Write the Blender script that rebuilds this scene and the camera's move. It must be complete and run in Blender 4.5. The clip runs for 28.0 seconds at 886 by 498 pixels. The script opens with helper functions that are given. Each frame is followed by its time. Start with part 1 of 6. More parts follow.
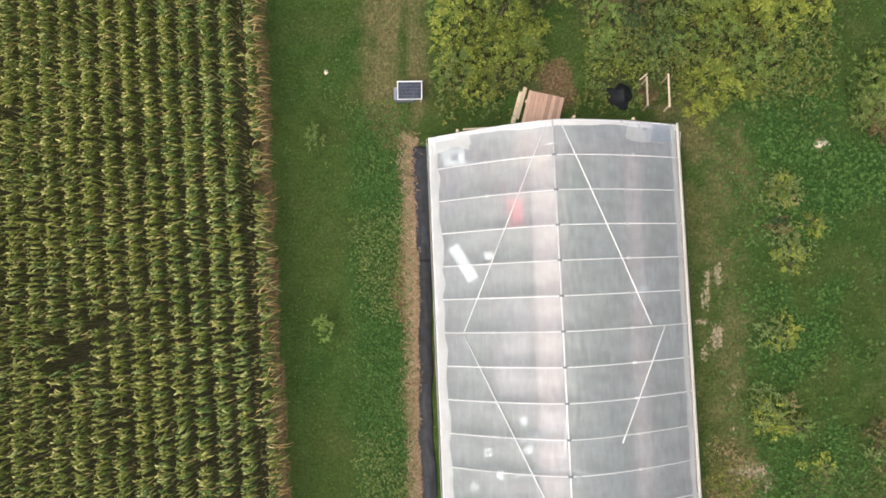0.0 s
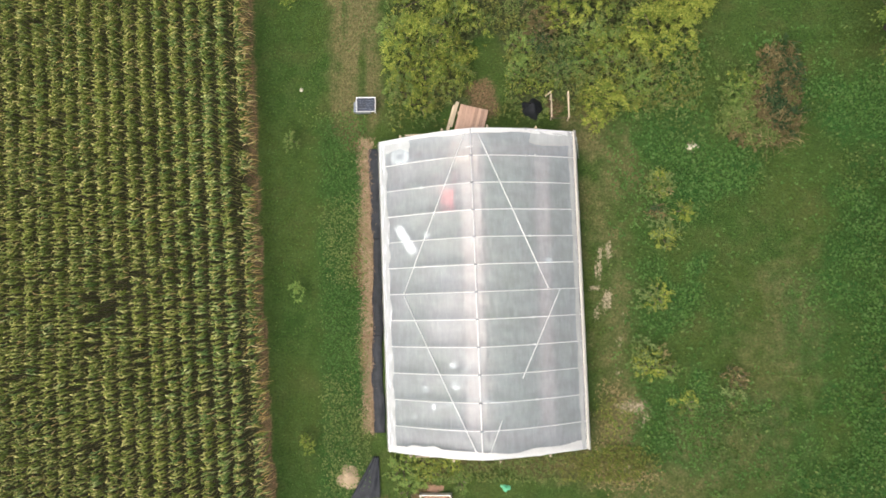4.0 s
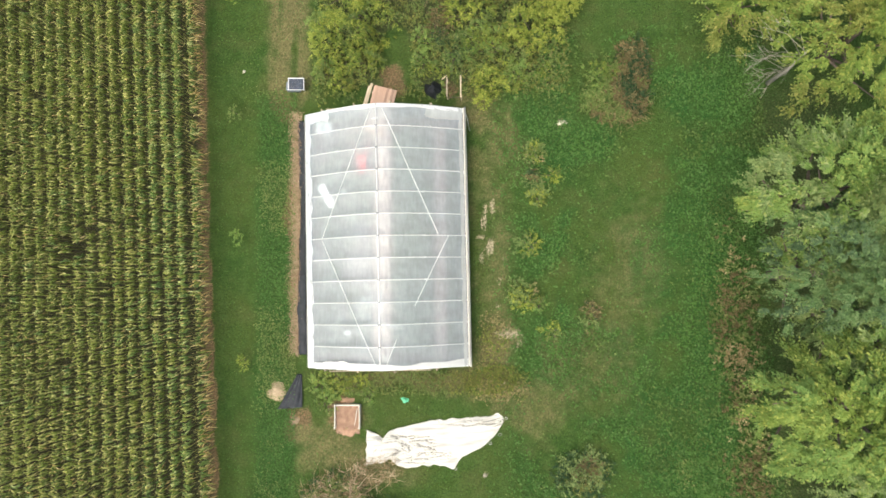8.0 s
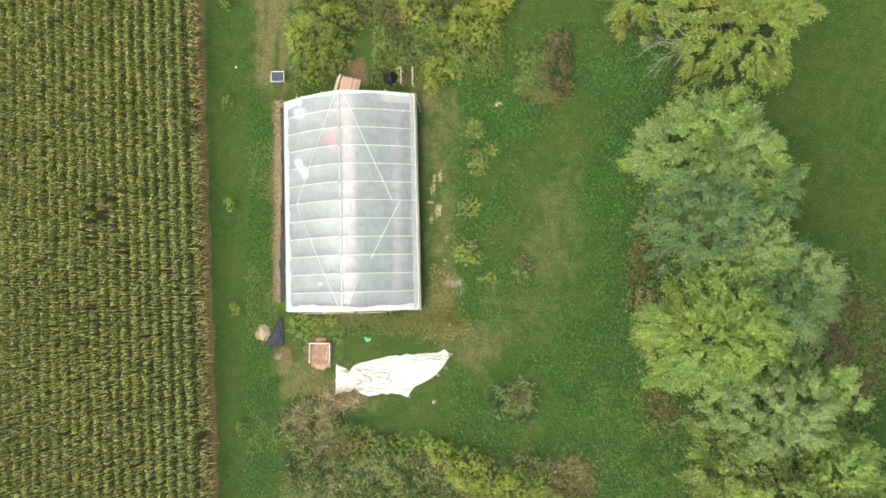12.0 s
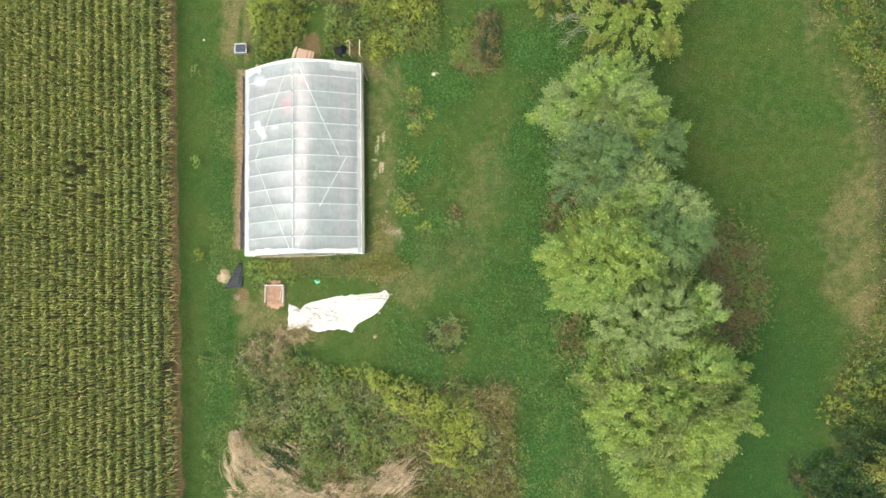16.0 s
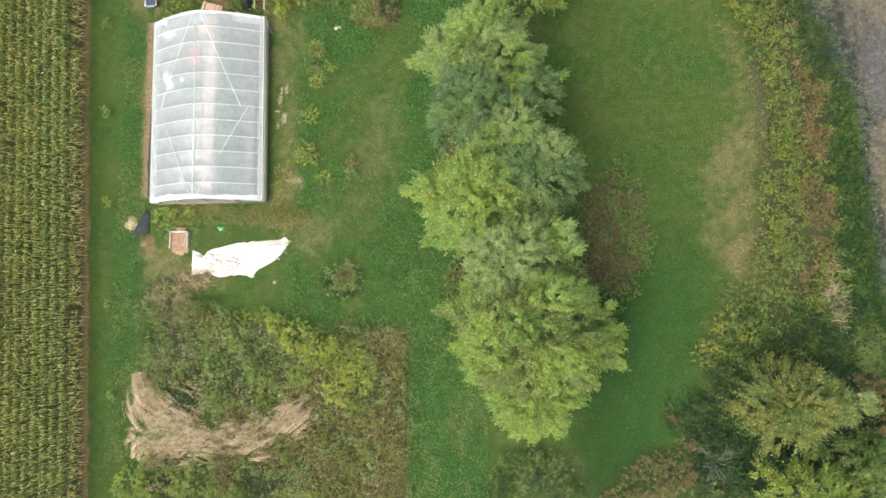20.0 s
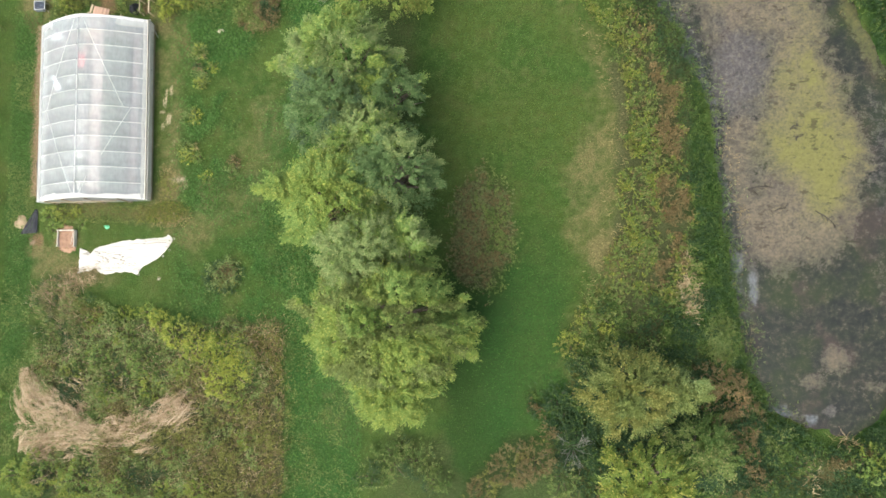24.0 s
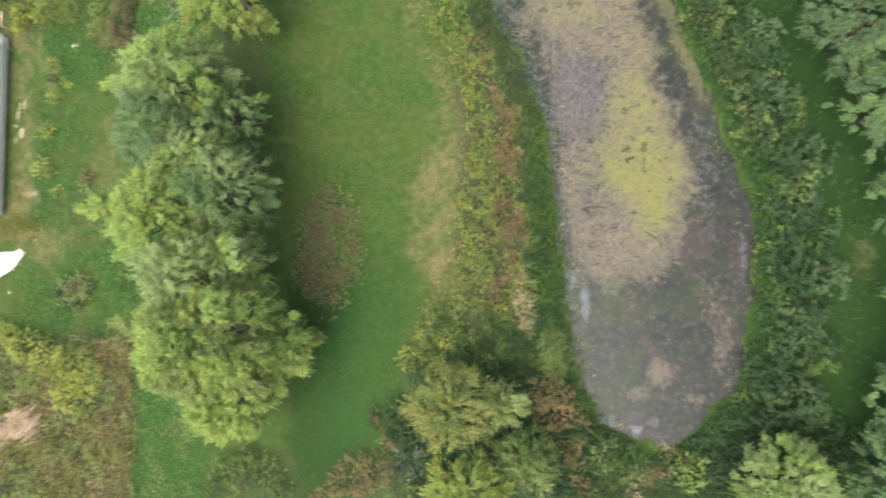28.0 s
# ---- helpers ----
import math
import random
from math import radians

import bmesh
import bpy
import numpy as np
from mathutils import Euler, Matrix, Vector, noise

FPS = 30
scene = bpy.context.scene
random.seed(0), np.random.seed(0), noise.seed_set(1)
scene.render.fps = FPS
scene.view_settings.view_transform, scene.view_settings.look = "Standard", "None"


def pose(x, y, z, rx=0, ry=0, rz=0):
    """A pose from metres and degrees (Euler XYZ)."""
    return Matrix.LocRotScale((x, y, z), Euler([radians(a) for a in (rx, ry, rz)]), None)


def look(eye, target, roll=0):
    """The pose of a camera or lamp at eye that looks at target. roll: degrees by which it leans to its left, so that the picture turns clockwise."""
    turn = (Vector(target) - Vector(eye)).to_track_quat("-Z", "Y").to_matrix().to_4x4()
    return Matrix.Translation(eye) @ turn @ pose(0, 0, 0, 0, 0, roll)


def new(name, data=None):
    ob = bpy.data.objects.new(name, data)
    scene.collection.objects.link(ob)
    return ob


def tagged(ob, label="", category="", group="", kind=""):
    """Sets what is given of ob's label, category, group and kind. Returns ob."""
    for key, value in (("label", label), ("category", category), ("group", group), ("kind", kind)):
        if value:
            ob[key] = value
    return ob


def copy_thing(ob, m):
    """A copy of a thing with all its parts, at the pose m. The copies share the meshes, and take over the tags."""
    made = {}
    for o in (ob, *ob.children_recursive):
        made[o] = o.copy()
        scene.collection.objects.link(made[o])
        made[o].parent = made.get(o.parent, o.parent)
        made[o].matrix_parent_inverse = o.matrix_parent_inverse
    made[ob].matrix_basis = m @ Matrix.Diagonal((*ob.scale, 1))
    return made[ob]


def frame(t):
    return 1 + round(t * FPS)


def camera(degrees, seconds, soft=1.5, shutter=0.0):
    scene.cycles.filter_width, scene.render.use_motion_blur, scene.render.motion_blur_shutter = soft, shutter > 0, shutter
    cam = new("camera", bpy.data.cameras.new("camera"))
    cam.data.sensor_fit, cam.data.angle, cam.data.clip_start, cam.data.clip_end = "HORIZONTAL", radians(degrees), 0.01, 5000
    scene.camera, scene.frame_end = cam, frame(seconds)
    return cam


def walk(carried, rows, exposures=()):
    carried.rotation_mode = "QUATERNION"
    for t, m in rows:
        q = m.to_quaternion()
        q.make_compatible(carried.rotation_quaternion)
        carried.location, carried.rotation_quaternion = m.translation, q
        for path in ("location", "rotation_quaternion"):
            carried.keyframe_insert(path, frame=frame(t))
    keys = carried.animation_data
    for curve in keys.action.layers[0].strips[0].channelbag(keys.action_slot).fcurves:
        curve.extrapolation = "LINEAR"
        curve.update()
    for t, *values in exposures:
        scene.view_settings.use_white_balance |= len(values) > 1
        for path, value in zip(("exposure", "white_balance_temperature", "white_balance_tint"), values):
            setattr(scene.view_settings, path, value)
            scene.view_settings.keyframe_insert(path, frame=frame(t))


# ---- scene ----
cam = camera(65.7, 28.0, soft=1.7, shutter=0.5)
PATH = [
    (0, (1.855, 8.732, 25.941), (1.732, 8.842, 23.948), -49.7),
    (0.5, (2.121, 8.683, 26.775), (2.0, 8.788, 24.782), -50.4),
    (1, (2.566, 8.568, 27.59), (2.426, 8.672, 25.598), -54.9),
    (1.5, (2.903, 8.433, 28.43), (2.759, 8.532, 26.437), -56.9),
    (2, (3.261, 8.051, 29.2), (3.1, 8.164, 27.21), -56.0),
    (2.5, (3.806, 7.886, 30.008), (3.636, 7.998, 28.019), -57.7),
    (3, (4.238, 7.714, 30.843), (4.058, 7.825, 28.854), -59.7),
    (3.5, (4.848, 7.616, 31.645), (4.665, 7.723, 29.656), -60.9),
    (4, (5.638, 7.368, 32.411), (5.457, 7.48, 30.422), -59.5),
    (4.5, (6.222, 7.225, 33.256), (6.077, 7.334, 31.265), -54.3),
    (6.5, (8.738, 5.82, 36.452), (8.547, 5.927, 34.464), -61.7),
    (7, (9.401, 5.072, 37.246), (9.249, 5.193, 35.255), -52.3),
    (7.5, (10.039, 4.684, 37.999), (9.879, 4.803, 36.009), -54.1),
    (8, (10.648, 4.36, 38.805), (10.491, 4.473, 36.814), -54.7),
    (8.5, (10.986, 3.987, 39.668), (10.774, 4.099, 37.682), -62.9),
    (9, (11.514, 3.697, 40.516), (11.279, 3.804, 38.533), -66.2),
    (9.5, (12.281, 3.238, 41.309), (11.996, 3.348, 39.332), -69.5),
    (10, (13.138, 2.852, 42.047), (12.851, 2.963, 40.071), -69.5),
    (10.5, (14.06, 2.446, 42.835), (13.77, 2.56, 40.86), -69.1),
    (11, (15.134, 2.121, 43.571), (14.852, 2.234, 41.595), -68.7),
    (11.5, (16.049, 1.744, 44.389), (15.776, 1.859, 42.411), -67.7),
    (12, (17.028, 1.493, 45.198), (16.745, 1.605, 43.221), -69.1),
    (12.5, (18.102, 1.012, 46.034), (17.942, 1.129, 44.044), -54.0),
    (14.5, (19.633, -1.435, 48.811), (19.5, -1.295, 46.82), -43.9),
    (15, (20.174, -1.94, 49.511), (19.992, -1.8, 47.525), -52.8),
    (15.5, (20.693, -2.649, 49.951), (20.455, -2.504, 47.971), -59.0),
    (16, (21.402, -3.214, 50.094), (21.147, -3.07, 48.116), -60.8),
    (16.5, (22.297, -3.61, 50.117), (22.036, -3.471, 48.139), -62.1),
    (17, (23.211, -4.075, 50.142), (22.95, -3.936, 48.164), -62.2),
    (17.5, (24.219, -4.512, 50.213), (23.956, -4.374, 48.235), -62.4),
    (18, (25.129, -4.975, 50.269), (24.87, -4.837, 48.291), -61.8),
    (18.5, (26.115, -5.448, 50.293), (25.858, -5.309, 48.315), -61.6),
    (19, (27.086, -5.948, 50.357), (26.829, -5.809, 48.378), -61.5),
    (19.5, (28.148, -6.425, 50.377), (27.89, -6.287, 48.398), -61.6),
    (20, (29.156, -6.895, 50.389), (28.906, -6.76, 48.409), -61.2),
    (20.5, (30.227, -7.245, 50.425), (29.987, -7.111, 48.444), -60.3),
    (22.5, (34.613, -7.751, 50.685), (34.378, -7.615, 48.704), -59.6),
    (23, (35.744, -7.613, 50.787), (35.521, -7.476, 48.804), -58.2),
    (23.5, (36.871, -7.366, 50.878), (36.664, -7.231, 48.893), -57.0),
    (24, (37.882, -7.152, 51.002), (37.663, -7.019, 49.019), -58.6),
    (24.5, (38.913, -6.99, 51.04), (38.686, -6.855, 49.058), -59.2),
    (25, (39.811, -6.69, 51.148), (39.564, -6.559, 49.167), -62.1),
    (25.5, (40.913, -6.417, 51.219), (40.669, -6.289, 49.239), -62.3),
    (26, (42.121, -6.169, 51.296), (41.878, -6.045, 49.315), -62.7),
    (26.5, (43.301, -5.962, 51.375), (43.06, -5.84, 49.393), -63.0),
    (27, (44.423, -5.827, 51.43), (44.178, -5.706, 49.449), -63.4),
    (27.5, (45.537, -5.776, 51.527), (45.3, -5.653, 49.545), -62.1),
    (28, (47.296, -5.763, 51.642), (47.167, -5.636, 49.65), -45.1),
]
FLY = [(t, look(eye, target, roll)) for t, eye, target, roll in PATH]
walk(cam, FLY, exposures=[(0.0, 0.52, 6450, 10), (4.0, 0.68, 6450, 8), (8.0, 0.92, 6450, 3), (12.0, 1.0, 6450, 1), (16.0, 1.04, 6400, 1), (24.0, 1.03, 6350, 4), (27.0, 1.10, 6350, 5), (28.0, 1.40, 6250, 9)])

# ---- light: thin overcast, soft sun from the west-south-west ----
SUN_EL, SUN_AZ = radians(65), radians(224)
world = bpy.data.worlds.new("overcast_sky")
scene.world = world
world.use_nodes = True
wn = world.node_tree.nodes
sky = wn.new("ShaderNodeTexSky")
sky.sky_type, sky.sun_disc = "NISHITA", False
sky.sun_elevation, sky.sun_rotation = SUN_EL, SUN_AZ
sky.dust_density, sky.air_density, sky.ozone_density = 7.0, 0.7, 0.5
world.node_tree.links.new(sky.outputs[0], wn["Background"].inputs[0])
wn["Background"].inputs[1].default_value = 0.15
sun = new("sun", bpy.data.lights.new("sun", "SUN"))
sun.data.energy, sun.data.angle, sun.data.color = 1.65, radians(65), (1.0, 0.95, 0.85)
way = Vector((math.sin(SUN_AZ) * math.cos(SUN_EL), math.cos(SUN_AZ) * math.cos(SUN_EL), math.sin(SUN_EL)))
sun.matrix_world = look(way * 60, (0, 0, 0))


# ---- materials ----
class Nodes:
    """A small helper round one node tree."""

    def __init__(self, name):
        self.mat = bpy.data.materials.new(name)
        self.mat.use_nodes = True
        self.tree = self.mat.node_tree
        self.tree.nodes.clear()
        self.out = self.tree.nodes.new("ShaderNodeOutputMaterial")
        self.place = self.add("ShaderNodeNewGeometry").outputs["Position"]

    def add(self, kind, **inputs):
        node = self.tree.nodes.new(kind)
        for key, value in inputs.items():
            self.put(node.inputs[key.replace("_", " ")], value)
        return node

    def put(self, socket, value):
        if isinstance(value, bpy.types.NodeSocket):
            self.tree.links.new(value, socket)
        elif isinstance(value, (tuple, list)):
            socket.default_value = (*value, 1.0)[:4] if socket.type == "RGBA" else value
        else:
            socket.default_value = value

    def noise(self, scale, detail=4.0, rough=0.6, stretch=None):
        vec = self.place
        if stretch:
            m = self.add("ShaderNodeMapping")
            m.inputs["Scale"].default_value = stretch
            self.put(m.inputs["Vector"], vec)
            vec = m.outputs[0]
        n = self.add("ShaderNodeTexNoise", Scale=scale, Detail=detail, Roughness=rough)
        self.put(n.inputs["Vector"], vec)
        return n.outputs["Fac"]

    def ramp(self, fac, a, b, low=0.0, high=1.0):
        n = self.add("ShaderNodeMapRange")
        n.interpolation_type = "SMOOTHSTEP"
        for k, v in zip(range(5), (fac, a, b, low, high)):
            self.put(n.inputs[k], v)
        return n.outputs[0]

    def maths(self, op, a, b=0.5):
        n = self.add("ShaderNodeMath")
        n.operation = op
        self.put(n.inputs[0], a), self.put(n.inputs[1], b)
        return n.outputs[0]

    def mix(self, fac, a, b, blend="MIX"):
        n = self.add("ShaderNodeMix")
        n.data_type, n.blend_type = "RGBA", blend
        self.put(n.inputs[0], fac), self.put(n.inputs[6], a), self.put(n.inputs[7], b)
        return n.outputs[2]

    def bump(self, height, strength, distance):
        return self.add("ShaderNodeBump", Height=height, Strength=strength, Distance=distance).outputs[0]

    def done(self, shader):
        self.tree.links.new(shader, self.out.inputs[0])
        return self.mat


def surface(name, a, b, scale=3.0, fine=60.0, rough=0.8, bump=0.3, metal=0.0, stretch=None, vary=0.25, spec=0.5):
    """Two tones in patches, a fine grain and a fine relief; each object a little lighter or darker."""
    n = Nodes(name)
    col = n.mix(n.ramp(n.noise(scale, stretch=stretch), 0.3, 0.7), a, b)
    grain = n.noise(fine, 3.0)
    col = n.mix(n.ramp(grain, 0.25, 0.75, 0.0, 0.35), col, tuple(0.45 * v for v in a))
    rnd = n.add("ShaderNodeObjectInfo").outputs["Random"]
    hsv = n.add("ShaderNodeHueSaturation", Color=col, Value=n.ramp(rnd, 0.0, 1.0, 1.0 - vary, 1.0 + vary))
    p = n.add("ShaderNodeBsdfPrincipled", Base_Color=hsv.outputs[0], Roughness=rough, Metallic=metal,
              Normal=n.bump(grain, bump, 0.01))
    p.inputs["Specular IOR Level"].default_value = spec
    return n.done(p.outputs[0])


def foliage(name, a, b, c, light=0.32, rough=0.6, patch=0.45, even=0.5):
    """Leaves: three tones picked leaf by leaf and in drifts, some light passing through."""
    n = Nodes(name)
    rnd = n.add("ShaderNodeNewGeometry").outputs["Random Per Island"]
    drift = n.ramp(n.noise(patch, 3.0), 0.35, 0.65)
    col = n.mix(n.maths("ADD", n.maths("MULTIPLY", rnd, even), n.maths("MULTIPLY", drift, 1.0 - even)), a, b)
    col = n.mix(n.ramp(rnd, 0.55 + 0.3 * (1.0 - even), 0.98), col, c)
    p = n.add("ShaderNodeBsdfPrincipled", Base_Color=col, Roughness=rough)
    p.inputs["Specular IOR Level"].default_value = 0.25
    tr = n.add("ShaderNodeBsdfTranslucent", Color=col)
    m = n.add("ShaderNodeMixShader", Fac=light)
    n.put(m.inputs[1], p.outputs[0]), n.put(m.inputs[2], tr.outputs[0])
    return n.done(m.outputs[0])


def ground_material():
    """Turf, clover, dry grass and bare soil, laid out by the masks of the ground sheet; shade under the corn is painted
    in.
    """
    n = Nodes("turf_and_soil")
    masks = n.add("ShaderNodeAttribute")
    masks.attribute_name = "cover"
    sep = n.add("ShaderNodeSeparateColor", Color=masks.outputs["Color"])
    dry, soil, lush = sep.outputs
    more = n.add("ShaderNodeAttribute")
    more.attribute_name = "cover_more"
    sep2 = n.add("ShaderNodeSeparateColor", Color=more.outputs["Color"])
    litter_and_shade, pale, dull = sep2.outputs
    big, mid, small, tiny = n.noise(0.25), n.noise(1.6, 5.0), n.noise(9.0, 4.0, 0.7), n.noise(38.0, 3.0, 0.7)
    col = n.mix(n.ramp(big, 0.35, 0.65), (0.038, 0.080, 0.014), (0.058, 0.089, 0.017))
    col = n.mix(n.maths("MULTIPLY", n.ramp(mid, 0.4, 0.7), 0.6), col, (0.086, 0.134, 0.034))
    col = n.mix(n.ramp(n.noise(0.6, 4.0, 0.6), 0.48, 0.70, 0.0, 0.65), col, (0.088, 0.100, 0.030))
    col = n.mix(n.ramp(n.noise(3.2, 4.0, 0.65), 0.52, 0.72, 0.0, 0.55), col, (0.026, 0.068, 0.015))
    # dark turf tone: deeper sward, and tree shade put into the colour
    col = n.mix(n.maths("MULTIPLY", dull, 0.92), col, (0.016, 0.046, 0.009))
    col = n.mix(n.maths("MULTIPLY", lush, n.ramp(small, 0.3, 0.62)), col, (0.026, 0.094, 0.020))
    speck = n.ramp(n.maths("ADD", n.maths("MULTIPLY", small, 0.6), n.maths("MULTIPLY", tiny, 0.4)), 0.36, 0.64)
    dryish = n.ramp(n.maths("ADD", dry, n.maths("MULTIPLY", n.maths("SUBTRACT", mid, 0.5), 0.9)), 0.12, 0.85)
    strand = n.ramp(n.noise(14.0, 3.0, 0.7, (1.0, 0.35, 1.0)), 0.35, 0.65)
    col = n.mix(dryish, col, n.mix(strand, (0.124, 0.112, 0.044), (0.218, 0.186, 0.088)))
    litt = n.ramp(n.maths("ADD", litter_and_shade, n.maths("MULTIPLY", n.maths("SUBTRACT", small, 0.5), 0.8)), 0.2, 0.8)
    col = n.mix(litt, col, n.mix(dry, n.mix(speck, (0.040, 0.052, 0.020), (0.085, 0.090, 0.040)), n.mix(speck, (0.078, 0.072, 0.032), (0.150, 0.134, 0.066))))
    bare = n.ramp(n.maths("ADD", soil, n.maths("MULTIPLY", n.maths("SUBTRACT", small, 0.5), 0.7)), 0.25, 0.75)
    # brown bare soil, near-black where shade between corn rows is painted in
    col = n.mix(bare, col, n.mix(litter_and_shade, n.mix(speck, (0.115, 0.072, 0.036), (0.225, 0.150, 0.085)), n.mix(speck, (0.024, 0.022, 0.012), (0.055, 0.044, 0.025))))
    chalk = n.ramp(n.maths("ADD", pale, n.maths("MULTIPLY", n.maths("SUBTRACT", n.noise(7.0, 5.0, 0.75, (1.6, 0.8, 1.0)), 0.5), 2.6)), 0.64, 0.9)
    col = n.mix(chalk, col, n.mix(speck, (0.28, 0.23, 0.15), (0.48, 0.40, 0.28)))
    col = n.mix(n.ramp(speck, 0.0, 1.0, 0.62, 0.0), col, (0.013, 0.026, 0.007))
    h = n.maths("ADD", n.maths("MULTIPLY", small, 0.7), n.maths("MULTIPLY", tiny, 0.5))
    p = n.add("ShaderNodeBsdfPrincipled", Base_Color=col, Roughness=0.95, Normal=n.bump(h, 1.0, 0.09))
    p.inputs["Specular IOR Level"].default_value = 0.15
    return n.done(p.outputs[0])


def water_material():
    """Shallow murky pond water under mats of duckweed, pink-tan scum and grey film."""
    n = Nodes("pond_water")
    masks = n.add("ShaderNodeAttribute")
    masks.attribute_name = "cover"
    sep = n.add("ShaderNodeSeparateColor", Color=masks.outputs["Color"])
    yellow, tan, grey = sep.outputs
    broad, mid, small, tiny = n.noise(0.45, 5.0), n.noise(2.2, 6.0, 0.65), n.noise(7.0, 5.0, 0.7), n.noise(26.0, 3.0, 0.7)
    col = n.mix(n.ramp(mid, 0.3, 0.7), (0.014, 0.017, 0.016), (0.024, 0.026, 0.024))
    col = n.mix(n.ramp(broad, 0.4, 0.7, 0.0, 0.7), col, (0.024, 0.030, 0.020))
    col = n.mix(n.ramp(n.noise(0.22, 4.0, 0.6), 0.47, 0.64, 0.0, 0.7), col, (0.024, 0.034, 0.015))
    col = n.mix(n.ramp(n.noise(0.33, 5.0, 0.65, (1.0, 0.7, 1.0)), 0.50, 0.66, 0.0, 0.75), col, (0.040, 0.032, 0.030))
    jag = n.maths("ADD", n.maths("MULTIPLY", mid, 0.6), n.maths("MULTIPLY", small, 0.4))
    fine = n.ramp(n.maths("ADD", n.maths("MULTIPLY", n.noise(4.0, 5.0, 0.75), 0.6), n.maths("MULTIPLY", small, 0.4)), 0.28, 0.70)

    def cover(m, lo, hi):
        ragged = n.maths("ADD", n.maths("MULTIPLY", n.maths("SUBTRACT", jag, 0.5), 1.9), n.maths("MULTIPLY", n.maths("SUBTRACT", tiny, 0.5), 0.7))
        return n.ramp(n.maths("ADD", m, ragged), lo, hi)
    g, t, y = cover(grey, 0.05, 1.05), cover(tan, -0.05, 1.0), cover(yellow, -0.05, 1.25)
    col = n.mix(g, col, n.mix(fine, (0.020, 0.020, 0.023), (0.105, 0.098, 0.098)))
    col = n.mix(t, col, n.mix(fine, (0.062, 0.053, 0.039), (0.142, 0.121, 0.088)))
    col = n.mix(y, col, n.mix(fine, (0.084, 0.086, 0.030), (0.136, 0.134, 0.046)))
    holes = n.ramp(n.noise(3.2, 6.0, 0.75), 0.56, 0.63)
    col = n.mix(n.maths("MULTIPLY", holes, 0.7), col, (0.048, 0.044, 0.034))
    rafts = n.maths("MULTIPLY", n.ramp(n.noise(1.3, 5.0, 0.7, (1.0, 1.6, 1.0)), 0.575, 0.62), t)
    col = n.mix(n.maths("MULTIPLY", rafts, 0.8), col, (0.026, 0.023, 0.015))
    # ragged bluish-white streaks mixed into the water colour
    pale_streak = n.ramp(n.maths("ADD", masks.outputs["Alpha"], n.maths("MULTIPLY", n.maths("SUBTRACT", jag, 0.5), 2.2)), 0.2, 1.2)
    col = n.mix(pale_streak, col, n.mix(fine, (0.070, 0.082, 0.092), (0.135, 0.150, 0.163)))
    mat_cover = n.maths("MAXIMUM", n.maths("MAXIMUM", g, t), y)
    p = n.add("ShaderNodeBsdfPrincipled", Base_Color=col, Roughness=n.ramp(mat_cover, 0.0, 1.0, 0.22, 0.8),
              Normal=n.bump(small, n.ramp(mat_cover, 0.0, 1.0, 0.02, 0.4), 0.02))
    p.inputs["Specular IOR Level"].default_value = 0.22
    return n.done(p.outputs[0])


def film_material(name, opacity, a=(0.80, 0.83, 0.84), rough=0.3, thin=0.35):
    """Greenhouse polythene: milky, partly clear, with creases, dust and a soft sheen."""
    n = Nodes(name)
    dust = n.noise(1.3, 4.0)
    streak = n.noise(0.9, 4.0, 0.6, (1.0, 1.6, 1.0))
    thread = n.ramp(n.noise(1.0, 4.0, 0.65, (15.0, 1.1, 1.0)), 0.60, 0.70)
    col = n.mix(n.ramp(dust, 0.35, 0.65), a, tuple(0.94 * v for v in a))
    pucker = n.noise(5.0, 4.0, 0.65, (0.5, 1.8, 1.0))
    crinkle = n.noise(1.0, 5.0, 0.7, (7.0, 1.4, 1.0))
    relief = n.maths("ADD", streak, n.maths("ADD", n.maths("MULTIPLY", pucker, 0.35), n.maths("MULTIPLY", crinkle, 0.3)))
    nor = n.bump(relief, 0.45, 0.10)
    d = n.add("ShaderNodeBsdfDiffuse", Color=col, Normal=nor)
    tl = n.add("ShaderNodeBsdfTranslucent", Color=col, Normal=nor)
    gl = n.add("ShaderNodeBsdfGlossy", Color=(1, 1, 1), Roughness=rough, Normal=nor)
    tr = n.add("ShaderNodeBsdfTransparent", Color=(0.89, 0.95, 0.96))
    milk = n.add("ShaderNodeMixShader", Fac=thin)
    n.put(milk.inputs[1], d.outputs[0]), n.put(milk.inputs[2], tl.outputs[0])
    haze = n.ramp(n.maths("ADD", n.maths("MULTIPLY", streak, 0.5), n.maths("MULTIPLY", crinkle, 0.5)), 0.35, 0.68, opacity - 0.04, opacity + 0.05)
    body = n.add("ShaderNodeMixShader", Fac=n.maths("ADD", haze, n.maths("MULTIPLY", thread, 0.05)))
    n.put(body.inputs[1], tr.outputs[0]), n.put(body.inputs[2], milk.outputs[0])
    shine = n.add("ShaderNodeMixShader", Fac=n.maths("MULTIPLY", n.add("ShaderNodeFresnel", IOR=1.45).outputs[0], 0.8))
    n.put(shine.inputs[1], body.outputs[0]), n.put(shine.inputs[2], gl.outputs[0])
    return n.done(shine.outputs[0])


TURF, WATER = ground_material(), water_material()
FILM, FILM_FOLD = film_material("greenhouse_film", 0.34, (0.84, 0.90, 0.96)), film_material("folded_film", 0.85, (0.78, 0.78, 0.76), 0.45)
CURTAIN = film_material("side_curtain_film", 0.94, (0.90, 0.88, 0.82), 0.5, 0.55)
FILM_EAVE = film_material("eave_film", 0.48, (0.84, 0.84, 0.82), 0.4)
WHITE_PIPE = surface("white_pipe", (0.64, 0.655, 0.67), (0.72, 0.73, 0.735), 6, 90, 0.45, 0.05, 0.0, vary=0.06)
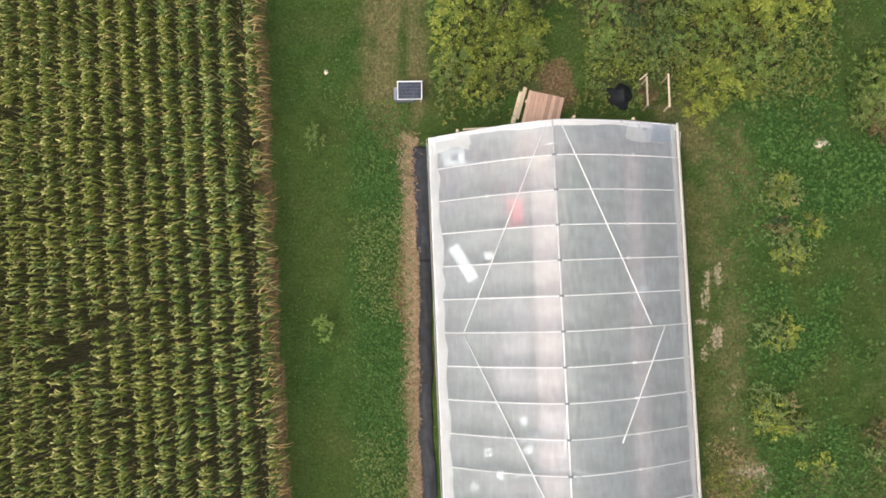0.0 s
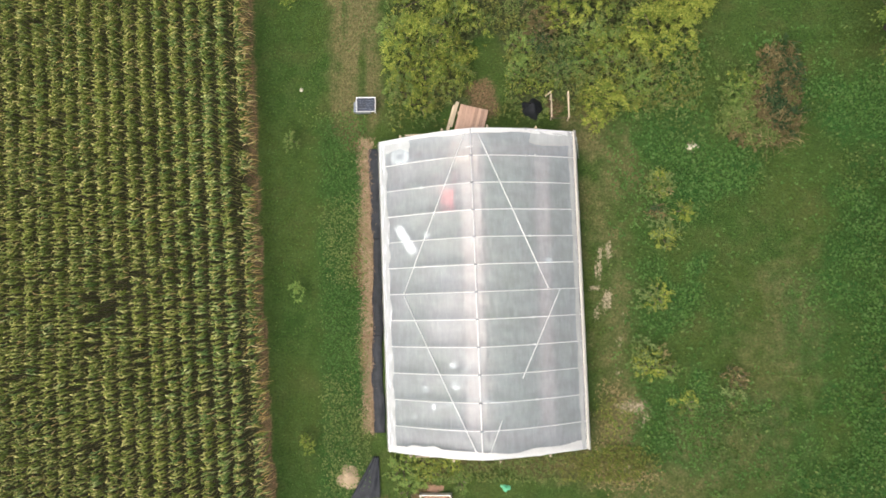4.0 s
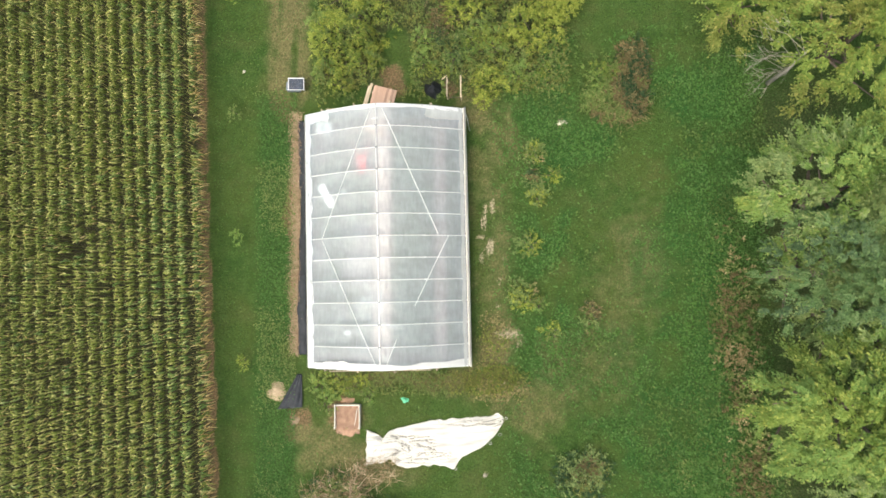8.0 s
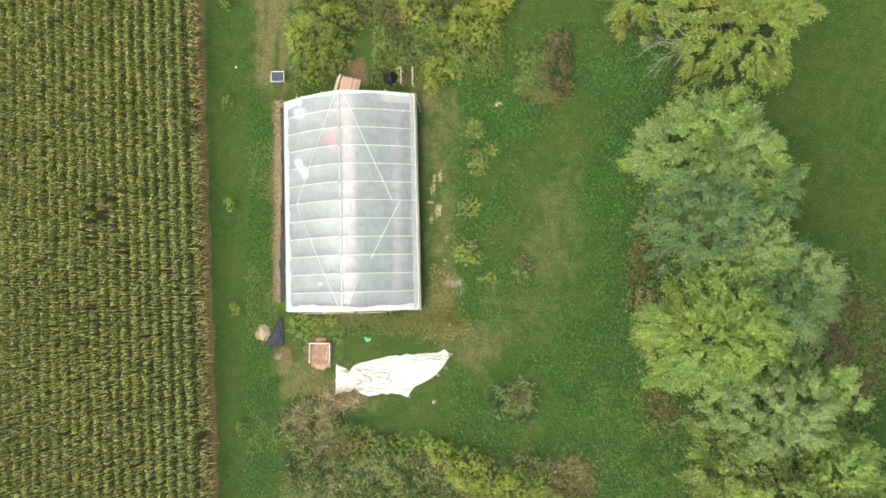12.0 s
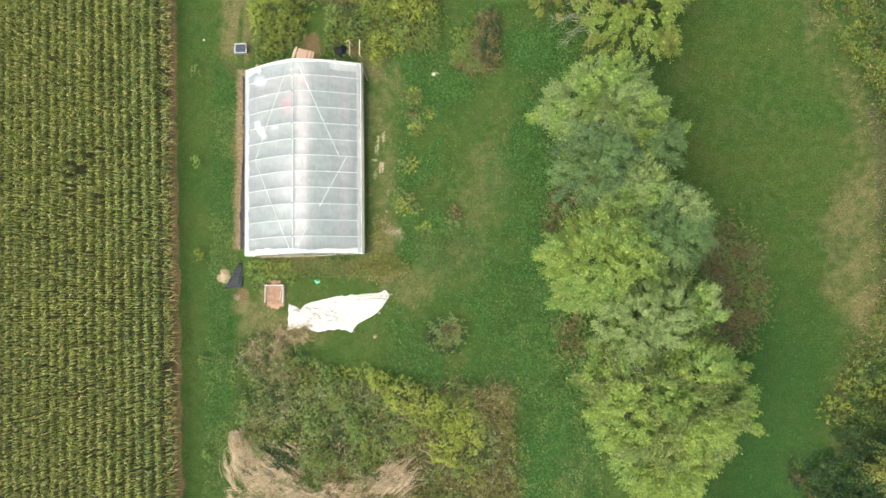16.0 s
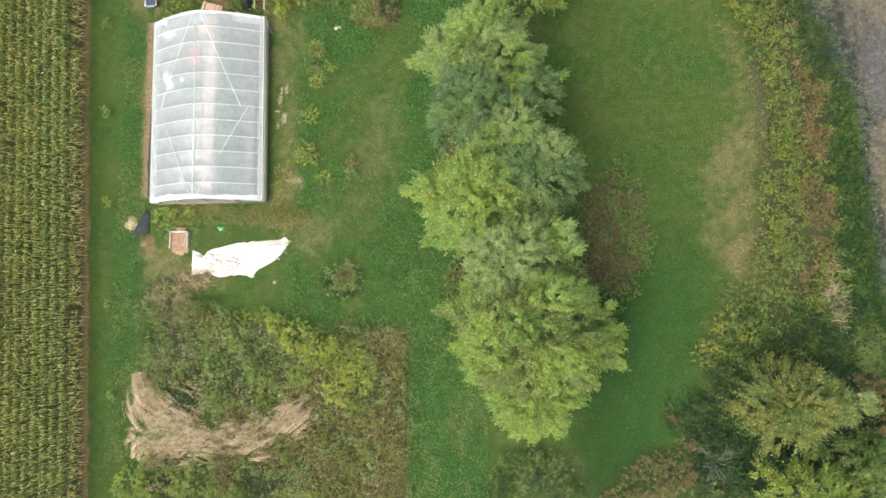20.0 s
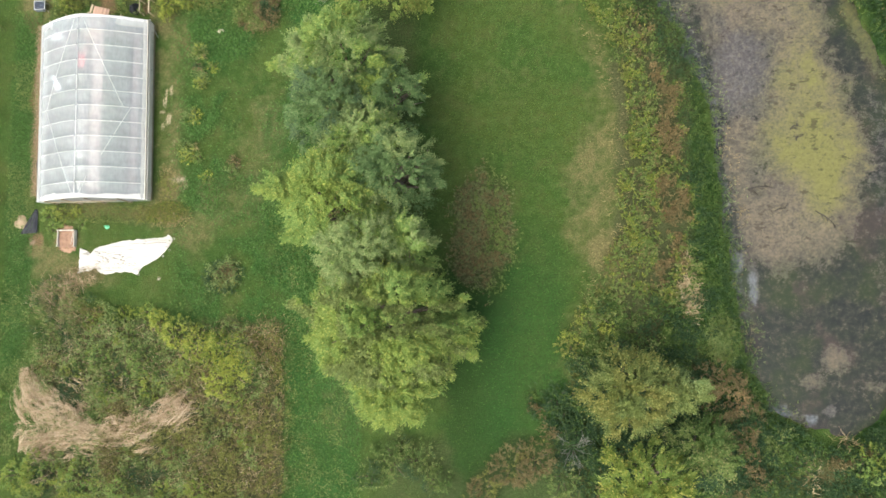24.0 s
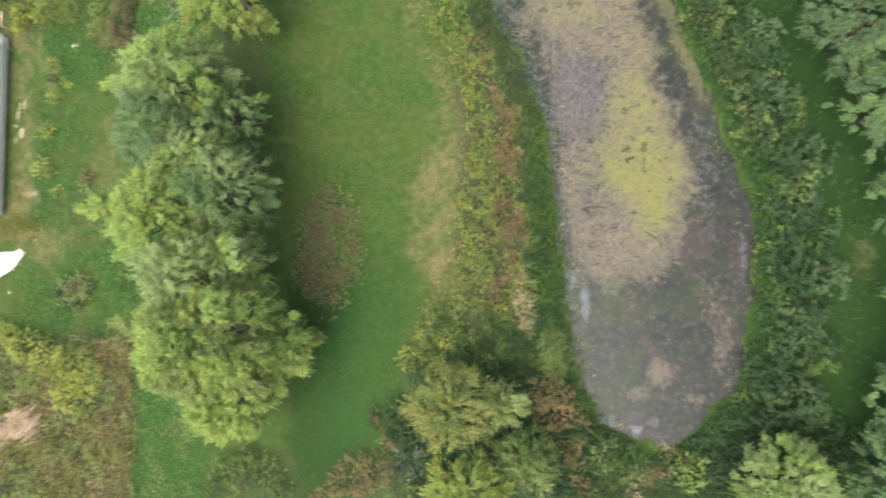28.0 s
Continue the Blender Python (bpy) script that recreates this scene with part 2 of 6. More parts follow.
PIPE = surface("galvanised_pipe", (0.52, 0.54, 0.55), (0.62, 0.63, 0.63), 6, 90, 0.4, 0.05, 0.0)
TIMBER = surface("weathered_timber", (0.42, 0.34, 0.23), (0.54, 0.45, 0.32), 4, 60, 0.8, 0.3, stretch=(1, 0.2, 1))
PALE_WOOD = surface("whitened_timber", (0.56, 0.53, 0.46), (0.66, 0.63, 0.56), 4, 60, 0.75, 0.2, stretch=(1, 0.2, 1))
PLYWOOD = surface("pinkish_plywood", (0.36, 0.23, 0.165), (0.44, 0.295, 0.215), 3, 50, 0.75, 0.2, stretch=(1, 0.25, 1))
BLACK = surface("black_polythene", (0.014, 0.016, 0.019), (0.028, 0.031, 0.037), 3, 40, 0.6, 0.4, spec=0.18)
CANVAS = surface("cream_tarpaulin", (0.42, 0.405, 0.37), (0.49, 0.475, 0.435), 1.2, 60, 0.7, 0.15)
STRAW = foliage("straw", (0.28, 0.205, 0.125), (0.43, 0.335, 0.215), (0.56, 0.465, 0.33), 0.1, 0.8)
SAND = surface("orange_sand", (0.22, 0.130, 0.085), (0.31, 0.190, 0.125), 4, 60, 0.9, 0.5)
CHAFF = surface("pale_chaff", (0.22, 0.165, 0.10), (0.33, 0.255, 0.165), 4, 70, 0.9, 0.6)
STONE = surface("pale_stone", (0.33, 0.30, 0.23), (0.44, 0.40, 0.32), 9, 60, 0.9, 0.4)
BARK = surface("bark", (0.10, 0.075, 0.055), (0.16, 0.125, 0.095), 6, 40, 0.9, 0.8, stretch=(1, 1, 0.3))
WET_WOOD = surface("waterlogged_wood", (0.022, 0.019, 0.013), (0.036, 0.030, 0.020), 6, 40, 0.6, 0.3)
DEADWOOD = surface("bleached_twigs", (0.26, 0.24, 0.19), (0.36, 0.33, 0.28), 6, 40, 0.85, 0.3)
GREY_TWIG = surface("grey_twigs", (0.16, 0.155, 0.14), (0.24, 0.23, 0.21), 6, 40, 0.85, 0.3)
CELL = surface("solar_cells", (0.012, 0.020, 0.038), (0.018, 0.028, 0.050), 8, 90, 0.5, 0.02, spec=0.3)
ALLOY = surface("white_alloy", (0.62, 0.63, 0.64), (0.70, 0.70, 0.70), 8, 80, 0.4, 0.05)
STEEL_BOX = surface("grey_blue_box", (0.10, 0.12, 0.15), (0.15, 0.17, 0.20), 5, 60, 0.55, 0.1)
RED = surface("red_paint", (0.50, 0.035, 0.03), (0.58, 0.06, 0.045), 4, 50, 0.5, 0.1)
RUBBER = surface("tyre_rubber", (0.02, 0.02, 0.02), (0.035, 0.035, 0.035), 8, 60, 0.8, 0.2)
WHITE = surface("white_plastic", (0.74, 0.74, 0.72), (0.80, 0.80, 0.79), 5, 60, 0.5, 0.05)
GREEN_BAG = surface("mint_green_plastic", (0.12, 0.52, 0.28), (0.18, 0.60, 0.35), 5, 60, 0.5, 0.3)
SOIL_BED = surface("garden_soil", (0.15, 0.125, 0.11), (0.21, 0.175, 0.15), 4, 40, 0.95, 0.6)
DRY_SOIL = surface("dry_soil", (0.16, 0.115, 0.070), (0.24, 0.175, 0.11), 4, 40, 0.95, 0.6)
BARE_PATH = surface("trodden_path", (0.28, 0.20, 0.17), (0.34, 0.25, 0.21), 3, 40, 0.9, 0.4)

CORN_LEAF = foliage("corn_leaf", (0.065, 0.107, 0.018), (0.228, 0.265, 0.048), (0.465, 0.456, 0.157), 0.30, 0.42, 0.7)
CORN_LUSH = foliage("lush_corn_leaf", (0.055, 0.110, 0.024), (0.180, 0.260, 0.062), (0.45, 0.49, 0.19), 0.30, 0.42, 0.7)
TASSEL = foliage("corn_tassels", (0.23, 0.225, 0.060), (0.35, 0.325, 0.100), (0.47, 0.42, 0.165), 0.4, 0.7)
CORN_DRY = foliage("dry_corn", (0.432, 0.300, 0.108), (0.600, 0.456, 0.204), (0.744, 0.600, 0.312), 0.4, 0.7)
MAPLE = foliage("maple_leaves", (0.095, 0.168, 0.036), (0.165, 0.241, 0.054), (0.230, 0.281, 0.071), light=0.22, patch=1.3, even=0.45)
LIME = foliage("lime_leaves", (0.104, 0.166, 0.028), (0.181, 0.240, 0.048), (0.252, 0.292, 0.063), light=0.22, patch=1.3, even=0.45)
BLUE = foliage("blue_green_needles", (0.067, 0.125, 0.039), (0.108, 0.171, 0.057), (0.145, 0.200, 0.077), light=0.22, patch=1.3, even=0.45)
GREY_G = foliage("grey_green_leaves", (0.118, 0.175, 0.057), (0.181, 0.238, 0.079), (0.235, 0.277, 0.103), light=0.22, patch=1.3, even=0.45)
GOLD = foliage("turning_leaves", (0.117, 0.148, 0.029), (0.173, 0.192, 0.040), (0.234, 0.232, 0.059), light=0.22, patch=1.3, even=0.45)
DARK = foliage("dark_leaves", (0.020, 0.050, 0.018), (0.038, 0.078, 0.026), (0.066, 0.104, 0.038))
BROWN = foliage("brown_leaves", (0.101, 0.083, 0.034), (0.150, 0.122, 0.053), (0.202, 0.168, 0.079))
BRAMBLE = foliage("bramble_leaves", (0.081, 0.103, 0.038), (0.128, 0.149, 0.062), (0.185, 0.206, 0.099), patch=0.9)
RUSSET = foliage("russet_leaves", (0.135, 0.094, 0.042), (0.195, 0.142, 0.064), (0.26, 0.205, 0.10), patch=0.9)
MULCH = foliage("rusty_straw", (0.20, 0.135, 0.080), (0.31, 0.225, 0.14), (0.42, 0.33, 0.22), 0.1, 0.85)
BUSH = foliage("bush_leaves", (0.085, 0.138, 0.020), (0.185, 0.222, 0.036), (0.31, 0.31, 0.065), patch=0.8)
WEED = foliage("weed_leaves", (0.080, 0.136, 0.032), (0.150, 0.196, 0.052), (0.24, 0.24, 0.095), patch=0.7)
CLOVER = foliage("clover_leaves", (0.042, 0.106, 0.020), (0.080, 0.160, 0.030), (0.100, 0.172, 0.048), patch=0.6)
DRYWEED = foliage("dry_weeds", (0.185, 0.150, 0.068), (0.275, 0.225, 0.108), (0.36, 0.30, 0.16), 0.2, 0.8)
REED = foliage("bank_grass", (0.040, 0.084, 0.016), (0.079, 0.132, 0.026), (0.132, 0.176, 0.048))
SPRUCE = foliage("dark_blue_green_leaves", (0.044, 0.085, 0.036), (0.076, 0.122, 0.049), (0.114, 0.157, 0.067), light=0.22, patch=1.3, even=0.45)
YELLOW = foliage("yellow_green_leaves", (0.167, 0.219, 0.032), (0.271, 0.315, 0.053), (0.397, 0.403, 0.086), patch=0.9)
WILLOW = foliage("willow_leaves", (0.073, 0.106, 0.026), (0.123, 0.156, 0.037), (0.188, 0.218, 0.064), light=0.22, patch=1.3, even=0.45)
GOLDROD = foliage("goldenrod", (0.098, 0.118, 0.026), (0.165, 0.174, 0.041), (0.25, 0.24, 0.068), patch=0.7)


# ---- mesh helpers ----
def link(name, mesh, mats, parent=None, label=""):
    for m in mats if isinstance(mats, (list, tuple)) else [mats]:
        mesh.materials.append(m)
    ob = new(name, mesh)
    if parent:
        ob.parent = parent
    return tagged(ob, label)


def part(name, bm, mats, parent=None, label="", smooth=False):
    mesh = bpy.data.meshes.new(name)
    for f in bm.faces:
        f.smooth = smooth
    bm.to_mesh(mesh)
    bm.free()
    return link(name, mesh, mats, parent, label)


def thing(name, m, label, category, group=""):
    ob = new(name)
    ob.matrix_world = m
    return tagged(ob, label, category, group)


def quad_mesh(name, verts, faces, slots=None, smooth=False):
    """A mesh from arrays: verts (n, 3), faces (m, 4)."""
    mesh = bpy.data.meshes.new(name)
    mesh.vertices.add(len(verts))
    mesh.vertices.foreach_set("co", np.ascontiguousarray(verts, np.float32).ravel())
    mesh.loops.add(faces.size)
    mesh.loops.foreach_set("vertex_index", np.ascontiguousarray(faces, np.int32).ravel())
    mesh.polygons.add(len(faces))
    mesh.polygons.foreach_set("loop_start", np.arange(0, faces.size, 4, dtype=np.int32))
    if slots is not None:
        mesh.polygons.foreach_set("material_index", np.ascontiguousarray(slots, np.int32))
    mesh.polygons.foreach_set("use_smooth", np.full(len(faces), smooth))
    mesh.update(calc_edges=True)
    return mesh


def leaf_mesh(name, base, way, side, length, width, slots=None):
    """Diamond leaves that droop a little at the tip."""
    n = len(base)
    L, W = np.broadcast_to(length, n)[:, None], np.broadcast_to(width, n)[:, None]
    mid = base + way * L * 0.45
    tip = base + way * L - np.array([0, 0, 0.18]) * L
    v = np.stack([base, mid + side * W * 0.5, tip, mid - side * W * 0.5], 1)
    return quad_mesh(name, v.reshape(-1, 3), np.arange(4 * n).reshape(n, 4), slots)


def strip_mesh(name, line, side, width, slots=None):
    """Blades: line (n, k, 3) along each, side (n, 3) across, width (k) or (n, k)."""
    n, k, _ = line.shape
    off = side[:, None, :] * np.broadcast_to(width, (n, k))[:, :, None] * 0.5
    v = np.stack([line - off, line + off], 2).reshape(-1, 3)
    first = (np.arange(n)[:, None] * 2 * k + np.arange(k - 1)[None] * 2)[..., None]
    f = (first + np.array([0, 1, 3, 2])).reshape(-1, 4)
    return quad_mesh(name, v, f, None if slots is None else np.repeat(slots, k - 1))


def unit(v):
    return v / np.maximum(np.linalg.norm(v, axis=-1, keepdims=True), 1e-6)


def box(bm, size, m, bevel=0.0):
    r = bmesh.ops.create_cube(bm, size=1.0, matrix=m @ Matrix.Diagonal((*size, 1)))
    if bevel:
        edges = list({e for v in r["verts"] for e in v.link_edges})
        bmesh.ops.bevel(bm, geom=edges, offset=bevel, segments=1, affect="EDGES")
    return bm


def boxed(size, m=Matrix(), bevel=0.0):
    return box(bmesh.new(), size, m, bevel)


def tube(points, radii, sides=6):
    """A bent, tapered round bar along points."""
    bm = bmesh.new()
    pts = [Vector(p) for p in points]
    radii = radii if isinstance(radii, (list, tuple)) else [radii] * len(pts)
    rings = []
    for i, (p, r) in enumerate(zip(pts, radii)):
        d = (pts[min(i + 1, len(pts) - 1)] - pts[max(i - 1, 0)]).normalized()
        a = d.orthogonal().normalized() if abs(d.z) > 0.95 else d.cross(Vector((0, 0, 1))).normalized()
        b = d.cross(a)
        rings.append([bm.verts.new(p + (a * math.cos(w) + b * math.sin(w)) * r)
                      for w in (2 * math.pi * k / sides for k in range(sides))])
    for lo, hi in zip(rings, rings[1:]):
        for k in range(sides):
            bm.faces.new((lo[k], lo[(k + 1) % sides], hi[(k + 1) % sides], hi[k]))
    bm.faces.new(rings[0][::-1]), bm.faces.new(rings[-1])
    return bm


def sheet(nu, nv, place):
    """A grid mesh; place(u, v) gives each point for u, v from 0 to 1."""
    bm = bmesh.new()
    rows = [[bm.verts.new(place(i / nu, j / nv)) for i in range(nu + 1)] for j in range(nv + 1)]
    for j in range(nv):
        for i in range(nu):
            bm.faces.new((rows[j][i], rows[j][i + 1], rows[j + 1][i + 1], rows[j + 1][i]))
    return bm


LATTICE = np.random.default_rng(5).random((128, 128))


def lumps(x, y, scale):
    """Smooth value noise from 0 to 1 over arrays of places."""
    u, v = np.asarray(x) * scale + 40.3, np.asarray(y) * scale + 71.7
    i, j = np.floor(u).astype(int), np.floor(v).astype(int)
    fu, fv = u - i, v - j
    fu, fv = fu * fu * (3 - 2 * fu), fv * fv * (3 - 2 * fv)
    at = lambda a, b: LATTICE[a % 128, b % 128]
    return (at(i, j) * (1 - fu) + at(i + 1, j) * fu) * (1 - fv) + (at(i, j + 1) * (1 - fu) + at(i + 1, j + 1) * fu) * fv


def cloudy(x, y, scale):
    return (lumps(x, y, scale) * 4 + lumps(x, y, scale * 2.1) * 2 + lumps(x, y, scale * 4.3)) / 7


def step(v, a, b):
    f = np.clip((v - a) / (b - a), 0, 1)
    return f * f * (3 - 2 * f)


def blob(x, y, cx, cy, rx, ry, soft=0.5, ragged=0.35):
    d = np.hypot((x - cx) / rx, (y - cy) / ry) + (cloudy(x, y, 0.7) - 0.5) * 2 * ragged
    return 1 - step(d, 1 - soft, 1 + soft * 0.5)


def between(x, a, b, soft=0.3):
    return step(x, a - soft, a + soft) * (1 - step(x, b - soft, b + soft))


# ---- lie of the land ----
def corn_edge(y):
    return -5.56 - 0.045 * y


def pond_west(y):
    return np.interp(y, [-17, -15.5, -12.5, -7, 0, 8, 12, 15, 22, 45], [59.0, 56, 54.3, 53.2, 52.5, 51.3, 49.9, 48.2, 45.5, 44])


def pond_east(y):
    return np.interp(y, [-17, -15.8, -13, -9.7, -4.7, 0, 4, 9, 13, 17, 45], [60.5, 62.5, 65, 66.2, 66.6, 66.7, 65.6, 64, 62.3, 61, 58])


def in_pond(x, y):
    """Metres inside the pond's edge, negative outside."""
    wob = (cloudy(x, y, 0.5) - 0.5) * 1.3 + (cloudy(x, y, 1.7) - 0.5) * 0.7
    return np.minimum(np.minimum(x - pond_west(y), pond_east(y) - x), y + 16.6) + wob


def height(x, y):
    z = 0.10 * (cloudy(x, y, 0.12) - 0.5) * step(np.hypot(x - 5, y - 7), 7, 16)
    return z - 0.55 * step(in_pond(x, y), -1.6, 1.2)


def ground():
    far = np.array([2, 5, 10, 20, 40, 80, 160, 320, 640, 1300, 2400.0])
    X = np.concatenate([-30 - far[::-1], np.arange(-30, -6, 0.45), np.arange(-6, 21, 0.2), np.arange(21, 84.4, 0.42), 84.4 + far])
    Y = np.concatenate([-30 - far[::-1], np.arange(-30, 30.3, 0.3), 30.3 + far])
    x, y = np.meshgrid(X, Y)
    near = between(x, -40, 95, 5) * between(y, -45, 45, 5)
    v = np.stack([x, y, height(x, y) * near], -1).reshape(-1, 3)
    nx, ny = len(X), len(Y)
    i = (np.arange(ny - 1)[:, None] * nx + np.arange(nx - 1)[None]).ravel()
    mesh = quad_mesh("ground", v, np.stack([i, i + 1, i + nx + 1, i + nx], 1), smooth=True)
    edge = corn_edge(y)
    x0, y0 = x, y
    x = x0 + (cloudy(x0, y0, 0.55) - 0.5) * 1.3 + (cloudy(x0 + 50, y0, 1.6) - 0.5) * 0.7
    y = y0 + (cloudy(x0, y0 + 30, 0.55) - 0.5) * 1.6 + (cloudy(x0, y0 + 80, 1.6) - 0.5) * 0.8
    c1, c2 = cloudy(x, y, 0.35), cloudy(x, y, 1.1)
    tan_x = np.interp(y, [-16, -12, -8.6, -5.4, -2, 2.2, 6.4, 10.7, 15, 30], [40.6, 41.2, 42.0, 43.2, 41.7, 41.8, 43.8, 42.6, 40.2, 37])
    dry = 0.75 * between(x0 + 0.9 * (x - x0), -2.8, -0.3, 0.8) * step(y, 14.2, 15.6) * (0.45 + 0.55 * step(lumps(x0 * 2.2, y0 * 0.25, 1.0), 0.3, 0.6))
    dry = np.maximum(dry, 0.58 * between(x + 1.2 * (cloudy(x0, y0, 0.5) - 0.5), 9.2, 11.2, 1.4) * between(y, -2.2, 15, 1.6) * (0.45 + 0.55 * step(cloudy(x0, y0, 0.8), 0.34, 0.6)))
    dry = np.maximum(dry, 0.80 * (0.6 + 0.6 * step(cloudy(x0, y0, 0.7), 0.25, 0.7)) * between(x - tan_x, -0.5, 3.0, 1.3) * (0.42 + 0.45 * blob(x, y, 43.5, -0.5, 4, 6)))
    dry = np.maximum(dry, 0.72 * between(x, 1.5, 11.5, 1.6) * between(y, -1.5, 0.2, 0.7))
    for cx, cy, rx, ry, k in ((18.3, 5.5, 2.2, 5.6, 0.42), (12.8, -2.2, 2.6, 2.4, 0.50), (15.0, -0.5, 3.0, 3.4, 0.40), (17.2, 2.0, 2.2, 6.4, 0.38), (14.5, -7.5, 3.0, 1.6, 0.24), (3.8, -5.8, 2.5, 1.4, 0.55), (10.4, -1.2, 1.3, 1.4, 0.85), (10.6, 1.2, 1.2, 2.2, 0.85),
                              (37.0, 9.0, 4.5, 2.2, 0.20), (9.6, 14.4, 1.6, 1.8, 0.6), (24.8, -16.0, 2.0, 4.0, 0.30), (74.5, -2.5, 1.4, 2.0, 0.35),
                              (-2.0, 0.4, 0.8, 14.0, 0.12), (1.2, -5.0, 3.2, 1.4, 0.62), (2.2, -3.2, 1.5, 1.3, 0.6), (-1.0, -3.6, 1.0, 0.9, 0.7), (9.0, -1.4, 3.0, 0.8, 0.5), (10.6, -2.6, 1.0, 0.8, 0.5), (13.6, 0.8, 1.2, 1.2, 0.5), (16.0, 1.4, 1.2, 2.0, 0.45), (11.4, 12.8, 1.2, 2.2, 0.55), (58.5, -19.5, 3.0, 1.2, 0.6)):
        dry = np.maximum(dry, k * blob(x, y, cx, cy, rx, ry, 0.7))
    dry = np.maximum(dry, np.maximum(0.5 * between(x, 0.2, 20.2, 0.6) * between(y, -25, -9.2, 0.8) * step(cloudy(x0, y0, 0.4), 0.3, 0.6), 0.5 * blob(x, y, 35.2, -2.4, 2.6, 4.6, 0.4)))
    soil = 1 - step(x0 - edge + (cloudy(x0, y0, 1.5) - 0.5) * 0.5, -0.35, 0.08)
    for cx, cy, rx, ry, k in ((4.7, 16.6, 0.9, 1.3, 0.8), (2.1, -2.9, 1.1, 1.2, 0.9), (-0.9, -3.0, 0.7, 0.7, 0.7), (-0.95, 7.5, 0.50, 7.3, 0.65),
                              (-1.6, 14.6, 0.7, 0.9, 0.5), (8.3, 15.6, 0.5, 0.8, 0.7)):
        soil = np.maximum(soil, k * blob(x, y, cx, cy, rx, ry, 0.5))
    soil = np.maximum(soil, between(x0, 0.15, 8.95, 0.1) * between(y0, 0.15, 14.1, 0.1))
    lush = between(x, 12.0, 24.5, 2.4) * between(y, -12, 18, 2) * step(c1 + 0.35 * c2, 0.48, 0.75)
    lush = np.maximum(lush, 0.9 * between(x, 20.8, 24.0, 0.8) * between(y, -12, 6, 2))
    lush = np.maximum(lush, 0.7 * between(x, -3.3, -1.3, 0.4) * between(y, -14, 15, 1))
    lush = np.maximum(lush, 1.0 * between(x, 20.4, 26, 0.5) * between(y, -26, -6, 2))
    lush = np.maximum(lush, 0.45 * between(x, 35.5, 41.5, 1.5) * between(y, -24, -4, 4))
    litter_and_shade = np.maximum(0.85 * blob(x, y, 35.2, -2.4, 2.5, 4.6, 0.4), 0.75 * between(x, 0.2, 20.2, 0.6) * between(y, -25, -9.2, 0.8))
    litter_and_shade = np.maximum(litter_and_shade, 0.8 * between(x, 44.8, 50.6, 0.7) * between(y, -20, 40, 2))
    litter_and_shade = np.maximum(litter_and_shade, 0.2 * between(x - pond_east(y), 0.2, 7.6, 0.8) * between(y, -30, 40, 2))
    litter_and_shade = np.maximum(litter_and_shade, 0.5 * between(x, 27, 66, 2) * (1 - step(y, -18.5, -16.2)) * (1 - between(x, 32.6 - 0.25 * (y + 16), 38.4 + 0.75 * (y + 15), 0.8)))
    litter_and_shade = np.maximum(litter_and_shade, 0.5 * np.exp(-((x - 27.5) / 3.2) ** 4) * between(y, -14, 16, 1.5))
    litter_and_shade = np.maximum(litter_and_shade, 0.7 * between(x, 0.2, 14.5, 0.7) * step(y, 15.3, 16.4) * step(np.hypot(x - 5, (y - 17.5) * 0.7), 0.9, 1.6))
    litter_and_shade = np.maximum(litter_and_shade, 0.7 * blob(x, y, 17.4, 15.4, 1.9, 2.2))
    # no litter here: darkens the field's soil for the shade under the corn
    litter_and_shade = np.maximum(litter_and_shade, 1 - step(x0 - edge, -0.9, -0.3))
    pale = 0.9 * between(x0 + 0.9 * (cloudy(x0, y0, 0.9) - 0.5), 9.80, 10.22, 0.15) * between(y0, 5.6, 11.0, 0.5) * step(cloudy(x0, y0, 1.8), 0.38, 0.52)
    for cx, cy, rx, ry in ((9.75, 7.15, 0.35, 0.2), (10.3, 6.75, 0.3, 0.6), (11.05, 5.85, 0.35, 0.25), (10.78, 4.7, 0.3, 0.45), (10.7, 3.3, 0.2, 0.4), (11.2, 1.8, 0.9, 0.4), (11.5, 0.8, 0.4, 0.6), (10.4, 8.9, 0.2, 0.6), (11.9, 1.2, 0.4, 0.4), (10.9, -0.9, 0.3, 0.6)):
        pale = np.maximum(pale, 1.05 * blob(x0, y0, cx, cy, rx, ry, 0.9, 0.9))
    pale = np.maximum(pale, blob(x0, y0, 14.35, 13.65, 0.42, 0.22, 0.4, 0.2))
    pale = np.maximum(pale, blob(x0, y0, 9.9, -6.05, 0.2, 0.16, 0.4, 0.2))
    dull = 0.12 * between(x0 - edge, 0.1, 1.9, 0.35)
    # far bank turf, darkened in colour for the shade of its trees
    dull = np.maximum(dull, step(x - pond_east(y), 0.0, 0.8) * step(x, 58, 62))
    # deep green lane sward, with the tree row's shade painted in on its west
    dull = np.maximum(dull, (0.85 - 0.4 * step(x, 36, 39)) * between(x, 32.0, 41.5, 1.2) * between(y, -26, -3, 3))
    dull = np.maximum(dull, 0.85 * between(in_pond(x0, y0), -3.2, -0.3, 0.5) * step(x, 44, 47))
    local = between(x0, -29, 88, 2) * between(y0, -29, 29, 2)
    for key, layers in (("cover", (dry, soil, lush)), ("cover_more", (litter_and_shade, pale, dull))):
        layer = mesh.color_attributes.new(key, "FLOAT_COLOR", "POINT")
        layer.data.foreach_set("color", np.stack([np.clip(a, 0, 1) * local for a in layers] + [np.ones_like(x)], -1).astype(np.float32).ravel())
    return tagged(link("ground", mesh, TURF), "mown turf with clover, dry grass, bare soil and painted shade", "ground", kind="structure")


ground()


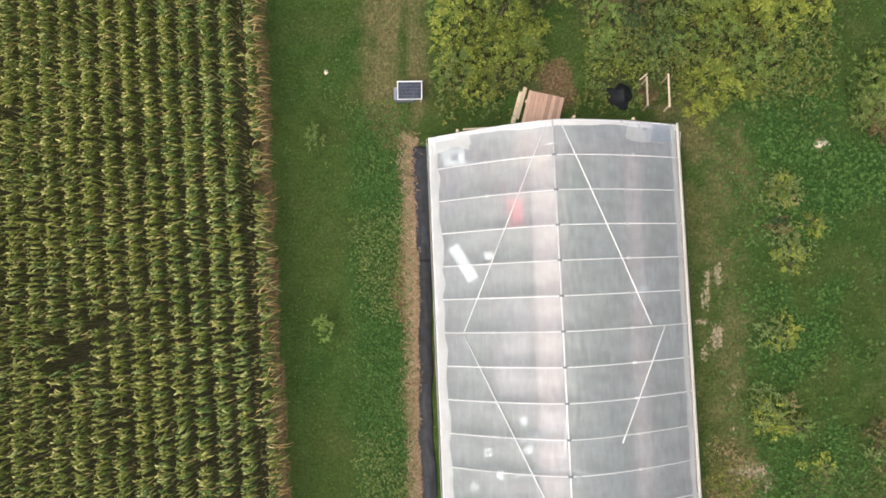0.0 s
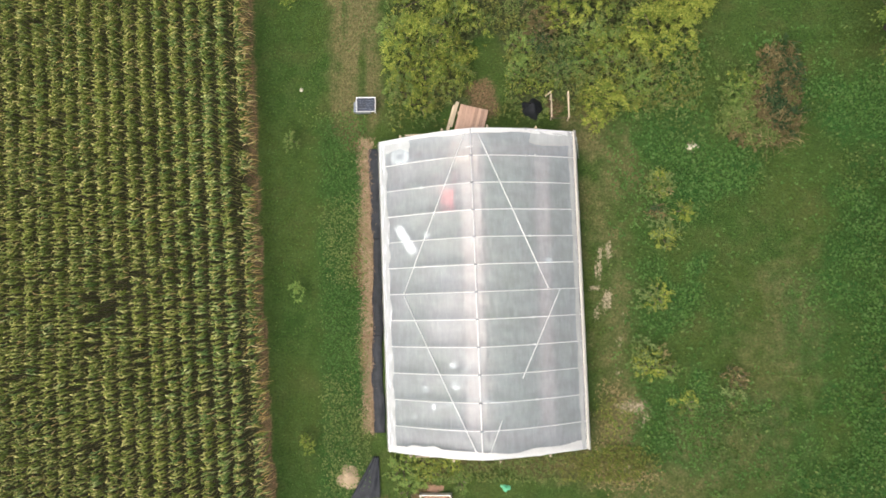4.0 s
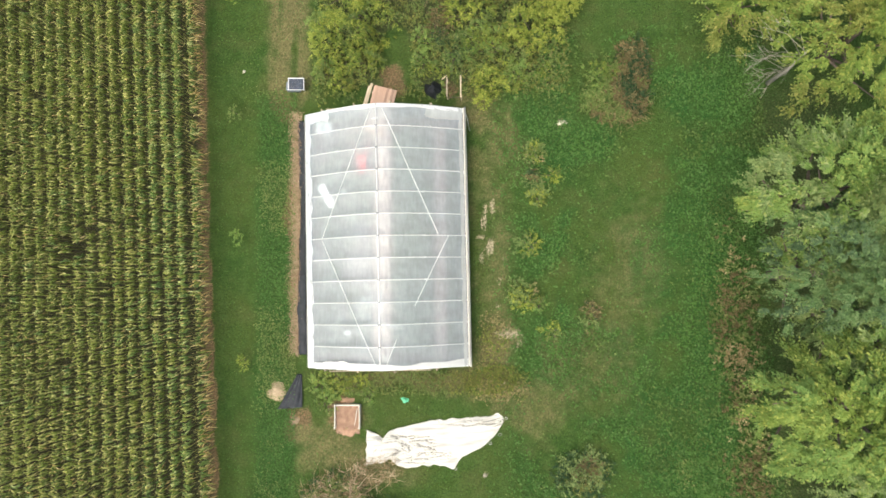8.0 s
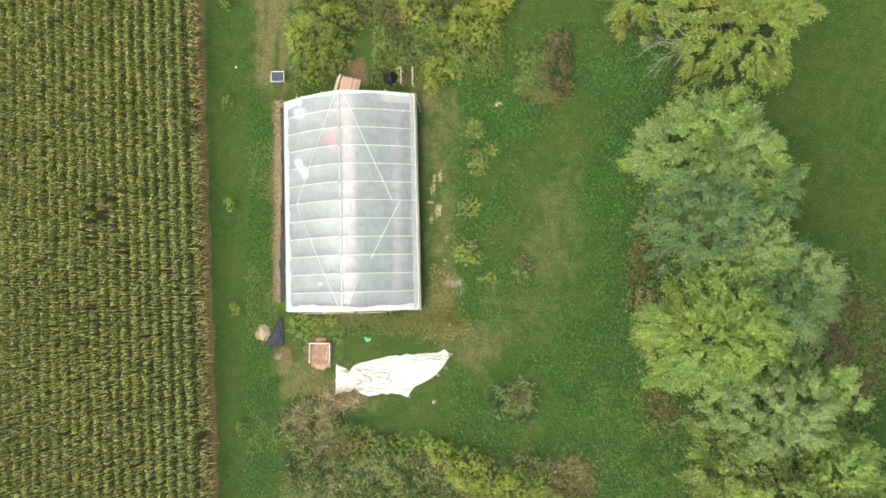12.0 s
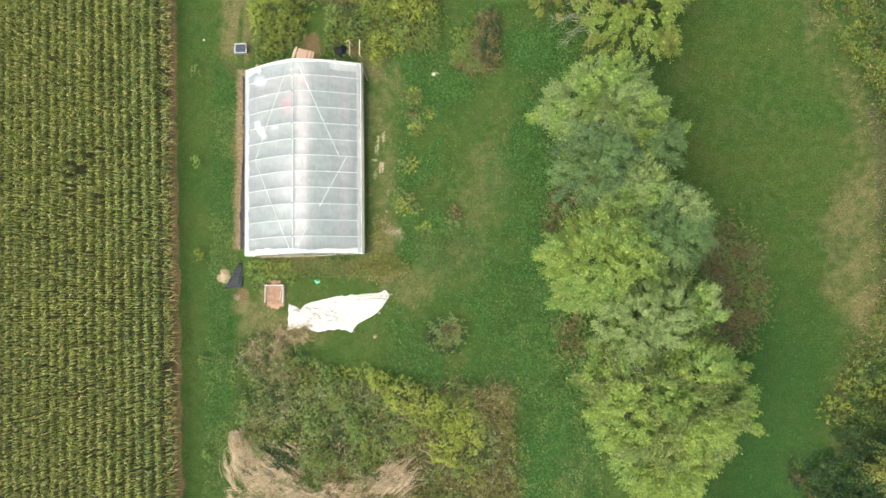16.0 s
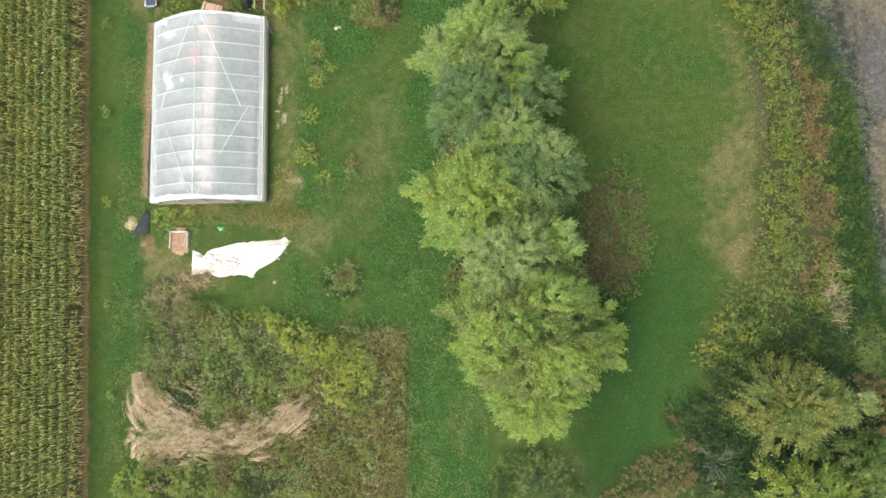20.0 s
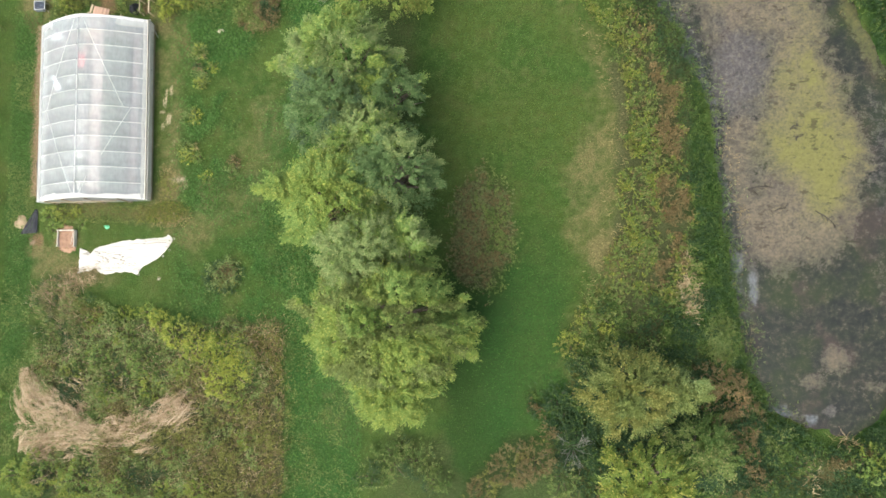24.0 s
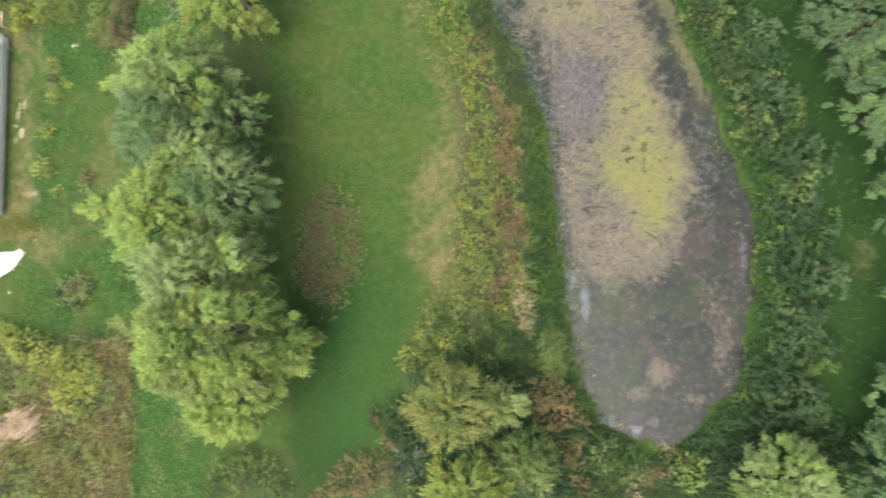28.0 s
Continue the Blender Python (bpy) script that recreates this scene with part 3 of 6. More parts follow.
def pond():
    X, Y = np.arange(43, 69.1, 0.3), np.arange(-18.5, 46, 0.3)
    x, y = np.meshgrid(X, Y)
    v = np.stack([x, y, np.full_like(x, -0.33)], -1).reshape(-1, 3)
    nx, ny = len(X), len(Y)
    i = (np.arange(ny - 1)[:, None] * nx + np.arange(nx - 1)[None]).ravel()
    mesh = quad_mesh("water", v, np.stack([i, i + 1, i + nx + 1, i + nx], 1))
    west = np.interp(y, [-6, -4, 0, 5, 10, 14, 18, 46], [55.0, 54.2, 53.6, 52.8, 51.6, 50.4, 49, 46])
    east = np.interp(y, [-6, -4.5, -2, 2, 6, 12, 18, 46], [58.0, 59.5, 61.0, 62.3, 62.0, 59.6, 58.2, 56])
    mid = np.interp(y, [-5, 0, 4, 8, 12, 17, 46], [59.0, 57.8, 56.2, 56.8, 58.0, 57.4, 54])
    body = step(y + 1.2 * (cloudy(x, y, 0.4) - 0.5), -7.2, -3.2)
    warp = (cloudy(x, y, 0.5) - 0.5) * 3.4 + (cloudy(x, y + 20, 1.6) - 0.5) * 1.6
    tan = 0.72 * between(x + 1.3 * warp, west, east, 1.9) * body
    yellow = 1.0 * between(x + 1.1 * warp, mid - 0.3, east - 0.9, 2.0) * body * step(y, -3.4, 0.5) * (0.75 + 0.5 * step(cloudy(x, y, 0.45), 0.35, 0.65))
    yellow = np.maximum(yellow, 0.5 * blob(x, y, 53.5, 15.8, 3.5, 1.6))
    grey = 0.42 * body * between(x, west - 2.0, west + 0.2, 0.5)
    grey_patch = np.maximum(blob(x, y, 53.9, 9.2, 2.6, 4.6, 0.9, 0.7), 0.5 * blob(x, y, 55.5, 3.0, 2.0, 3.0, 0.9, 0.9))
    tan = tan * (1 - 0.92 * grey_patch)
    grey = np.maximum(grey, 0.85 * grey_patch)
    for cx, cy, rx, ry, k in ((60.0, -11.7, 1.2, 1.3, 0.60), (58.6, -13.1, 1.3, 0.7, 0.45), (64.6, -9.5, 1.3, 3.0, 0.30), (63.5, -13.6, 2.4, 1.0, 0.36), (63.8, -6.0, 1.5, 2.0, 0.22)):
        tan = np.maximum(tan, k * blob(x, y, cx, cy, rx, ry, 0.6, 0.6))
    for cx, cy, rx, ry, k in ((54.7, -6.4, 0.4, 1.6, 0.9), (53.4, -4.5, 0.5, 0.9, 0.9), (56.9, -15.6, 1.1, 0.5, 0.7), (59.6, -15.3, 0.7, 0.8, 0.7), (63.5, 3, 1.5, 6, 0.3)):
        grey = np.maximum(grey, k * blob(x, y, cx, cy, rx, ry, 0.6, 0.6))
    # pale streaks at a few spots and along part of the west shore
    pale_streak = np.zeros_like(x)
    for cx, cy, rx, ry, k in ((54.6, -6.6, 0.4, 1.5, 0.8), (53.4, -4.8, 0.5, 0.9, 0.7), (56.0, -15.3, 0.9, 0.4, 0.8), (58.3, -15.7, 0.5, 0.5, 0.8), (66.2, -3.0, 0.35, 2.6, 0.55)):
        pale_streak = np.maximum(pale_streak, k * blob(x, y, cx, cy, rx, ry, 0.6, 0.6))
    shore = in_pond(x, y)
    clear = step(shore, 0.3, 1.5)
    tan, grey = tan * clear, grey * (0.4 + 0.6 * clear)
    pale_streak = np.maximum(pale_streak, 0.45 * between(shore, -0.6, 0.8, 0.5) * step(-x, -58, -56) * step(y, -11, -8))
    yellow = np.maximum(yellow, 0.55 * between(pond_east(y) - x, -0.2, 1.0, 0.5) * step(y, 6, 11))
    layer = mesh.color_attributes.new("cover", "FLOAT_COLOR", "POINT")
    layer.data.foreach_set("color", np.stack([yellow, tan, grey, pale_streak], -1).astype(np.float32).ravel())
    return tagged(link("water", mesh, WATER), "murky pond water with duckweed and tan scum", "pond", kind="structure")


pond()


def sunken_branch(x, y, long, turn, seed):
    rng = random.Random(seed)
    b = thing("sunken_branch", pose(x, y, -0.34, 0, 0, turn), "dark waterlogged branch lying in pond scum", "branch", "branches in the pond")
    part("stem", tube([(-long / 2, 0, 0.0), (-0.1 * long, 0.10, 0.03), (long / 2, -0.05, 0.01)], [0.05, 0.045, 0.015], 6), WET_WOOD, b, smooth=True)
    for k in range(6):
        p, a = rng.uniform(-0.35, 0.4) * long, rng.choice((-1, 1)) * rng.uniform(0.5, 1.2)
        r = rng.uniform(0.25, 0.6)
        part("twig", tube([(p, 0.03, 0.01), (p + math.cos(a) * r * 0.5, math.sin(a) * r * 0.5, 0.03), (p + math.cos(a + 0.3) * r, math.sin(a + 0.3) * r, 0.01)], [0.035, 0.025, 0.01], 5), WET_WOOD, b, smooth=True)


for k, (bx, by, bl, turn) in enumerate(((55.3, 0.7, 1.7, 6), (54.7, 0.45, 0.8, -20), (57.7, 5.1, 0.7, 30), (57.9, 4.3, 0.5, 70), (59.7, -1.6, 1.9, -38), (56.6, -0.9, 0.9, 15))):
    sunken_branch(bx, by, bl, turn, 70 + k)


# ---- corn field ----
def corn_field():
    rng = np.random.default_rng(11)
    spots = []
    for r in range(25):
        ys = np.arange(-25, 25.5, 0.19)
        ys = ys + rng.normal(0, 0.03, len(ys))
        xs = corn_edge(ys) - 0.26 - 0.76 * r + rng.normal(0, 0.022, len(ys))
        spots.append(np.stack([xs, ys, np.full(len(ys), r)], 1))
    p = np.concatenate(spots)
    keep = rng.random(len(p)) > 0.01
    for cx, cy, rx, ry in ((-12.2, 6.6, 0.75, 1.5), (-13.7, 6.2, 0.6, 1.6), (-11.5, 4.2, 0.4, 0.6), (-14.3, -1.8, 0.5, 0.9), (-13.3, 0.0, 0.5, 0.6),
                           (-6.5, 14.4, 0.5, 0.5), (-6.6, 12.4, 0.5, 0.6), (-5.6, -8.1, 0.9, 0.6), (-12.6, 8.2, 0.4, 0.8)):
        d = np.hypot((p[:, 0] - cx) / rx, (p[:, 1] - cy) / ry)
        keep &= ~((d < 1) & (rng.random(len(p)) < 0.42))
    p = p[keep]
    n, per = len(p), 8
    tall = 2.05 + 0.3 * cloudy(p[:, 0], p[:, 1], 0.4) + rng.normal(0, 0.07, n)
    edge_row = p[:, 2] == 0
    k = np.arange(per)
    base_z = tall[:, None] * (0.74 + 0.25 * k / per)[None]
    fringe = edge_row[:, None] & (k[None] % 2 == 0)
    base_z = np.where(fringe, tall[:, None] * rng.uniform(0.35, 0.9, (n, per)), base_z)
    turn = np.where(k % 2, 0.0, math.pi)[None] + rng.normal(0.10, 0.20, (n, 1)) + np.where(k % 2, 0.18, -0.18)[None] + rng.normal(0, 0.26, (n, per))
    turn = np.where(fringe & (rng.random((n, per)) < 0.85), rng.normal(0.1, 0.4, (n, per)), turn)
    out = np.stack([np.cos(turn), np.sin(turn), np.zeros_like(turn)], -1).reshape(-1, 3)
    side = np.stack([-out[:, 1], out[:, 0], np.zeros(len(out))], 1)
    side[:, 2] = rng.normal(0, 0.32, len(side))
    side = unit(side)
    length = (0.395 - 0.012 * k)[None] * rng.uniform(0.6, 1.15, (n, per))
    foot = np.stack([np.repeat(p[:, 0], per), np.repeat(p[:, 1], per), base_z.ravel()], 1)
    L = (length * np.where(fringe, 1.5, 1.0)).ravel()[:, None]
    s = np.array([0.0, 0.3, 0.65, 1.0])
    rise = np.array([0.0, 0.34, 0.34, -0.02])
    droop = rng.uniform(0.2, 1.4, len(L))[:, None]
    line = foot[:, None] + out[:, None] * (L * np.array([0.0, 0.27, 0.62, 0.92]))[..., None] * 0.95
    bow = np.cross(np.array([0, 0, 1.0]), out)
    line += bow[:, None] * (L * rng.normal(0.10, 0.22, (len(L), 1)) * s ** 2)[..., None]
    line[:, :, 2] += L * rise * 0.8 - 0.30 * droop * L * s ** 2
    dry = np.repeat(edge_row, per) & (np.tile(k, n) % 2 == 0) & (rng.random(n * per) < 0.6)
    dry |= (np.tile(k, n) < 3) & (rng.random(n * per) < 0.12)
    blade = np.array([0.030, 0.066, 0.052, 0.008]) * np.where(dry, 0.75, 1.0)[:, None]
    lush = np.repeat(rng.random(n) < np.interp(p[:, 2], [0, 2, 4, 6], [0.6, 0.55, 0.3, 0.06]), per)
    mesh = strip_mesh("corn_field", line, side, blade, np.where(dry, 1, np.where(lush, 2, 0)))
    field = tagged(link("corn_field", mesh, [CORN_LEAF, CORN_DRY, CORN_LUSH]), "ripening green and yellow corn standing in rows", "corn", kind="stuff")
    m = 3
    turn = rng.normal(0.25, 0.55, (n, m)) + np.where(rng.random((n, m)) < 0.4, math.pi, 0.0)
    out = unit(np.stack([np.cos(turn), np.sin(turn), rng.uniform(0.15, 0.7, (n, m))], -1).reshape(-1, 3))
    top = np.repeat(np.stack([p[:, 0], p[:, 1], tall * 1.02], 1), m, 0)
    side = unit(np.stack([-out[:, 1], out[:, 0], rng.normal(0.1, 0.3, len(out))], 1))
    reach = rng.uniform(0.12, 0.29, (len(out), 1))
    line = top[:, None] + out[:, None] * (reach * np.array([0.25, 0.7, 1.0]))[..., None]
    line[:, 2, 2] -= 0.25 * reach[:, 0]
    tassel = strip_mesh("tassel", line, side, np.array([0.016, 0.026, 0.008]))
    tagged(link("tassel", tassel, [TASSEL], field), "pale tan corn tassels", kind="stuff")
    stalk = np.stack([p[:, 0], p[:, 1], np.zeros(n)], 1)[:, None] + np.array([0, 0, 1.0]) * (tall[:, None] * np.array([0, 0.5, 1.0]))[..., None]
    side = np.stack([np.ones(n) * 0.6, np.ones(n) * 0.8, np.zeros(n)], 1)
    tagged(link("stalk", strip_mesh("stalk", stalk, side, np.array([0.03, 0.026, 0.014])), [CORN_LEAF], field), "upright corn stalks", kind="stuff")


corn_field()


# ---- greenhouse ----
GW, GL, BAYS, EAVE, RIDGE = 8.92, 14.2, 12, 1.05, 2.9
BAY = GL / BAYS


def arch(u):
    v = abs(2 * u - 1)
    return GW * u, EAVE + (RIDGE - EAVE) * (1 - v ** 1.45)


def greenhouse():
    g = thing("greenhouse", pose(0.12, -0.02, 0, 0, 0, 1.0), "high tunnel greenhouse of milky plastic film over steel hoops", "greenhouse")
    rng = random.Random(3)
    for i in range(BAYS + 1):
        y = i * BAY
        pts = [(0.02, y, 0.0), (0.0, y, 0.6)] + [(arch(u / 22)[0], y, arch(u / 22)[1] + 0.012) for u in range(23)] + [(GW, y, 0.6), (GW - 0.02, y, 0)]
        hoop = part("hoop", tube(pts, 0.021, 6), WHITE_PIPE, g, "bright white hoop under tight film", True)
        for u in (0.23, 0.76):
            cx, cz = arch(u)
            part("hoop_joint", boxed((0.12, 0.085, 0.05), pose(cx, y, cz + 0.012, 0, math.degrees(math.atan2(arch(u - 0.01)[1] - arch(u + 0.01)[1], 0.02 * GW)), 0), 0.008), PIPE, hoop, "grey pipe sleeve")
        if 0 < i < BAYS:
            part("pipe_clip", boxed((0.16, 0.07, 0.03), pose(4.36, y, RIDGE + 0.045), 0.006), STEEL_BOX, hoop, "dark ridge clip")
    part("ridge_pipe", tube([(4.36, 0.02, RIDGE + 0.008), (4.36, 7, RIDGE + 0.004), (4.36, GL, RIDGE + 0.008)], 0.030, 8), WHITE_PIPE, g, "steel ridge purlin", True)

    def brace(a, b, r=0.021):
        pts = []
        for k in range(13):
            s = k / 12
            u = a[0] + (b[0] - a[0]) * s
            x, z = arch(u)
            pts.append((x, a[1] + (b[1] - a[1]) * s, z + 0.004))
        part("brace", tube(pts, r, 6), WHITE_PIPE, g, "slanting wind brace", True)
    brace((0.465, 14.1), (0.115, 7.1))
    brace((0.52, 14.1), (0.84, 7.15))
    brace((0.115, 7.0), (0.47, 0.1))
    brace((0.90, 7.1), (0.694, 3.3))
    brace((0.588, 1.6), (0.52, 0.1))
    for y, z in ((GL - BAY, 1.92),):
        part("truss_bar", tube([(0.9, y + 0.05, arch(0.1)[1] + 0.0), (4.36, y + 0.42, RIDGE - 0.05), (7.2, y + 0.05, arch(0.81)[1])], 0.024, 6), WHITE_PIPE, g, "steel cross tie", True)

    def roof(u, v):
        x, z = arch(u)
        y = v * GL
        f = (v * BAYS) % 1.0
        sag = (0.185 - 0.135 * step(u, 0.35, 0.6)) * (1.25 - 0.65 * v) * (math.sin(math.pi * f) ** 0.8) * math.sin(math.pi * u) ** 0.4
        slack = math.exp(-((u - 0.535) / 0.035) ** 2) + 0.9 * math.exp(-((u - 0.035) / 0.04) ** 2) + 0.8 * math.exp(-((u - 0.955) / 0.03) ** 2)
        z += 0.020 * slack * noise.noise(Vector((x * 7.0 + 0.6 * math.sin(y * 2.2), y * 1.1, 5.0)))
        wob = 0.022 * noise.noise(Vector((x * 1.4, y * 2.6, 3.0))) + 0.012 * noise.noise(Vector((x * 5.0, y * 3.0, 8.0)))
        return (x, y, z - sag + wob)
    part("roof_film", sheet(150, BAYS * 12, roof), FILM, g, "milky translucent roof film", True)

    def end(y, out):
        def place(u, v):
            x, z = arch(u)
            belly = 0.10 * math.sin(math.pi * u) * math.sin(math.pi * v)
            return (x, y + out * (0.02 + belly + 0.05 * noise.noise(Vector((x * 0.9, v * 3, y)))), 0.02 + (z - 0.02) * v)
        return sheet(30, 10, place)
    part("end_wall_film", end(GL, 1), FILM, g, "hanging end wall film", True)
    part("end_wall_film", end(0, -1), FILM, g, "hanging end wall film", True)

    def fold(y, inward, reach):
        def place(u, v):
            x, z = arch(0.0 + u)
            r = reach * (0.45 + 0.9 * lumps(u * 9 + y, 2.0, 1.0) ** 2)
            lip = 0.10 if v < 0.2 else 0.0
            yy = y + inward * ((v - 0.15) * r) + 0.02 * noise.noise(Vector((x * 3, v * 4, y)))
            return (x, yy, z + 0.022 - lip * (1.2 + noise.noise(Vector((x * 1.5, y, 0)))) + 0.02 * noise.noise(Vector((x * 2, v * 5, 7))))
        return sheet(44, 5, place)
    part("film_fold", fold(GL, -1, 0.30), FILM_FOLD, g, "gathered white film over the end hoop", True)
    part("film_fold", fold(0, 1, 0.45), FILM_FOLD, g, "gathered white film over the end hoop", True)

    def corner_fold(x0, x1, y0, y1, corner=0):
        def place(u, v):
            x = x0 + (x1 - x0) * u + 0.14 * (2 * u - 1) * noise.noise(Vector((v * 3, u * 2, x0)))
            deep = 0.75 + 0.5 * lumps(x * 1.7, 3.0, 1.0) if corner else (0.15 + 1.2 * lumps(x * 2.1, y0, 1.0)) * (0.35 + 0.65 * math.sin(math.pi * u))
            y = y0 + (y1 - y0) * v * (deep + 0.06 * noise.noise(Vector((x * 4, v * 2, y0))))
            return (x, y, arch(x / GW)[1] + 0.02 + 0.012 * noise.noise(Vector((x * 3, y * 3, 1))))
        return sheet(26, 5, place)
    for a in ((6.95, 8.75, GL - 0.08, GL - 0.70, 1), (0.15, 1.55, GL - 0.08, GL - 0.58, 1), (0.1, 3.6, 0.08, 0.42), (3.9, 6.2, 0.08, 0.38), (6.4, 8.9, 0.08, 0.30)):
        part("film_patch", corner_fold(*a), FILM_EAVE if len(a) > 4 else FILM_FOLD, g, "doubled whiter film", True)
    for near, far in ((0.004, 0.042), (0.996, 0.975)):
        def eave(u, v, near=near, far=far):
            w = near + (far - near) * v * (0.75 + 0.5 * lumps(u * 30, near * 9, 1.0))
            x, z = arch(w)
            return (x, u * GL, z + 0.035 + 0.016 * noise.noise(Vector((x * 9, u * GL * 1.8, 4.0))))
        part("eave_fold", sheet(140, 6, eave), FILM_EAVE, g, "wrinkled doubled film along the eave", True)
    for x, s in ((0.0, -1), (GW, 1)):
        def side_place(u, v, x=x, s=s):
            y = u * GL
            return (x + s * (0.05 + 0.05 * math.sin(math.pi * v) + 0.02 * noise.noise(Vector((y * 1.6, v * 3, x)))), y, 0.16 + 0.9 * v)
        part("side_curtain", sheet(72, 5, side_place), CURTAIN, g, "roll-up side film", True)
        part("hip_board", boxed((0.085, GL + 0.06, 0.14), pose(x + (0.055 if s > 0 else 0.045), GL / 2, EAVE - 0.02), 0.008), PALE_WOOD if s > 0 else FILM_FOLD, g, "long cream hip board" if s > 0 else "hip board wrapped in white film")
        part("base_board", boxed((0.045, GL, 0.18), pose(x + s * 0.045, GL / 2, 0.09), 0.008), TIMBER, g, "wooden base board")
        if s > 0:
            part("roll_tube", tube([(x + s * 0.13, -0.1, EAVE - 0.15), (x + s * 0.14, 7, EAVE - 0.17), (x + s * 0.13, GL + 0.1, EAVE - 0.15)], 0.045, 8), CURTAIN, g, "rolled film tube", True)
    for y, s in ((GL, 1), (0.0, -1)):
        for x in (1.1, 3.1, 5.1, 7.25):
            top = arch(x / GW)[1]
            part("end_post", boxed((0.09, 0.09, top + 0.06), pose(x, y + s * 0.10, (top + 0.06) / 2), 0.008), TIMBER, g, "wooden end wall post")
        part("end_rail", boxed((5.6, 0.05, 0.12), pose(4.1, y + s * 0.17, EAVE + 0.45), 0.008), TIMBER, g, "wooden end wall rail")
    return g


greenhouse()


# ---- trees and bushes ----
def sprays(rng, centre, radius, count, per, leaf, axis_xy, flat=0.75):
    """Leaves in pointed sprays that stand out from a lobe of foliage."""
    d = rng.normal(size=(count, 3))
    d[:, 2] = np.abs(d[:, 2]) * 0.9 - 0.25
    d = unit(d)
    r = np.array([radius, radius, radius * flat])
    start = centre + d * r * rng.uniform(0.35, 0.8, (count, 1))
    out = centre - np.array([axis_xy[0], axis_xy[1], centre[2]])
    out = out / (np.linalg.norm(out) + 0.6)
    way = unit(d + 1.05 * out + rng.normal(0, 0.25, (count, 3)) + np.array([0, 0, 0.05]))
    long = rng.uniform(0.55, 1.15, count) * radius
    s = np.linspace(0.0, 1.0, per)
    base = start[:, None] + way[:, None] * (long[:, None] * s[None])[..., None]
    base[:, :, 2] -= (long[:, None] * s[None] ** 2) * 0.16
    across = unit(np.cross(way, np.array([0, 0, 1.0])))
    lean = np.where(np.arange(per) % 2, 1.0, -1.0)[None, :, None] * rng.uniform(0.3, 1.0, (count, per, 1))
    lw = unit(way[:, None] + across[:, None] * lean + rng.normal(0, 0.22, (count, per, 3)))
    ls = unit(np.cross(lw, np.array([0, 0, 1.0]) + rng.normal(0, 0.35, (count, per, 3))))
    size = leaf * rng.uniform(0.7, 1.3, (count, per)) * (1.1 - 0.4 * s[None])
    return base.reshape(-1, 3), lw.reshape(-1, 3), ls.reshape(-1, 3), size.ravel()


def join(chunks):
    return [np.concatenate(c) for c in zip(*chunks)]


def tufts(rng, centre, way, long, twigs, per, leaf, spread=0.5):
    """Flat pointed fans of leafy twigs, one at each centre (n, 3), pointing along way."""
    n = len(centre)
    across = unit(np.cross(way, np.array([0, 0, 1.0])) + np.array([1e-4, 0, 0]))
    up = unit(np.cross(across, way))
    ang = rng.normal(0, spread, (n, twigs, 1))
    d = unit(way[:, None] + across[:, None] * ang + up[:, None] * rng.normal(0.02, 0.16, (n, twigs, 1)))
    L = (long[:, None] * rng.uniform(0.6, 1.05, (n, twigs)) * (1 - 0.45 * np.minimum(np.abs(ang[..., 0]), 1.0)))[..., None]
    s = np.linspace(0.12, 1.0, per)
    base = centre[:, None, None] + d[:, :, None] * (L * s)[..., None]
    base[..., 2] -= L * s ** 2 * 0.14
    lean = np.where(np.arange(per) % 2, 1.0, -1.0)[None, None, :, None] * rng.uniform(0.25, 0.9, (n, twigs, per, 1))
    lw = unit(d[:, :, None] + across[:, None, None] * lean + rng.normal(0, 0.16, (n, twigs, per, 3)))
    ls = unit(np.cross(lw, up[:, None, None] + rng.normal(0, 0.30, (n, twigs, per, 3))))
    size = leaf * rng.uniform(0.7, 1.25, (n, twigs, per)) * (1.15 - 0.5 * s)
    return base.reshape(-1, 3), lw.reshape(-1, 3), ls.reshape(-1, 3), size.ravel()


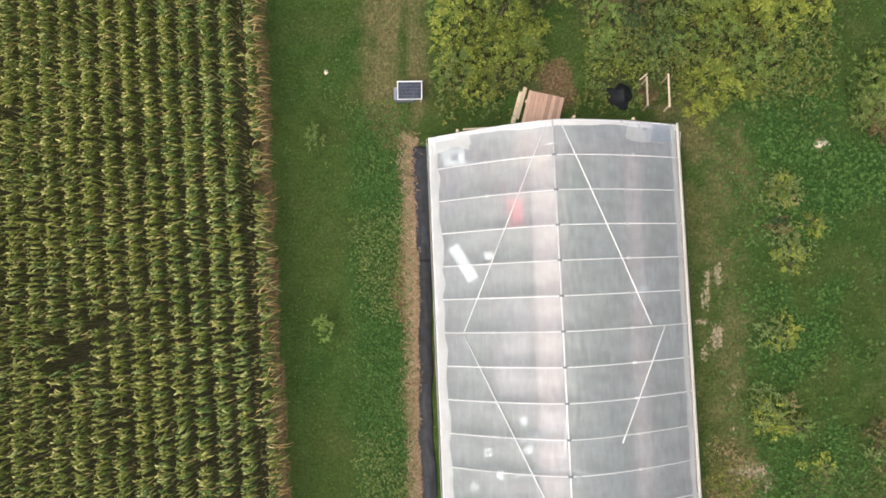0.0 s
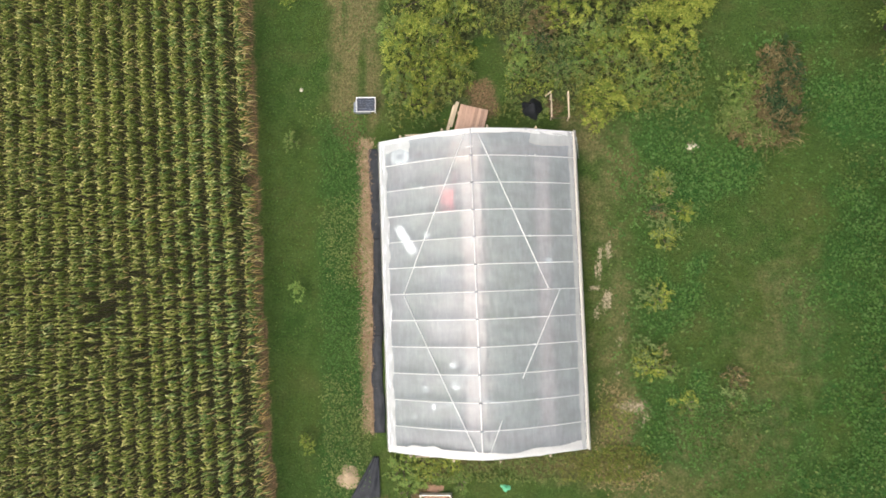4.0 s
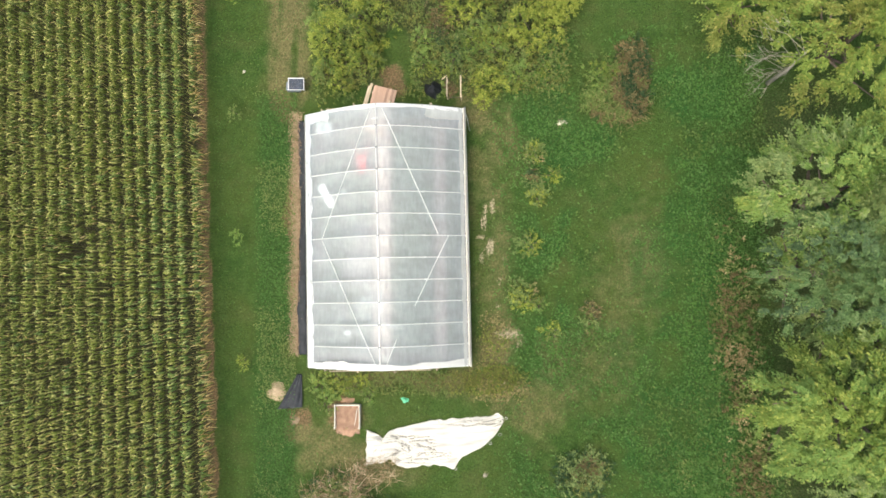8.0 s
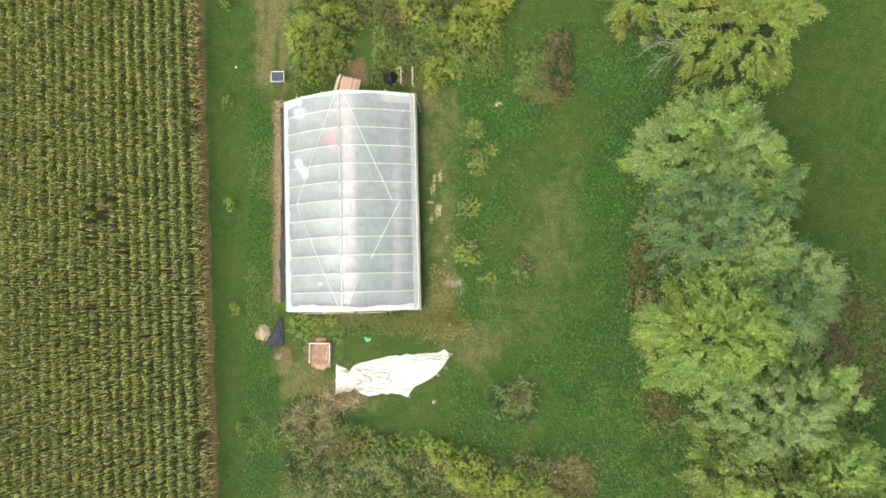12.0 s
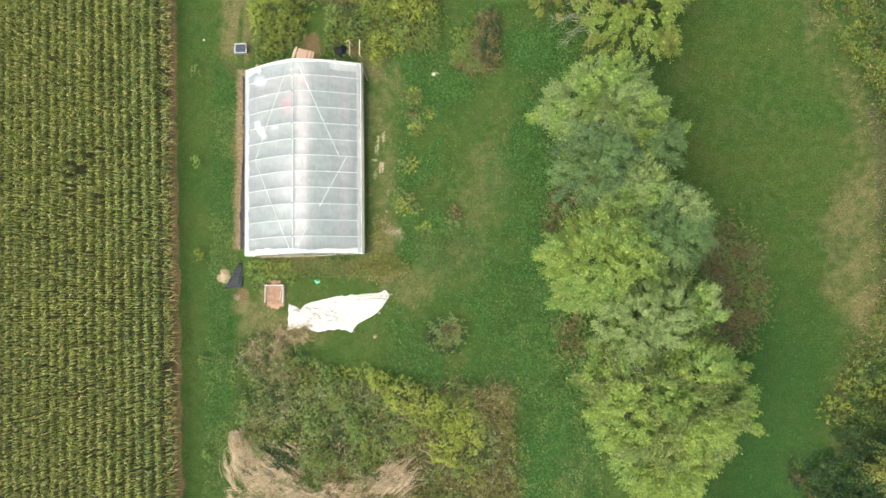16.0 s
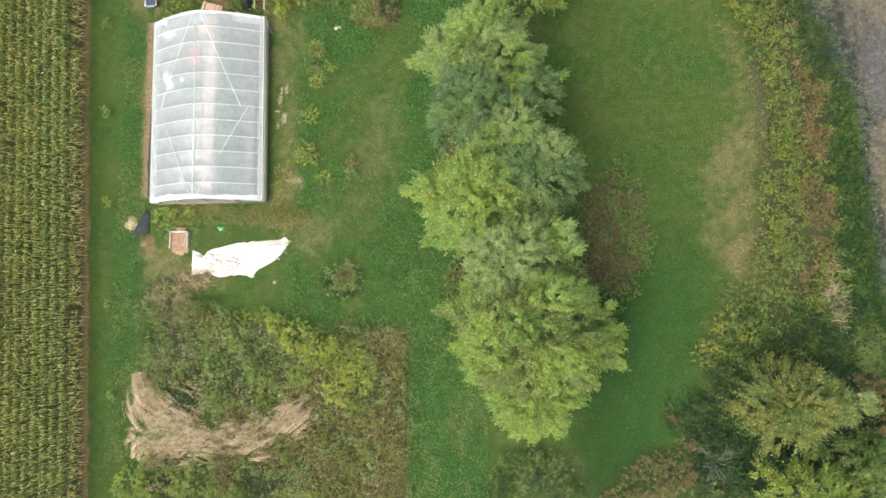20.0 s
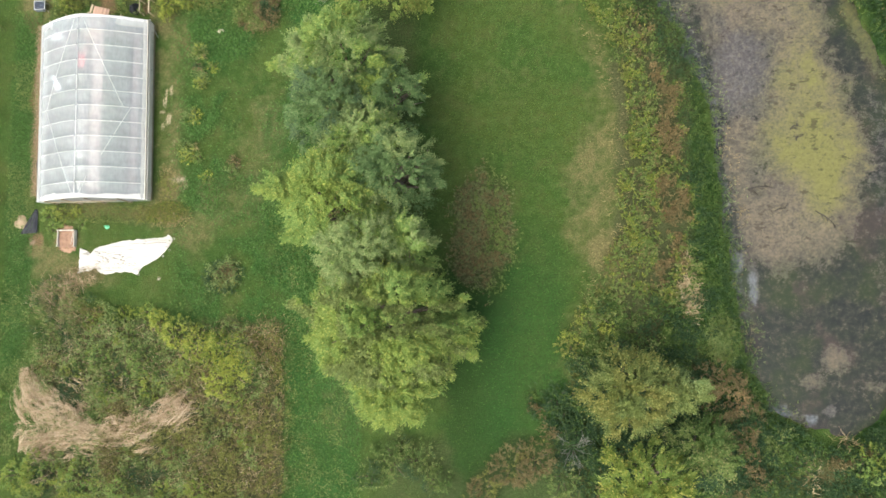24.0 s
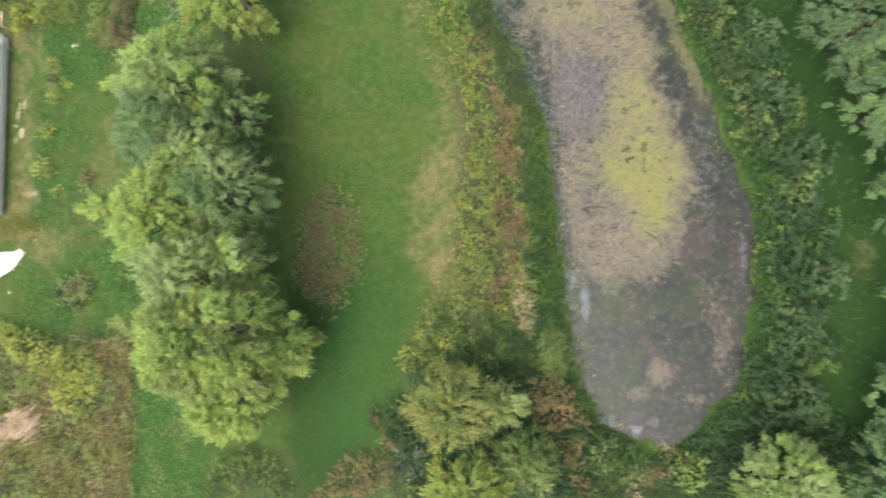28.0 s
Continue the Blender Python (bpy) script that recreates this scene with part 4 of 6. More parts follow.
def tree(x, y, tall, wide, mats, label, seed, name="tree", leaf=0.215, skirt=0.28, narrow=0.5, lean=(0, 0), group="trees in the row", tips=(), bough=1.25, fine=1.0, spread=0.36, stir=0.8):
    """A trunk, limbs and a crown of overlapping pointed fans of leaves that radiate from the stem."""
    rng = np.random.default_rng(seed)
    t = thing(name, pose(x, y, height(x, y)), label, "tree", group)
    low = tall * skirt
    part("trunk", tube([(0, 0, -0.1), (0.05, 0.02, low), (lean[0] * 0.5, lean[1] * 0.5, tall * 0.55), (lean[0] * 0.8, lean[1] * 0.8, tall * 0.60)],
                       [0.028 * tall, 0.022 * tall, 0.014 * tall, 0.004 * tall], 8), BARK, t, "grey-brown trunk", True)
    chunks, picked = [], []
    for layer, (shrink, drop, dens) in enumerate(((1.0, 0.0, 1.0), (0.97, 0.5, 0.8), (0.88, 1.2, 0.45))):
        n = int(dens * 11.0 * fine * wide * wide)
        k = np.arange(n) + 0.5
        a = k * 2.39996 + rng.normal(0, 0.25, n)
        q = np.sqrt(k / n)
        rim = 0.97 + 0.36 * (lumps(np.cos(a) * 2.0 + seed, np.sin(a) * 2.0 + 3.1 * seed, 1.0) - 0.35) + 0.16 * (lumps(np.cos(a) * 5.0 + seed, np.sin(a) * 5.0, 1.0) - 0.5)
        f = np.clip(1 - np.minimum(q, 0.999) ** (1 / narrow), 0, 1) ** (1 / 2.2)
        r = wide * shrink * q * rim
        px, py = np.cos(a) * r, np.sin(a) * r
        z = low + (tall - low) * (0.10 + 0.86 * f) - drop
        z = z + stir * (1.9 * (lumps(px + x, py + y, 0.75) - 0.5) + 0.9 * (lumps(px + x + 9, py + y, 1.6) - 0.5)) + rng.normal(0, 0.10, n)
        c = np.stack([px + lean[0] * f, py + lean[1] * f, np.maximum(z, 0.5)], 1)
        keep = rng.random(n) > 0.07
        c, q, a = c[keep], q[keep], a[keep]
        turn = a + rng.normal(0, 0.3, len(a)) + rng.normal(0, 1.3, len(a)) * (1 - q) ** 1.5
        way = unit(np.stack([np.cos(turn) * (0.45 + q), np.sin(turn) * (0.45 + q), 0.62 - 0.62 * q + rng.normal(0, 0.2, len(q))], 1))
        long = bough * rng.uniform(0.55, 1.1, len(q)) * (0.75 + 0.35 * q)
        chunks.append(tufts(rng, c - way * long[:, None] * 0.4, way, long, 7, 8, leaf, spread))
        if layer == 0:
            picked = [c[m] for m in range(int(len(c) * 0.25), len(c), max(1, len(c) // 12))]
    m = max(6, int(7 * wide))
    a = np.arange(m) * 2.39996
    r = 0.30 * wide * np.sqrt((np.arange(m) + 0.5) / m)
    c = np.stack([np.cos(a) * r + lean[0], np.sin(a) * r + lean[1], tall * 0.93 - 0.5 + rng.normal(0, 0.25, m)], 1)
    way = unit(np.stack([np.cos(a), np.sin(a), rng.uniform(0.3, 0.8, m)], 1))
    chunks.append(tufts(rng, c - way * 0.35, way, np.full(m, bough * 0.9), 7, 8, leaf, spread + 0.1))
    for dx, dy, z in tips:
        end = np.array([dx, dy, z])
        flat = unit(np.array([dx, dy, 0.0]))
        side = np.array([-flat[1], flat[0], 0.0])
        m = 16
        s = np.linspace(0.62, 0.97, m)
        c = end * s[:, None] + side * (rng.normal(0, 0.42, m) * (1.04 - s) * 3.0)[:, None]
        c[:, 2] = z + (1 - s) * 0.8 + rng.normal(0, 0.12, m)
        way = unit(flat + side * rng.normal(0, 0.35, (m, 1)) + np.array([0, 0, 0.08]))
        long = bough * rng.uniform(0.6, 0.95, m) * (1.35 - 0.5 * s)
        chunks.append(tufts(rng, c - way * long[:, None] * 0.5, way, long, 7, 8, leaf, spread))
        picked.append(end * 0.92)
    for c in picked:
        c = c * np.array([0.9, 0.9, 1.0]) - np.array([0, 0, 1.3])
        f = min(max(0.15, c[2] / tall - 0.25), 0.5)
        a = np.array([lean[0] * f, lean[1] * f, tall * f])
        part("limb", tube([a, a * 0.45 + c * 0.55 - np.array([0, 0, 0.2]), c], [0.010 * tall, 0.006 * tall, 0.002 * tall], 5), BARK, t, "spreading limb", True)
    base, way, side, size = join(chunks)
    slots = None
    if len(mats) > 1:
        patch = lumps(base[:, 0] + x, base[:, 1] + y, 0.55)
        slots = np.minimum((patch * len(mats) + rng.normal(0, 0.2, len(base))).clip(0, len(mats) - 0.01).astype(int), len(mats) - 1)
    link("crown", leaf_mesh("crown", base, way, side, size, size * 0.55, slots), mats, t, "leafy crown of pointed overlapping sprays")
    return t


def bush(x, y, tall, wide, mats, label, seed, leaf=0.11, fine=1.0, group="bushes"):
    """A mound of short leafy shoots on thin stems."""
    rng = np.random.default_rng(seed)
    b = thing("bush", pose(x, y, height(x, y)), label, "bush", group)
    chunks = []
    for layer, (shrink, drop, dens) in enumerate(((1.0, 0.0, 1.0), (0.92, 0.30, 0.6))):
        n = max(8, int(dens * 30 * fine * wide * wide))
        k = np.arange(n) + 0.5
        a, q = k * 2.39996 + rng.normal(0, 0.3, n), np.sqrt(k / n)
        rim = 0.92 + 0.6 * (lumps(np.cos(a) * 1.8 + seed, np.sin(a) * 1.8 + 2.3 * seed, 1.0) - 0.4)
        r = wide * shrink * q * rim
        px, py = np.cos(a) * r, np.sin(a) * r
        z = tall * (0.22 + 0.72 * (1 - q ** 2.2)) - drop + 0.75 * tall * (lumps(px + x, py + y, 1.25) - 0.5) + rng.normal(0, 0.06, n)
        c = np.stack([px, py, np.maximum(z, 0.10)], 1)
        turn = a + rng.normal(0, 0.8, n)
        way = unit(np.stack([np.cos(turn) * (0.5 + 0.6 * q), np.sin(turn) * (0.5 + 0.6 * q), 0.7 - 0.5 * q + rng.normal(0, 0.25, n)], 1))
        long = rng.uniform(0.28, 0.62, n)
        chunks.append(tufts(rng, c - way * long[:, None] * 0.4, way, long, 4, 6, leaf, 0.55))
        if layer == 0:
            for m in range(n // 3, n, max(1, n // 5)):
                e = c[m]
                part("stem", tube([(e[0] * 0.2, e[1] * 0.2, -0.05), (e[0] * 0.6, e[1] * 0.6, e[2] * 0.6), tuple(e)], [0.035, 0.022, 0.008], 5), BARK, b, "thin woody stem", True)
    base, way, side, size = join(chunks)
    base[:, 2] = np.maximum(base[:, 2], 0.05)
    patch = lumps(base[:, 0] + x, base[:, 1] + y, 0.9)
    slots = (patch * len(mats) + rng.normal(0, 0.3, len(base))).clip(0, len(mats) - 0.01).astype(int)
    link("foliage", leaf_mesh("foliage", base, way, side, size, size * 0.55, slots), mats, b, "dense small leaves")
    return b


def weeds(name, x, y, tall, mats, label, seed, leaf=0.16, per=7, mix=None, upright=0.4, slim=0.4, clump=0.0):
    """Stalks with leaves at given places (arrays); one stretch of undergrowth."""
    rng = np.random.default_rng(seed)
    n = len(x)
    h = tall * rng.uniform(0.5, 1.15, n) * (0.65 + 0.7 * cloudy(x, y, 0.6)) * (1 - clump + 2 * clump * step(cloudy(x, y, 1.3), 0.32, 0.68))
    s = np.linspace(0.25, 1.0, per)
    sway = rng.normal(0, 0.18, (n, 2)) * h[:, None]
    base = np.stack([x[:, None] + sway[:, :1] * s, y[:, None] + sway[:, 1:] * s, height(x, y)[:, None] + h[:, None] * s], -1).reshape(-1, 3)
    a = rng.uniform(0, 2 * math.pi, n * per)
    way = unit(np.stack([np.cos(a), np.sin(a), rng.normal(upright, 0.45, n * per)], 1))
    side = unit(np.cross(way, np.array([0, 0, 1.0]) + rng.normal(0, 0.4, (n * per, 3))))
    size = leaf * rng.uniform(0.6, 1.4, n * per)
    if mix is None:
        mix = cloudy(x, y, 0.5)
        mix = (mix - 0.25) * 2.0
    slots = np.repeat((mix * len(mats) + rng.normal(0, 0.35, n)).clip(0, len(mats) - 0.01).astype(int), per)
    mesh = leaf_mesh(name, base, way, side, size, size * slim, slots)
    return tagged(link(name, mesh, mats), label, "weeds", kind="stuff")


def scatter(seed, n, x0, x1, y0, y1, weight):
    rng = np.random.default_rng(seed)
    x, y = rng.uniform(x0, x1, n), rng.uniform(y0, y1, n)
    keep = rng.random(n) < weight(x, y)
    return x[keep], y[keep]


# the row east of the greenhouse, north to south
tree(28.2, 16.6, 8.6, 3.6, [GOLD, LIME, GOLD], "yellowing deciduous tree with some bare twigs", 21, tips=((4.4, -0.2, 6.0), (3.4, -3.0, 2.6)), fine=0.85)
tree(23.2, 18.8, 6.5, 2.0, [LIME, GOLD], "small lime-green tree beside mown grass", 22)
tree(26.0, 8.4, 11.6, 3.6, [MAPLE, GREY_G, MAPLE, LIME], "broad light green maple in a row", 23, tips=((-4.7, -0.6, 7.7), (4.1, 0.8, 6.2), (2.8, 2.6, 6.5), (-3.6, 1.6, 7.0)))
tree(28.6, 6.8, 8.6, 2.5, [MAPLE, BLUE], "mid green tree behind taller ones", 24)
tree(25.6, 5.0, 12.2, 3.0, [BLUE, BLUE, SPRUCE, BLUE], "dense blue-green conifer-like tree in a row", 25, leaf=0.17, bough=0.9, fine=1.2)
tree(27.4, 3.0, 10.6, 2.9, [MAPLE, GREY_G, MAPLE], "grey-green tree in a crowded row", 26)
tree(29.3, 0.8, 11.0, 3.1, [BLUE, BLUE, GREY_G], "blue-green spreading tree in a row", 27, leaf=0.175, tips=((3.6, -0.6, 5.4), (3.4, 1.2, 4.6)))
tree(26.0, -0.9, 12.4, 3.2, [LIME, MAPLE, LIME, MAPLE], "bright yellow-green tree with reaching limbs", 28, tips=((-4.5, 0.3, 10.4), (-3.6, -2.8, 7.5), (-3.2, 1.2, 9.6)), fine=1.3, stir=0.5)
tree(28.0, -4.7, 13.3, 2.9, [GREY_G, GREY_G, MAPLE], "pale grey-green tall tree in a row", 29, leaf=0.165, bough=0.95, fine=1.2)
tree(30.2, -3.9, 10.6, 2.2, [MAPLE, GREY_G], "mid green leaning tree in a row", 30, tips=((1.4, 1.2, 10.0),))
tree(29.0, -8.8, 12.6, 4.7, [LIME, MAPLE, WILLOW, LIME, MAPLE], "large spreading yellow-green maple", 31, tips=((6.3, -2.5, 5.8), (6.7, -0.3, 2.8), (5.6, 1.4, 6.0), (-5.4, 0.9, 9.8), (-4.6, -1.4, 8.4), (4.6, -4.0, 5.0)), fine=1.1)
tree(29.6, -13.0, 8.6, 3.0, [MAPLE, LIME, MAPLE], "lower green tree at the row's end", 32, tips=((-0.2, -3.0, 5.6), (1.6, -2.6, 5.0)))
tree(33.0, -9.6, 7.0, 2.0, [MAPLE, LIME], "green side tree under a maple", 33)
# south-east corner and the far bank
tree(44.8, -13.5, 7.5, 2.7, [WILLOW, GOLDROD, WILLOW], "pale yellow-green feathery tree at the lane's bend", 41, leaf=0.20, skirt=0.45, group="trees near the pond", bough=1.5, spread=0.28, fine=1.0)
tree(48.2, -13.5, 5.8, 1.5, [GREY_G, WILLOW], "small feathery grey-green tree near the pond", 45, fine=1.4, leaf=0.18, group="trees near the pond", bough=1.2, spread=0.28, tips=((1.8, 0.4, 5.4),))
tree(46.0, -19.3, 8.5, 2.6, [BUSH, LIME, BUSH], "yellow-green tree near the pond's end", 42, group="trees near the pond")
tree(50.0, -17.4, 5.6, 2.2, [REED, WEED, DARK], "small olive green tree near the pond", 43, leaf=0.20, group="trees near the pond", bough=1.3, spread=0.3, fine=1.0)
tree(67.2, -19.0, 7.4, 3.4, [GREY_G, MAPLE, GREY_G], "light green spreading tree by the pond", 44, fine=1.7, group="trees near the pond", bough=1.1)
for k, (tx, ty, th, tw) in enumerate(((72.6, 12.6, 9.5, 3.6), (74.6, 7.0, 10.0, 3.6), (76.6, 1.2, 9.0, 3.0), (78.0, -6.0, 9.0, 3.4), (76.0, -12.5, 7.5, 3.0), (79.5, 13.0, 11.0, 4.4),
                                      (71.5, 19.5, 10.0, 4.0), (74.6, -18.0, 8.5, 3.6))):
    tree(tx, ty, th, tw, [SPRUCE, SPRUCE, BLUE, SPRUCE], "dense dark blue-green tree on the far bank", 50 + k, fine=1.15, bough=1.2, leaf=0.24, group="trees on the far bank")

# bushes round the greenhouse
BUSHES = (
    (2.0, 18.2, 2.6, 2.0, 1), (3.2, 17.6, 1.9, 1.2, 0), (0.9, 17.0, 1.6, 0.9, 2), (0.9, 19.5, 1.9, 1.1, 2), (3.6, 19.8, 2.4, 1.5, 0), (2.2, 21.6, 2.6, 1.8, 0),
    (1.7, 16.2, 1.0, 0.8, 0), (9.2, 20.2, 3.4, 1.6, 1), (9.8, 21.8, 3.6, 2.0, 0), (7.5, 19.0, 1.6, 1.0, 5), (7.7, 20.8, 2.4, 1.1, 5), (6.6, 17.5, 1.0, 0.8, 2), (6.6, 18.6, 1.1, 0.8, 2), (8.4, 17.9, 1.5, 1.2, 10), (10.0, 18.0, 2.2, 1.5, 2),
    (11.4, 18.0, 1.9, 1.5, 0), (12.9, 19.0, 2.2, 1.6, 1), (10.3, 16.1, 1.4, 1.2, 1), (11.8, 16.4, 1.3, 1.0, 2), (9.9, 15.0, 0.8, 0.6, 1), (14.2, 20.4, 2.4, 1.6, 1), (5.6, 23.0, 2.6, 1.6, 2),
    (0.6, -0.95, 0.8, 0.8, 2), (1.8, -1.05, 0.8, 0.85, 2), (2.9, -0.8, 0.5, 0.55, 0), (3.3, -1.6, 0.4, 0.5, 2), (0.9, -2.1, 0.4, 0.7, 2), (12.8, 12.0, 0.6, 0.6, 0), (13.9, 10.7, 0.5, 0.5, 0), (12.9, 9.5, 0.6, 0.7, 9), (12.6, 10.7, 0.5, 0.4, 5), (12.5, 6.8, 0.5, 0.7, 9), (12.1, 3.7, 0.5, 0.8, 9), (12.9, 3.4, 0.5, 0.5, 2), (13.6, 1.9, 0.4, 0.6, 9), (15.8, 3.0, 0.5, 0.6, 5), (16.1, 15.0, 0.7, 0.8, 2), (16.4, 16.3, 0.7, 0.9, 2), (17.8, 17.6, 0.6, 0.7, 5), (15.2, -5.8, 0.4, 1.2, 7), (10.4, -9.2, 1.5, 1.0, 1), (12.0, -10.3, 1.8, 1.3, 1), (13.8, -11.2, 1.6, 1.3, 1), (15.6, -11.3, 1.8, 1.5, 1), (16.8, -12.7, 1.7, 1.4, 1),
    (15.2, -13.9, 1.6, 1.3, 1), (16.6, -15.3, 1.4, 1.1, 0), (4.6, -9.6, 1.1, 0.9, 2), (7.4, -10.6, 1.1, 1.0, 2), (8.6, -12.6, 1.2, 1.1, 2), (5.4, -12.4, 1.2, 1.2, 2),
    (9.2, -8.6, 1.0, 0.8, 2), (6.2, -14.6, 1.1, 1.2, 3), (9.8, -14.6, 1.2, 1.2, 0), (12.2, -13.0, 1.2, 1.1, 3), (3.0, -13.6, 1.0, 1.0, 0), (7.2, -8.9, 0.9, 0.9, 0), (11.6, -19.4, 1.0, 1.0, 2), (17.4, -18.2, 1.0, 1.0, 2), (1.2, -20.9, 3.2, 1.7, 3), (-0.9, -21.4, 2.8, 1.5, 3), (4.4, -21.6, 3.0, 1.7, 3), (7.6, -22.2, 2.0, 1.2, 2), (13.8, -21.9, 1.9, 1.2, 3), (11.2, -22.6, 1.8, 1.2, 2),
    (41.6, -10.6, 1.4, 1.1, 9), (42.2, -12.2, 1.3, 1.0, 7), (42.9, -8.9, 1.1, 1.1, 9), (44.6, -9.2, 1.1, 1.1, 9), (40.6, -14.6, 1.4, 1.1, 4), (40.9, -16.2, 1.5, 1.1, 4), (45.0, -10.6, 1.4, 1.2, 4), (46.5, -11.2, 1.4, 1.2, 4), (47.6, -15.4, 1.8, 1.4, 4), (41.8, -17.9, 1.6, 1.2, 4), (47.4, -20.4, 1.8, 1.4, 4), (55.6, -17.6, 1.3, 1.4, 10), (57.0, -18.6, 1.2, 1.3, 10), (51.6, -20.2, 1.7, 1.4, 4), (53.8, -19.6, 1.5, 1.3, 5), (52.4, -14.5, 2.4, 2.1, 12), (51.6, -12.9, 1.7, 1.4, 12), (53.2, -16.8, 1.9, 1.6, 12), (37.4, -19.6, 2.2, 1.8, 11),
    (39.2, -18.9, 2.0, 1.4, 11), (35.3, -21.2, 2.0, 1.4, 11), (41.0, -20.2, 2.2, 1.4, 7), (42.4, -16.6, 1.8, 1.2, 4), (30.6, -19.3, 1.5, 1.5, 10), (28.4, -19.4, 1.5, 1.6, 10), (31.8, -20.6, 1.5, 1.2, 10), (29.4, -18.3, 1.2, 1.1, 10), (27.0, -20.6, 1.3, 1.1, 10),
    (61.8, -18.4, 1.8, 1.5, 2), (70.4, -13.8, 1.8, 1.5, 4), (72.6, -16.2, 2.0, 1.6, 4), (68.2, -15.0, 2.0, 1.4, 4), (69.4, -18.2, 2.0, 1.5, 4))
TONES = (([YELLOW, BUSH, WEED, BUSH, YELLOW], "yellow-green rounded bush"), ([YELLOW, BUSH, YELLOW, YELLOW], "bright yellow-green bush"), ([WEED, MAPLE, BUSH], "mid green scrubby bush"), ([LIME, BUSH, MAPLE], "light green leafy bush"),
         ([DARK, DARK, REED], "dark green tangled bush"), ([RUSSET, BROWN, DARK, RUSSET], "russet brown bush"), ([DRYWEED, GREY_G], "greyish half-bare bush"),
         ([WEED, DARK, GOLDROD], "olive green weedy bush"), ([RUSSET, BROWN, GOLDROD, RUSSET], "olive and russet turning bush"),
         ([GOLDROD, YELLOW, WEED], "olive yellow leafy bush"), ([REED, WEED, DARK], "deep green leafy bush"), ([BROWN, BROWN, GOLDROD], "dull olive brown turning bush"), ([RUSSET, BROWN, BROWN], "reddish brown turning bush"))
for k, (bx, by, bh, bw, tone) in enumerate(BUSHES):
    size_word = "low" if bh < 1.3 else "tall" if bh > 2.5 else "waist-high"
    bush(bx, by, bh * (0.75 if by < -7 and bx < 20 and tone != 1 else 1.15 if tone == 1 else 1.0), bw, TONES[tone][0], size_word + " " + TONES[tone][1] + " among weeds", 100 + k, fine=1.4 if tone == 1 else 1.0)


def bare_tree(x, y, tall, seed):
    rng = random.Random(seed)
    t = thing("dead_tree", pose(x, y, 0), "bleached leafless tree with bare forking branches", "tree")
    part("trunk", tube([(0, 0, -0.1), (0.1, 0, tall * 0.4), (0.0, 0.1, tall * 0.8)], [0.12, 0.09, 0.03], 7), DEADWOOD, t, smooth=True)
    for k in range(18):
        a, z = math.pi - 0.25 + rng.uniform(-0.95, 0.95), tall * rng.uniform(0.35, 0.85)
        r = rng.uniform(1.6, 3.4)
        mid = Vector((math.cos(a) * r * 0.5, math.sin(a) * r * 0.5, z + 0.25))
        tip = Vector((math.cos(a + 0.2) * r, math.sin(a + 0.2) * r, z + rng.uniform(0.1, 0.7)))
        b = part("branch", tube([(0, 0, z - 0.2), mid, tip], [0.016, 0.009, 0.003], 5), DEADWOOD, t, "thin bare branch", True)
        for _ in range(3):
            q = mid.lerp(tip, rng.uniform(0.1, 0.7))
            w = a + rng.uniform(-0.8, 0.8)
            part("twig", tube([q, q + Vector((math.cos(w), math.sin(w), 0.2)) * rng.uniform(0.4, 0.9)], [0.010, 0.003], 4), DEADWOOD, b, smooth=True)
    return t


bare_tree(25.7, 15.6, 6.2, 5)


def bare_shrub(x, y, tall, wide, seed):
    rng = random.Random(seed)
    t = thing("dead_shrub", pose(x, y, 0), "grey leafless shrub of forking twigs", "shrub")
    for k in range(16):
        a, r = rng.uniform(0, 2 * math.pi), wide * rng.uniform(0.4, 1.0)
        mid = Vector((math.cos(a) * r * 0.4, math.sin(a) * r * 0.4, tall * 0.65))
        tip = Vector((math.cos(a + 0.2) * r, math.sin(a + 0.2) * r, tall * rng.uniform(0.8, 1.1)))
        b = part("branch", tube([(0, 0, 0), mid, tip], [0.022, 0.013, 0.005], 5), GREY_TWIG, t, "thin bare branch", True)
        for _ in range(3):
            q = mid.lerp(tip, rng.uniform(0.2, 0.8))
            w = a + rng.uniform(-1.0, 1.0)
            part("twig", tube([q, q + Vector((math.cos(w), math.sin(w), 0.15)) * rng.uniform(0.4, 0.8)], [0.010, 0.004], 4), GREY_TWIG, b, smooth=True)
    return t


bare_shrub(41.7, -17.9, 2.0, 1.5, 6)


def sapling(x, y, tall, seed, mats):
    rng = np.random.default_rng(seed)
    s = thing("sapling", pose(x, y, 0), "small planted sapling in the mown strip", "sapling", "saplings along the corn")
    part("stem", tube([(0, 0, -0.03), (0.03, 0.02, tall * 0.5), (0.0, 0.05, tall)], [0.016, 0.012, 0.004], 5), BARK, s, smooth=True)
    chunks = []
    for k in range(6):
        a = k * 2.4 + rng.normal(0, 0.3)
        c = np.array([math.cos(a) * 0.22 * (k % 3) / 2, math.sin(a) * 0.42 * (k % 3) / 2, tall * rng.uniform(0.45, 1.0)])
        chunks.append(sprays(rng, c, 0.20, 7, 7, 0.10, (0, 0)))
    base, way, side, size = join(chunks)
    link("foliage", leaf_mesh("foliage", base, way, side, size, size * 0.45), mats, s)
    return s


for k, (sx, sy, sh) in enumerate(((-4.5, 14.6, 1.0), (-4.25, 7.5, 0.9), (-3.85, 0.3, 0.9), (-3.3, -7.8, 0.8), (-2.85, -14.8, 0.7), (-4.7, 21.5, 0.8))):
    sapling(sx, sy, sh, 300 + k, [(WEED, MAPLE, BUSH)[k % 3]])

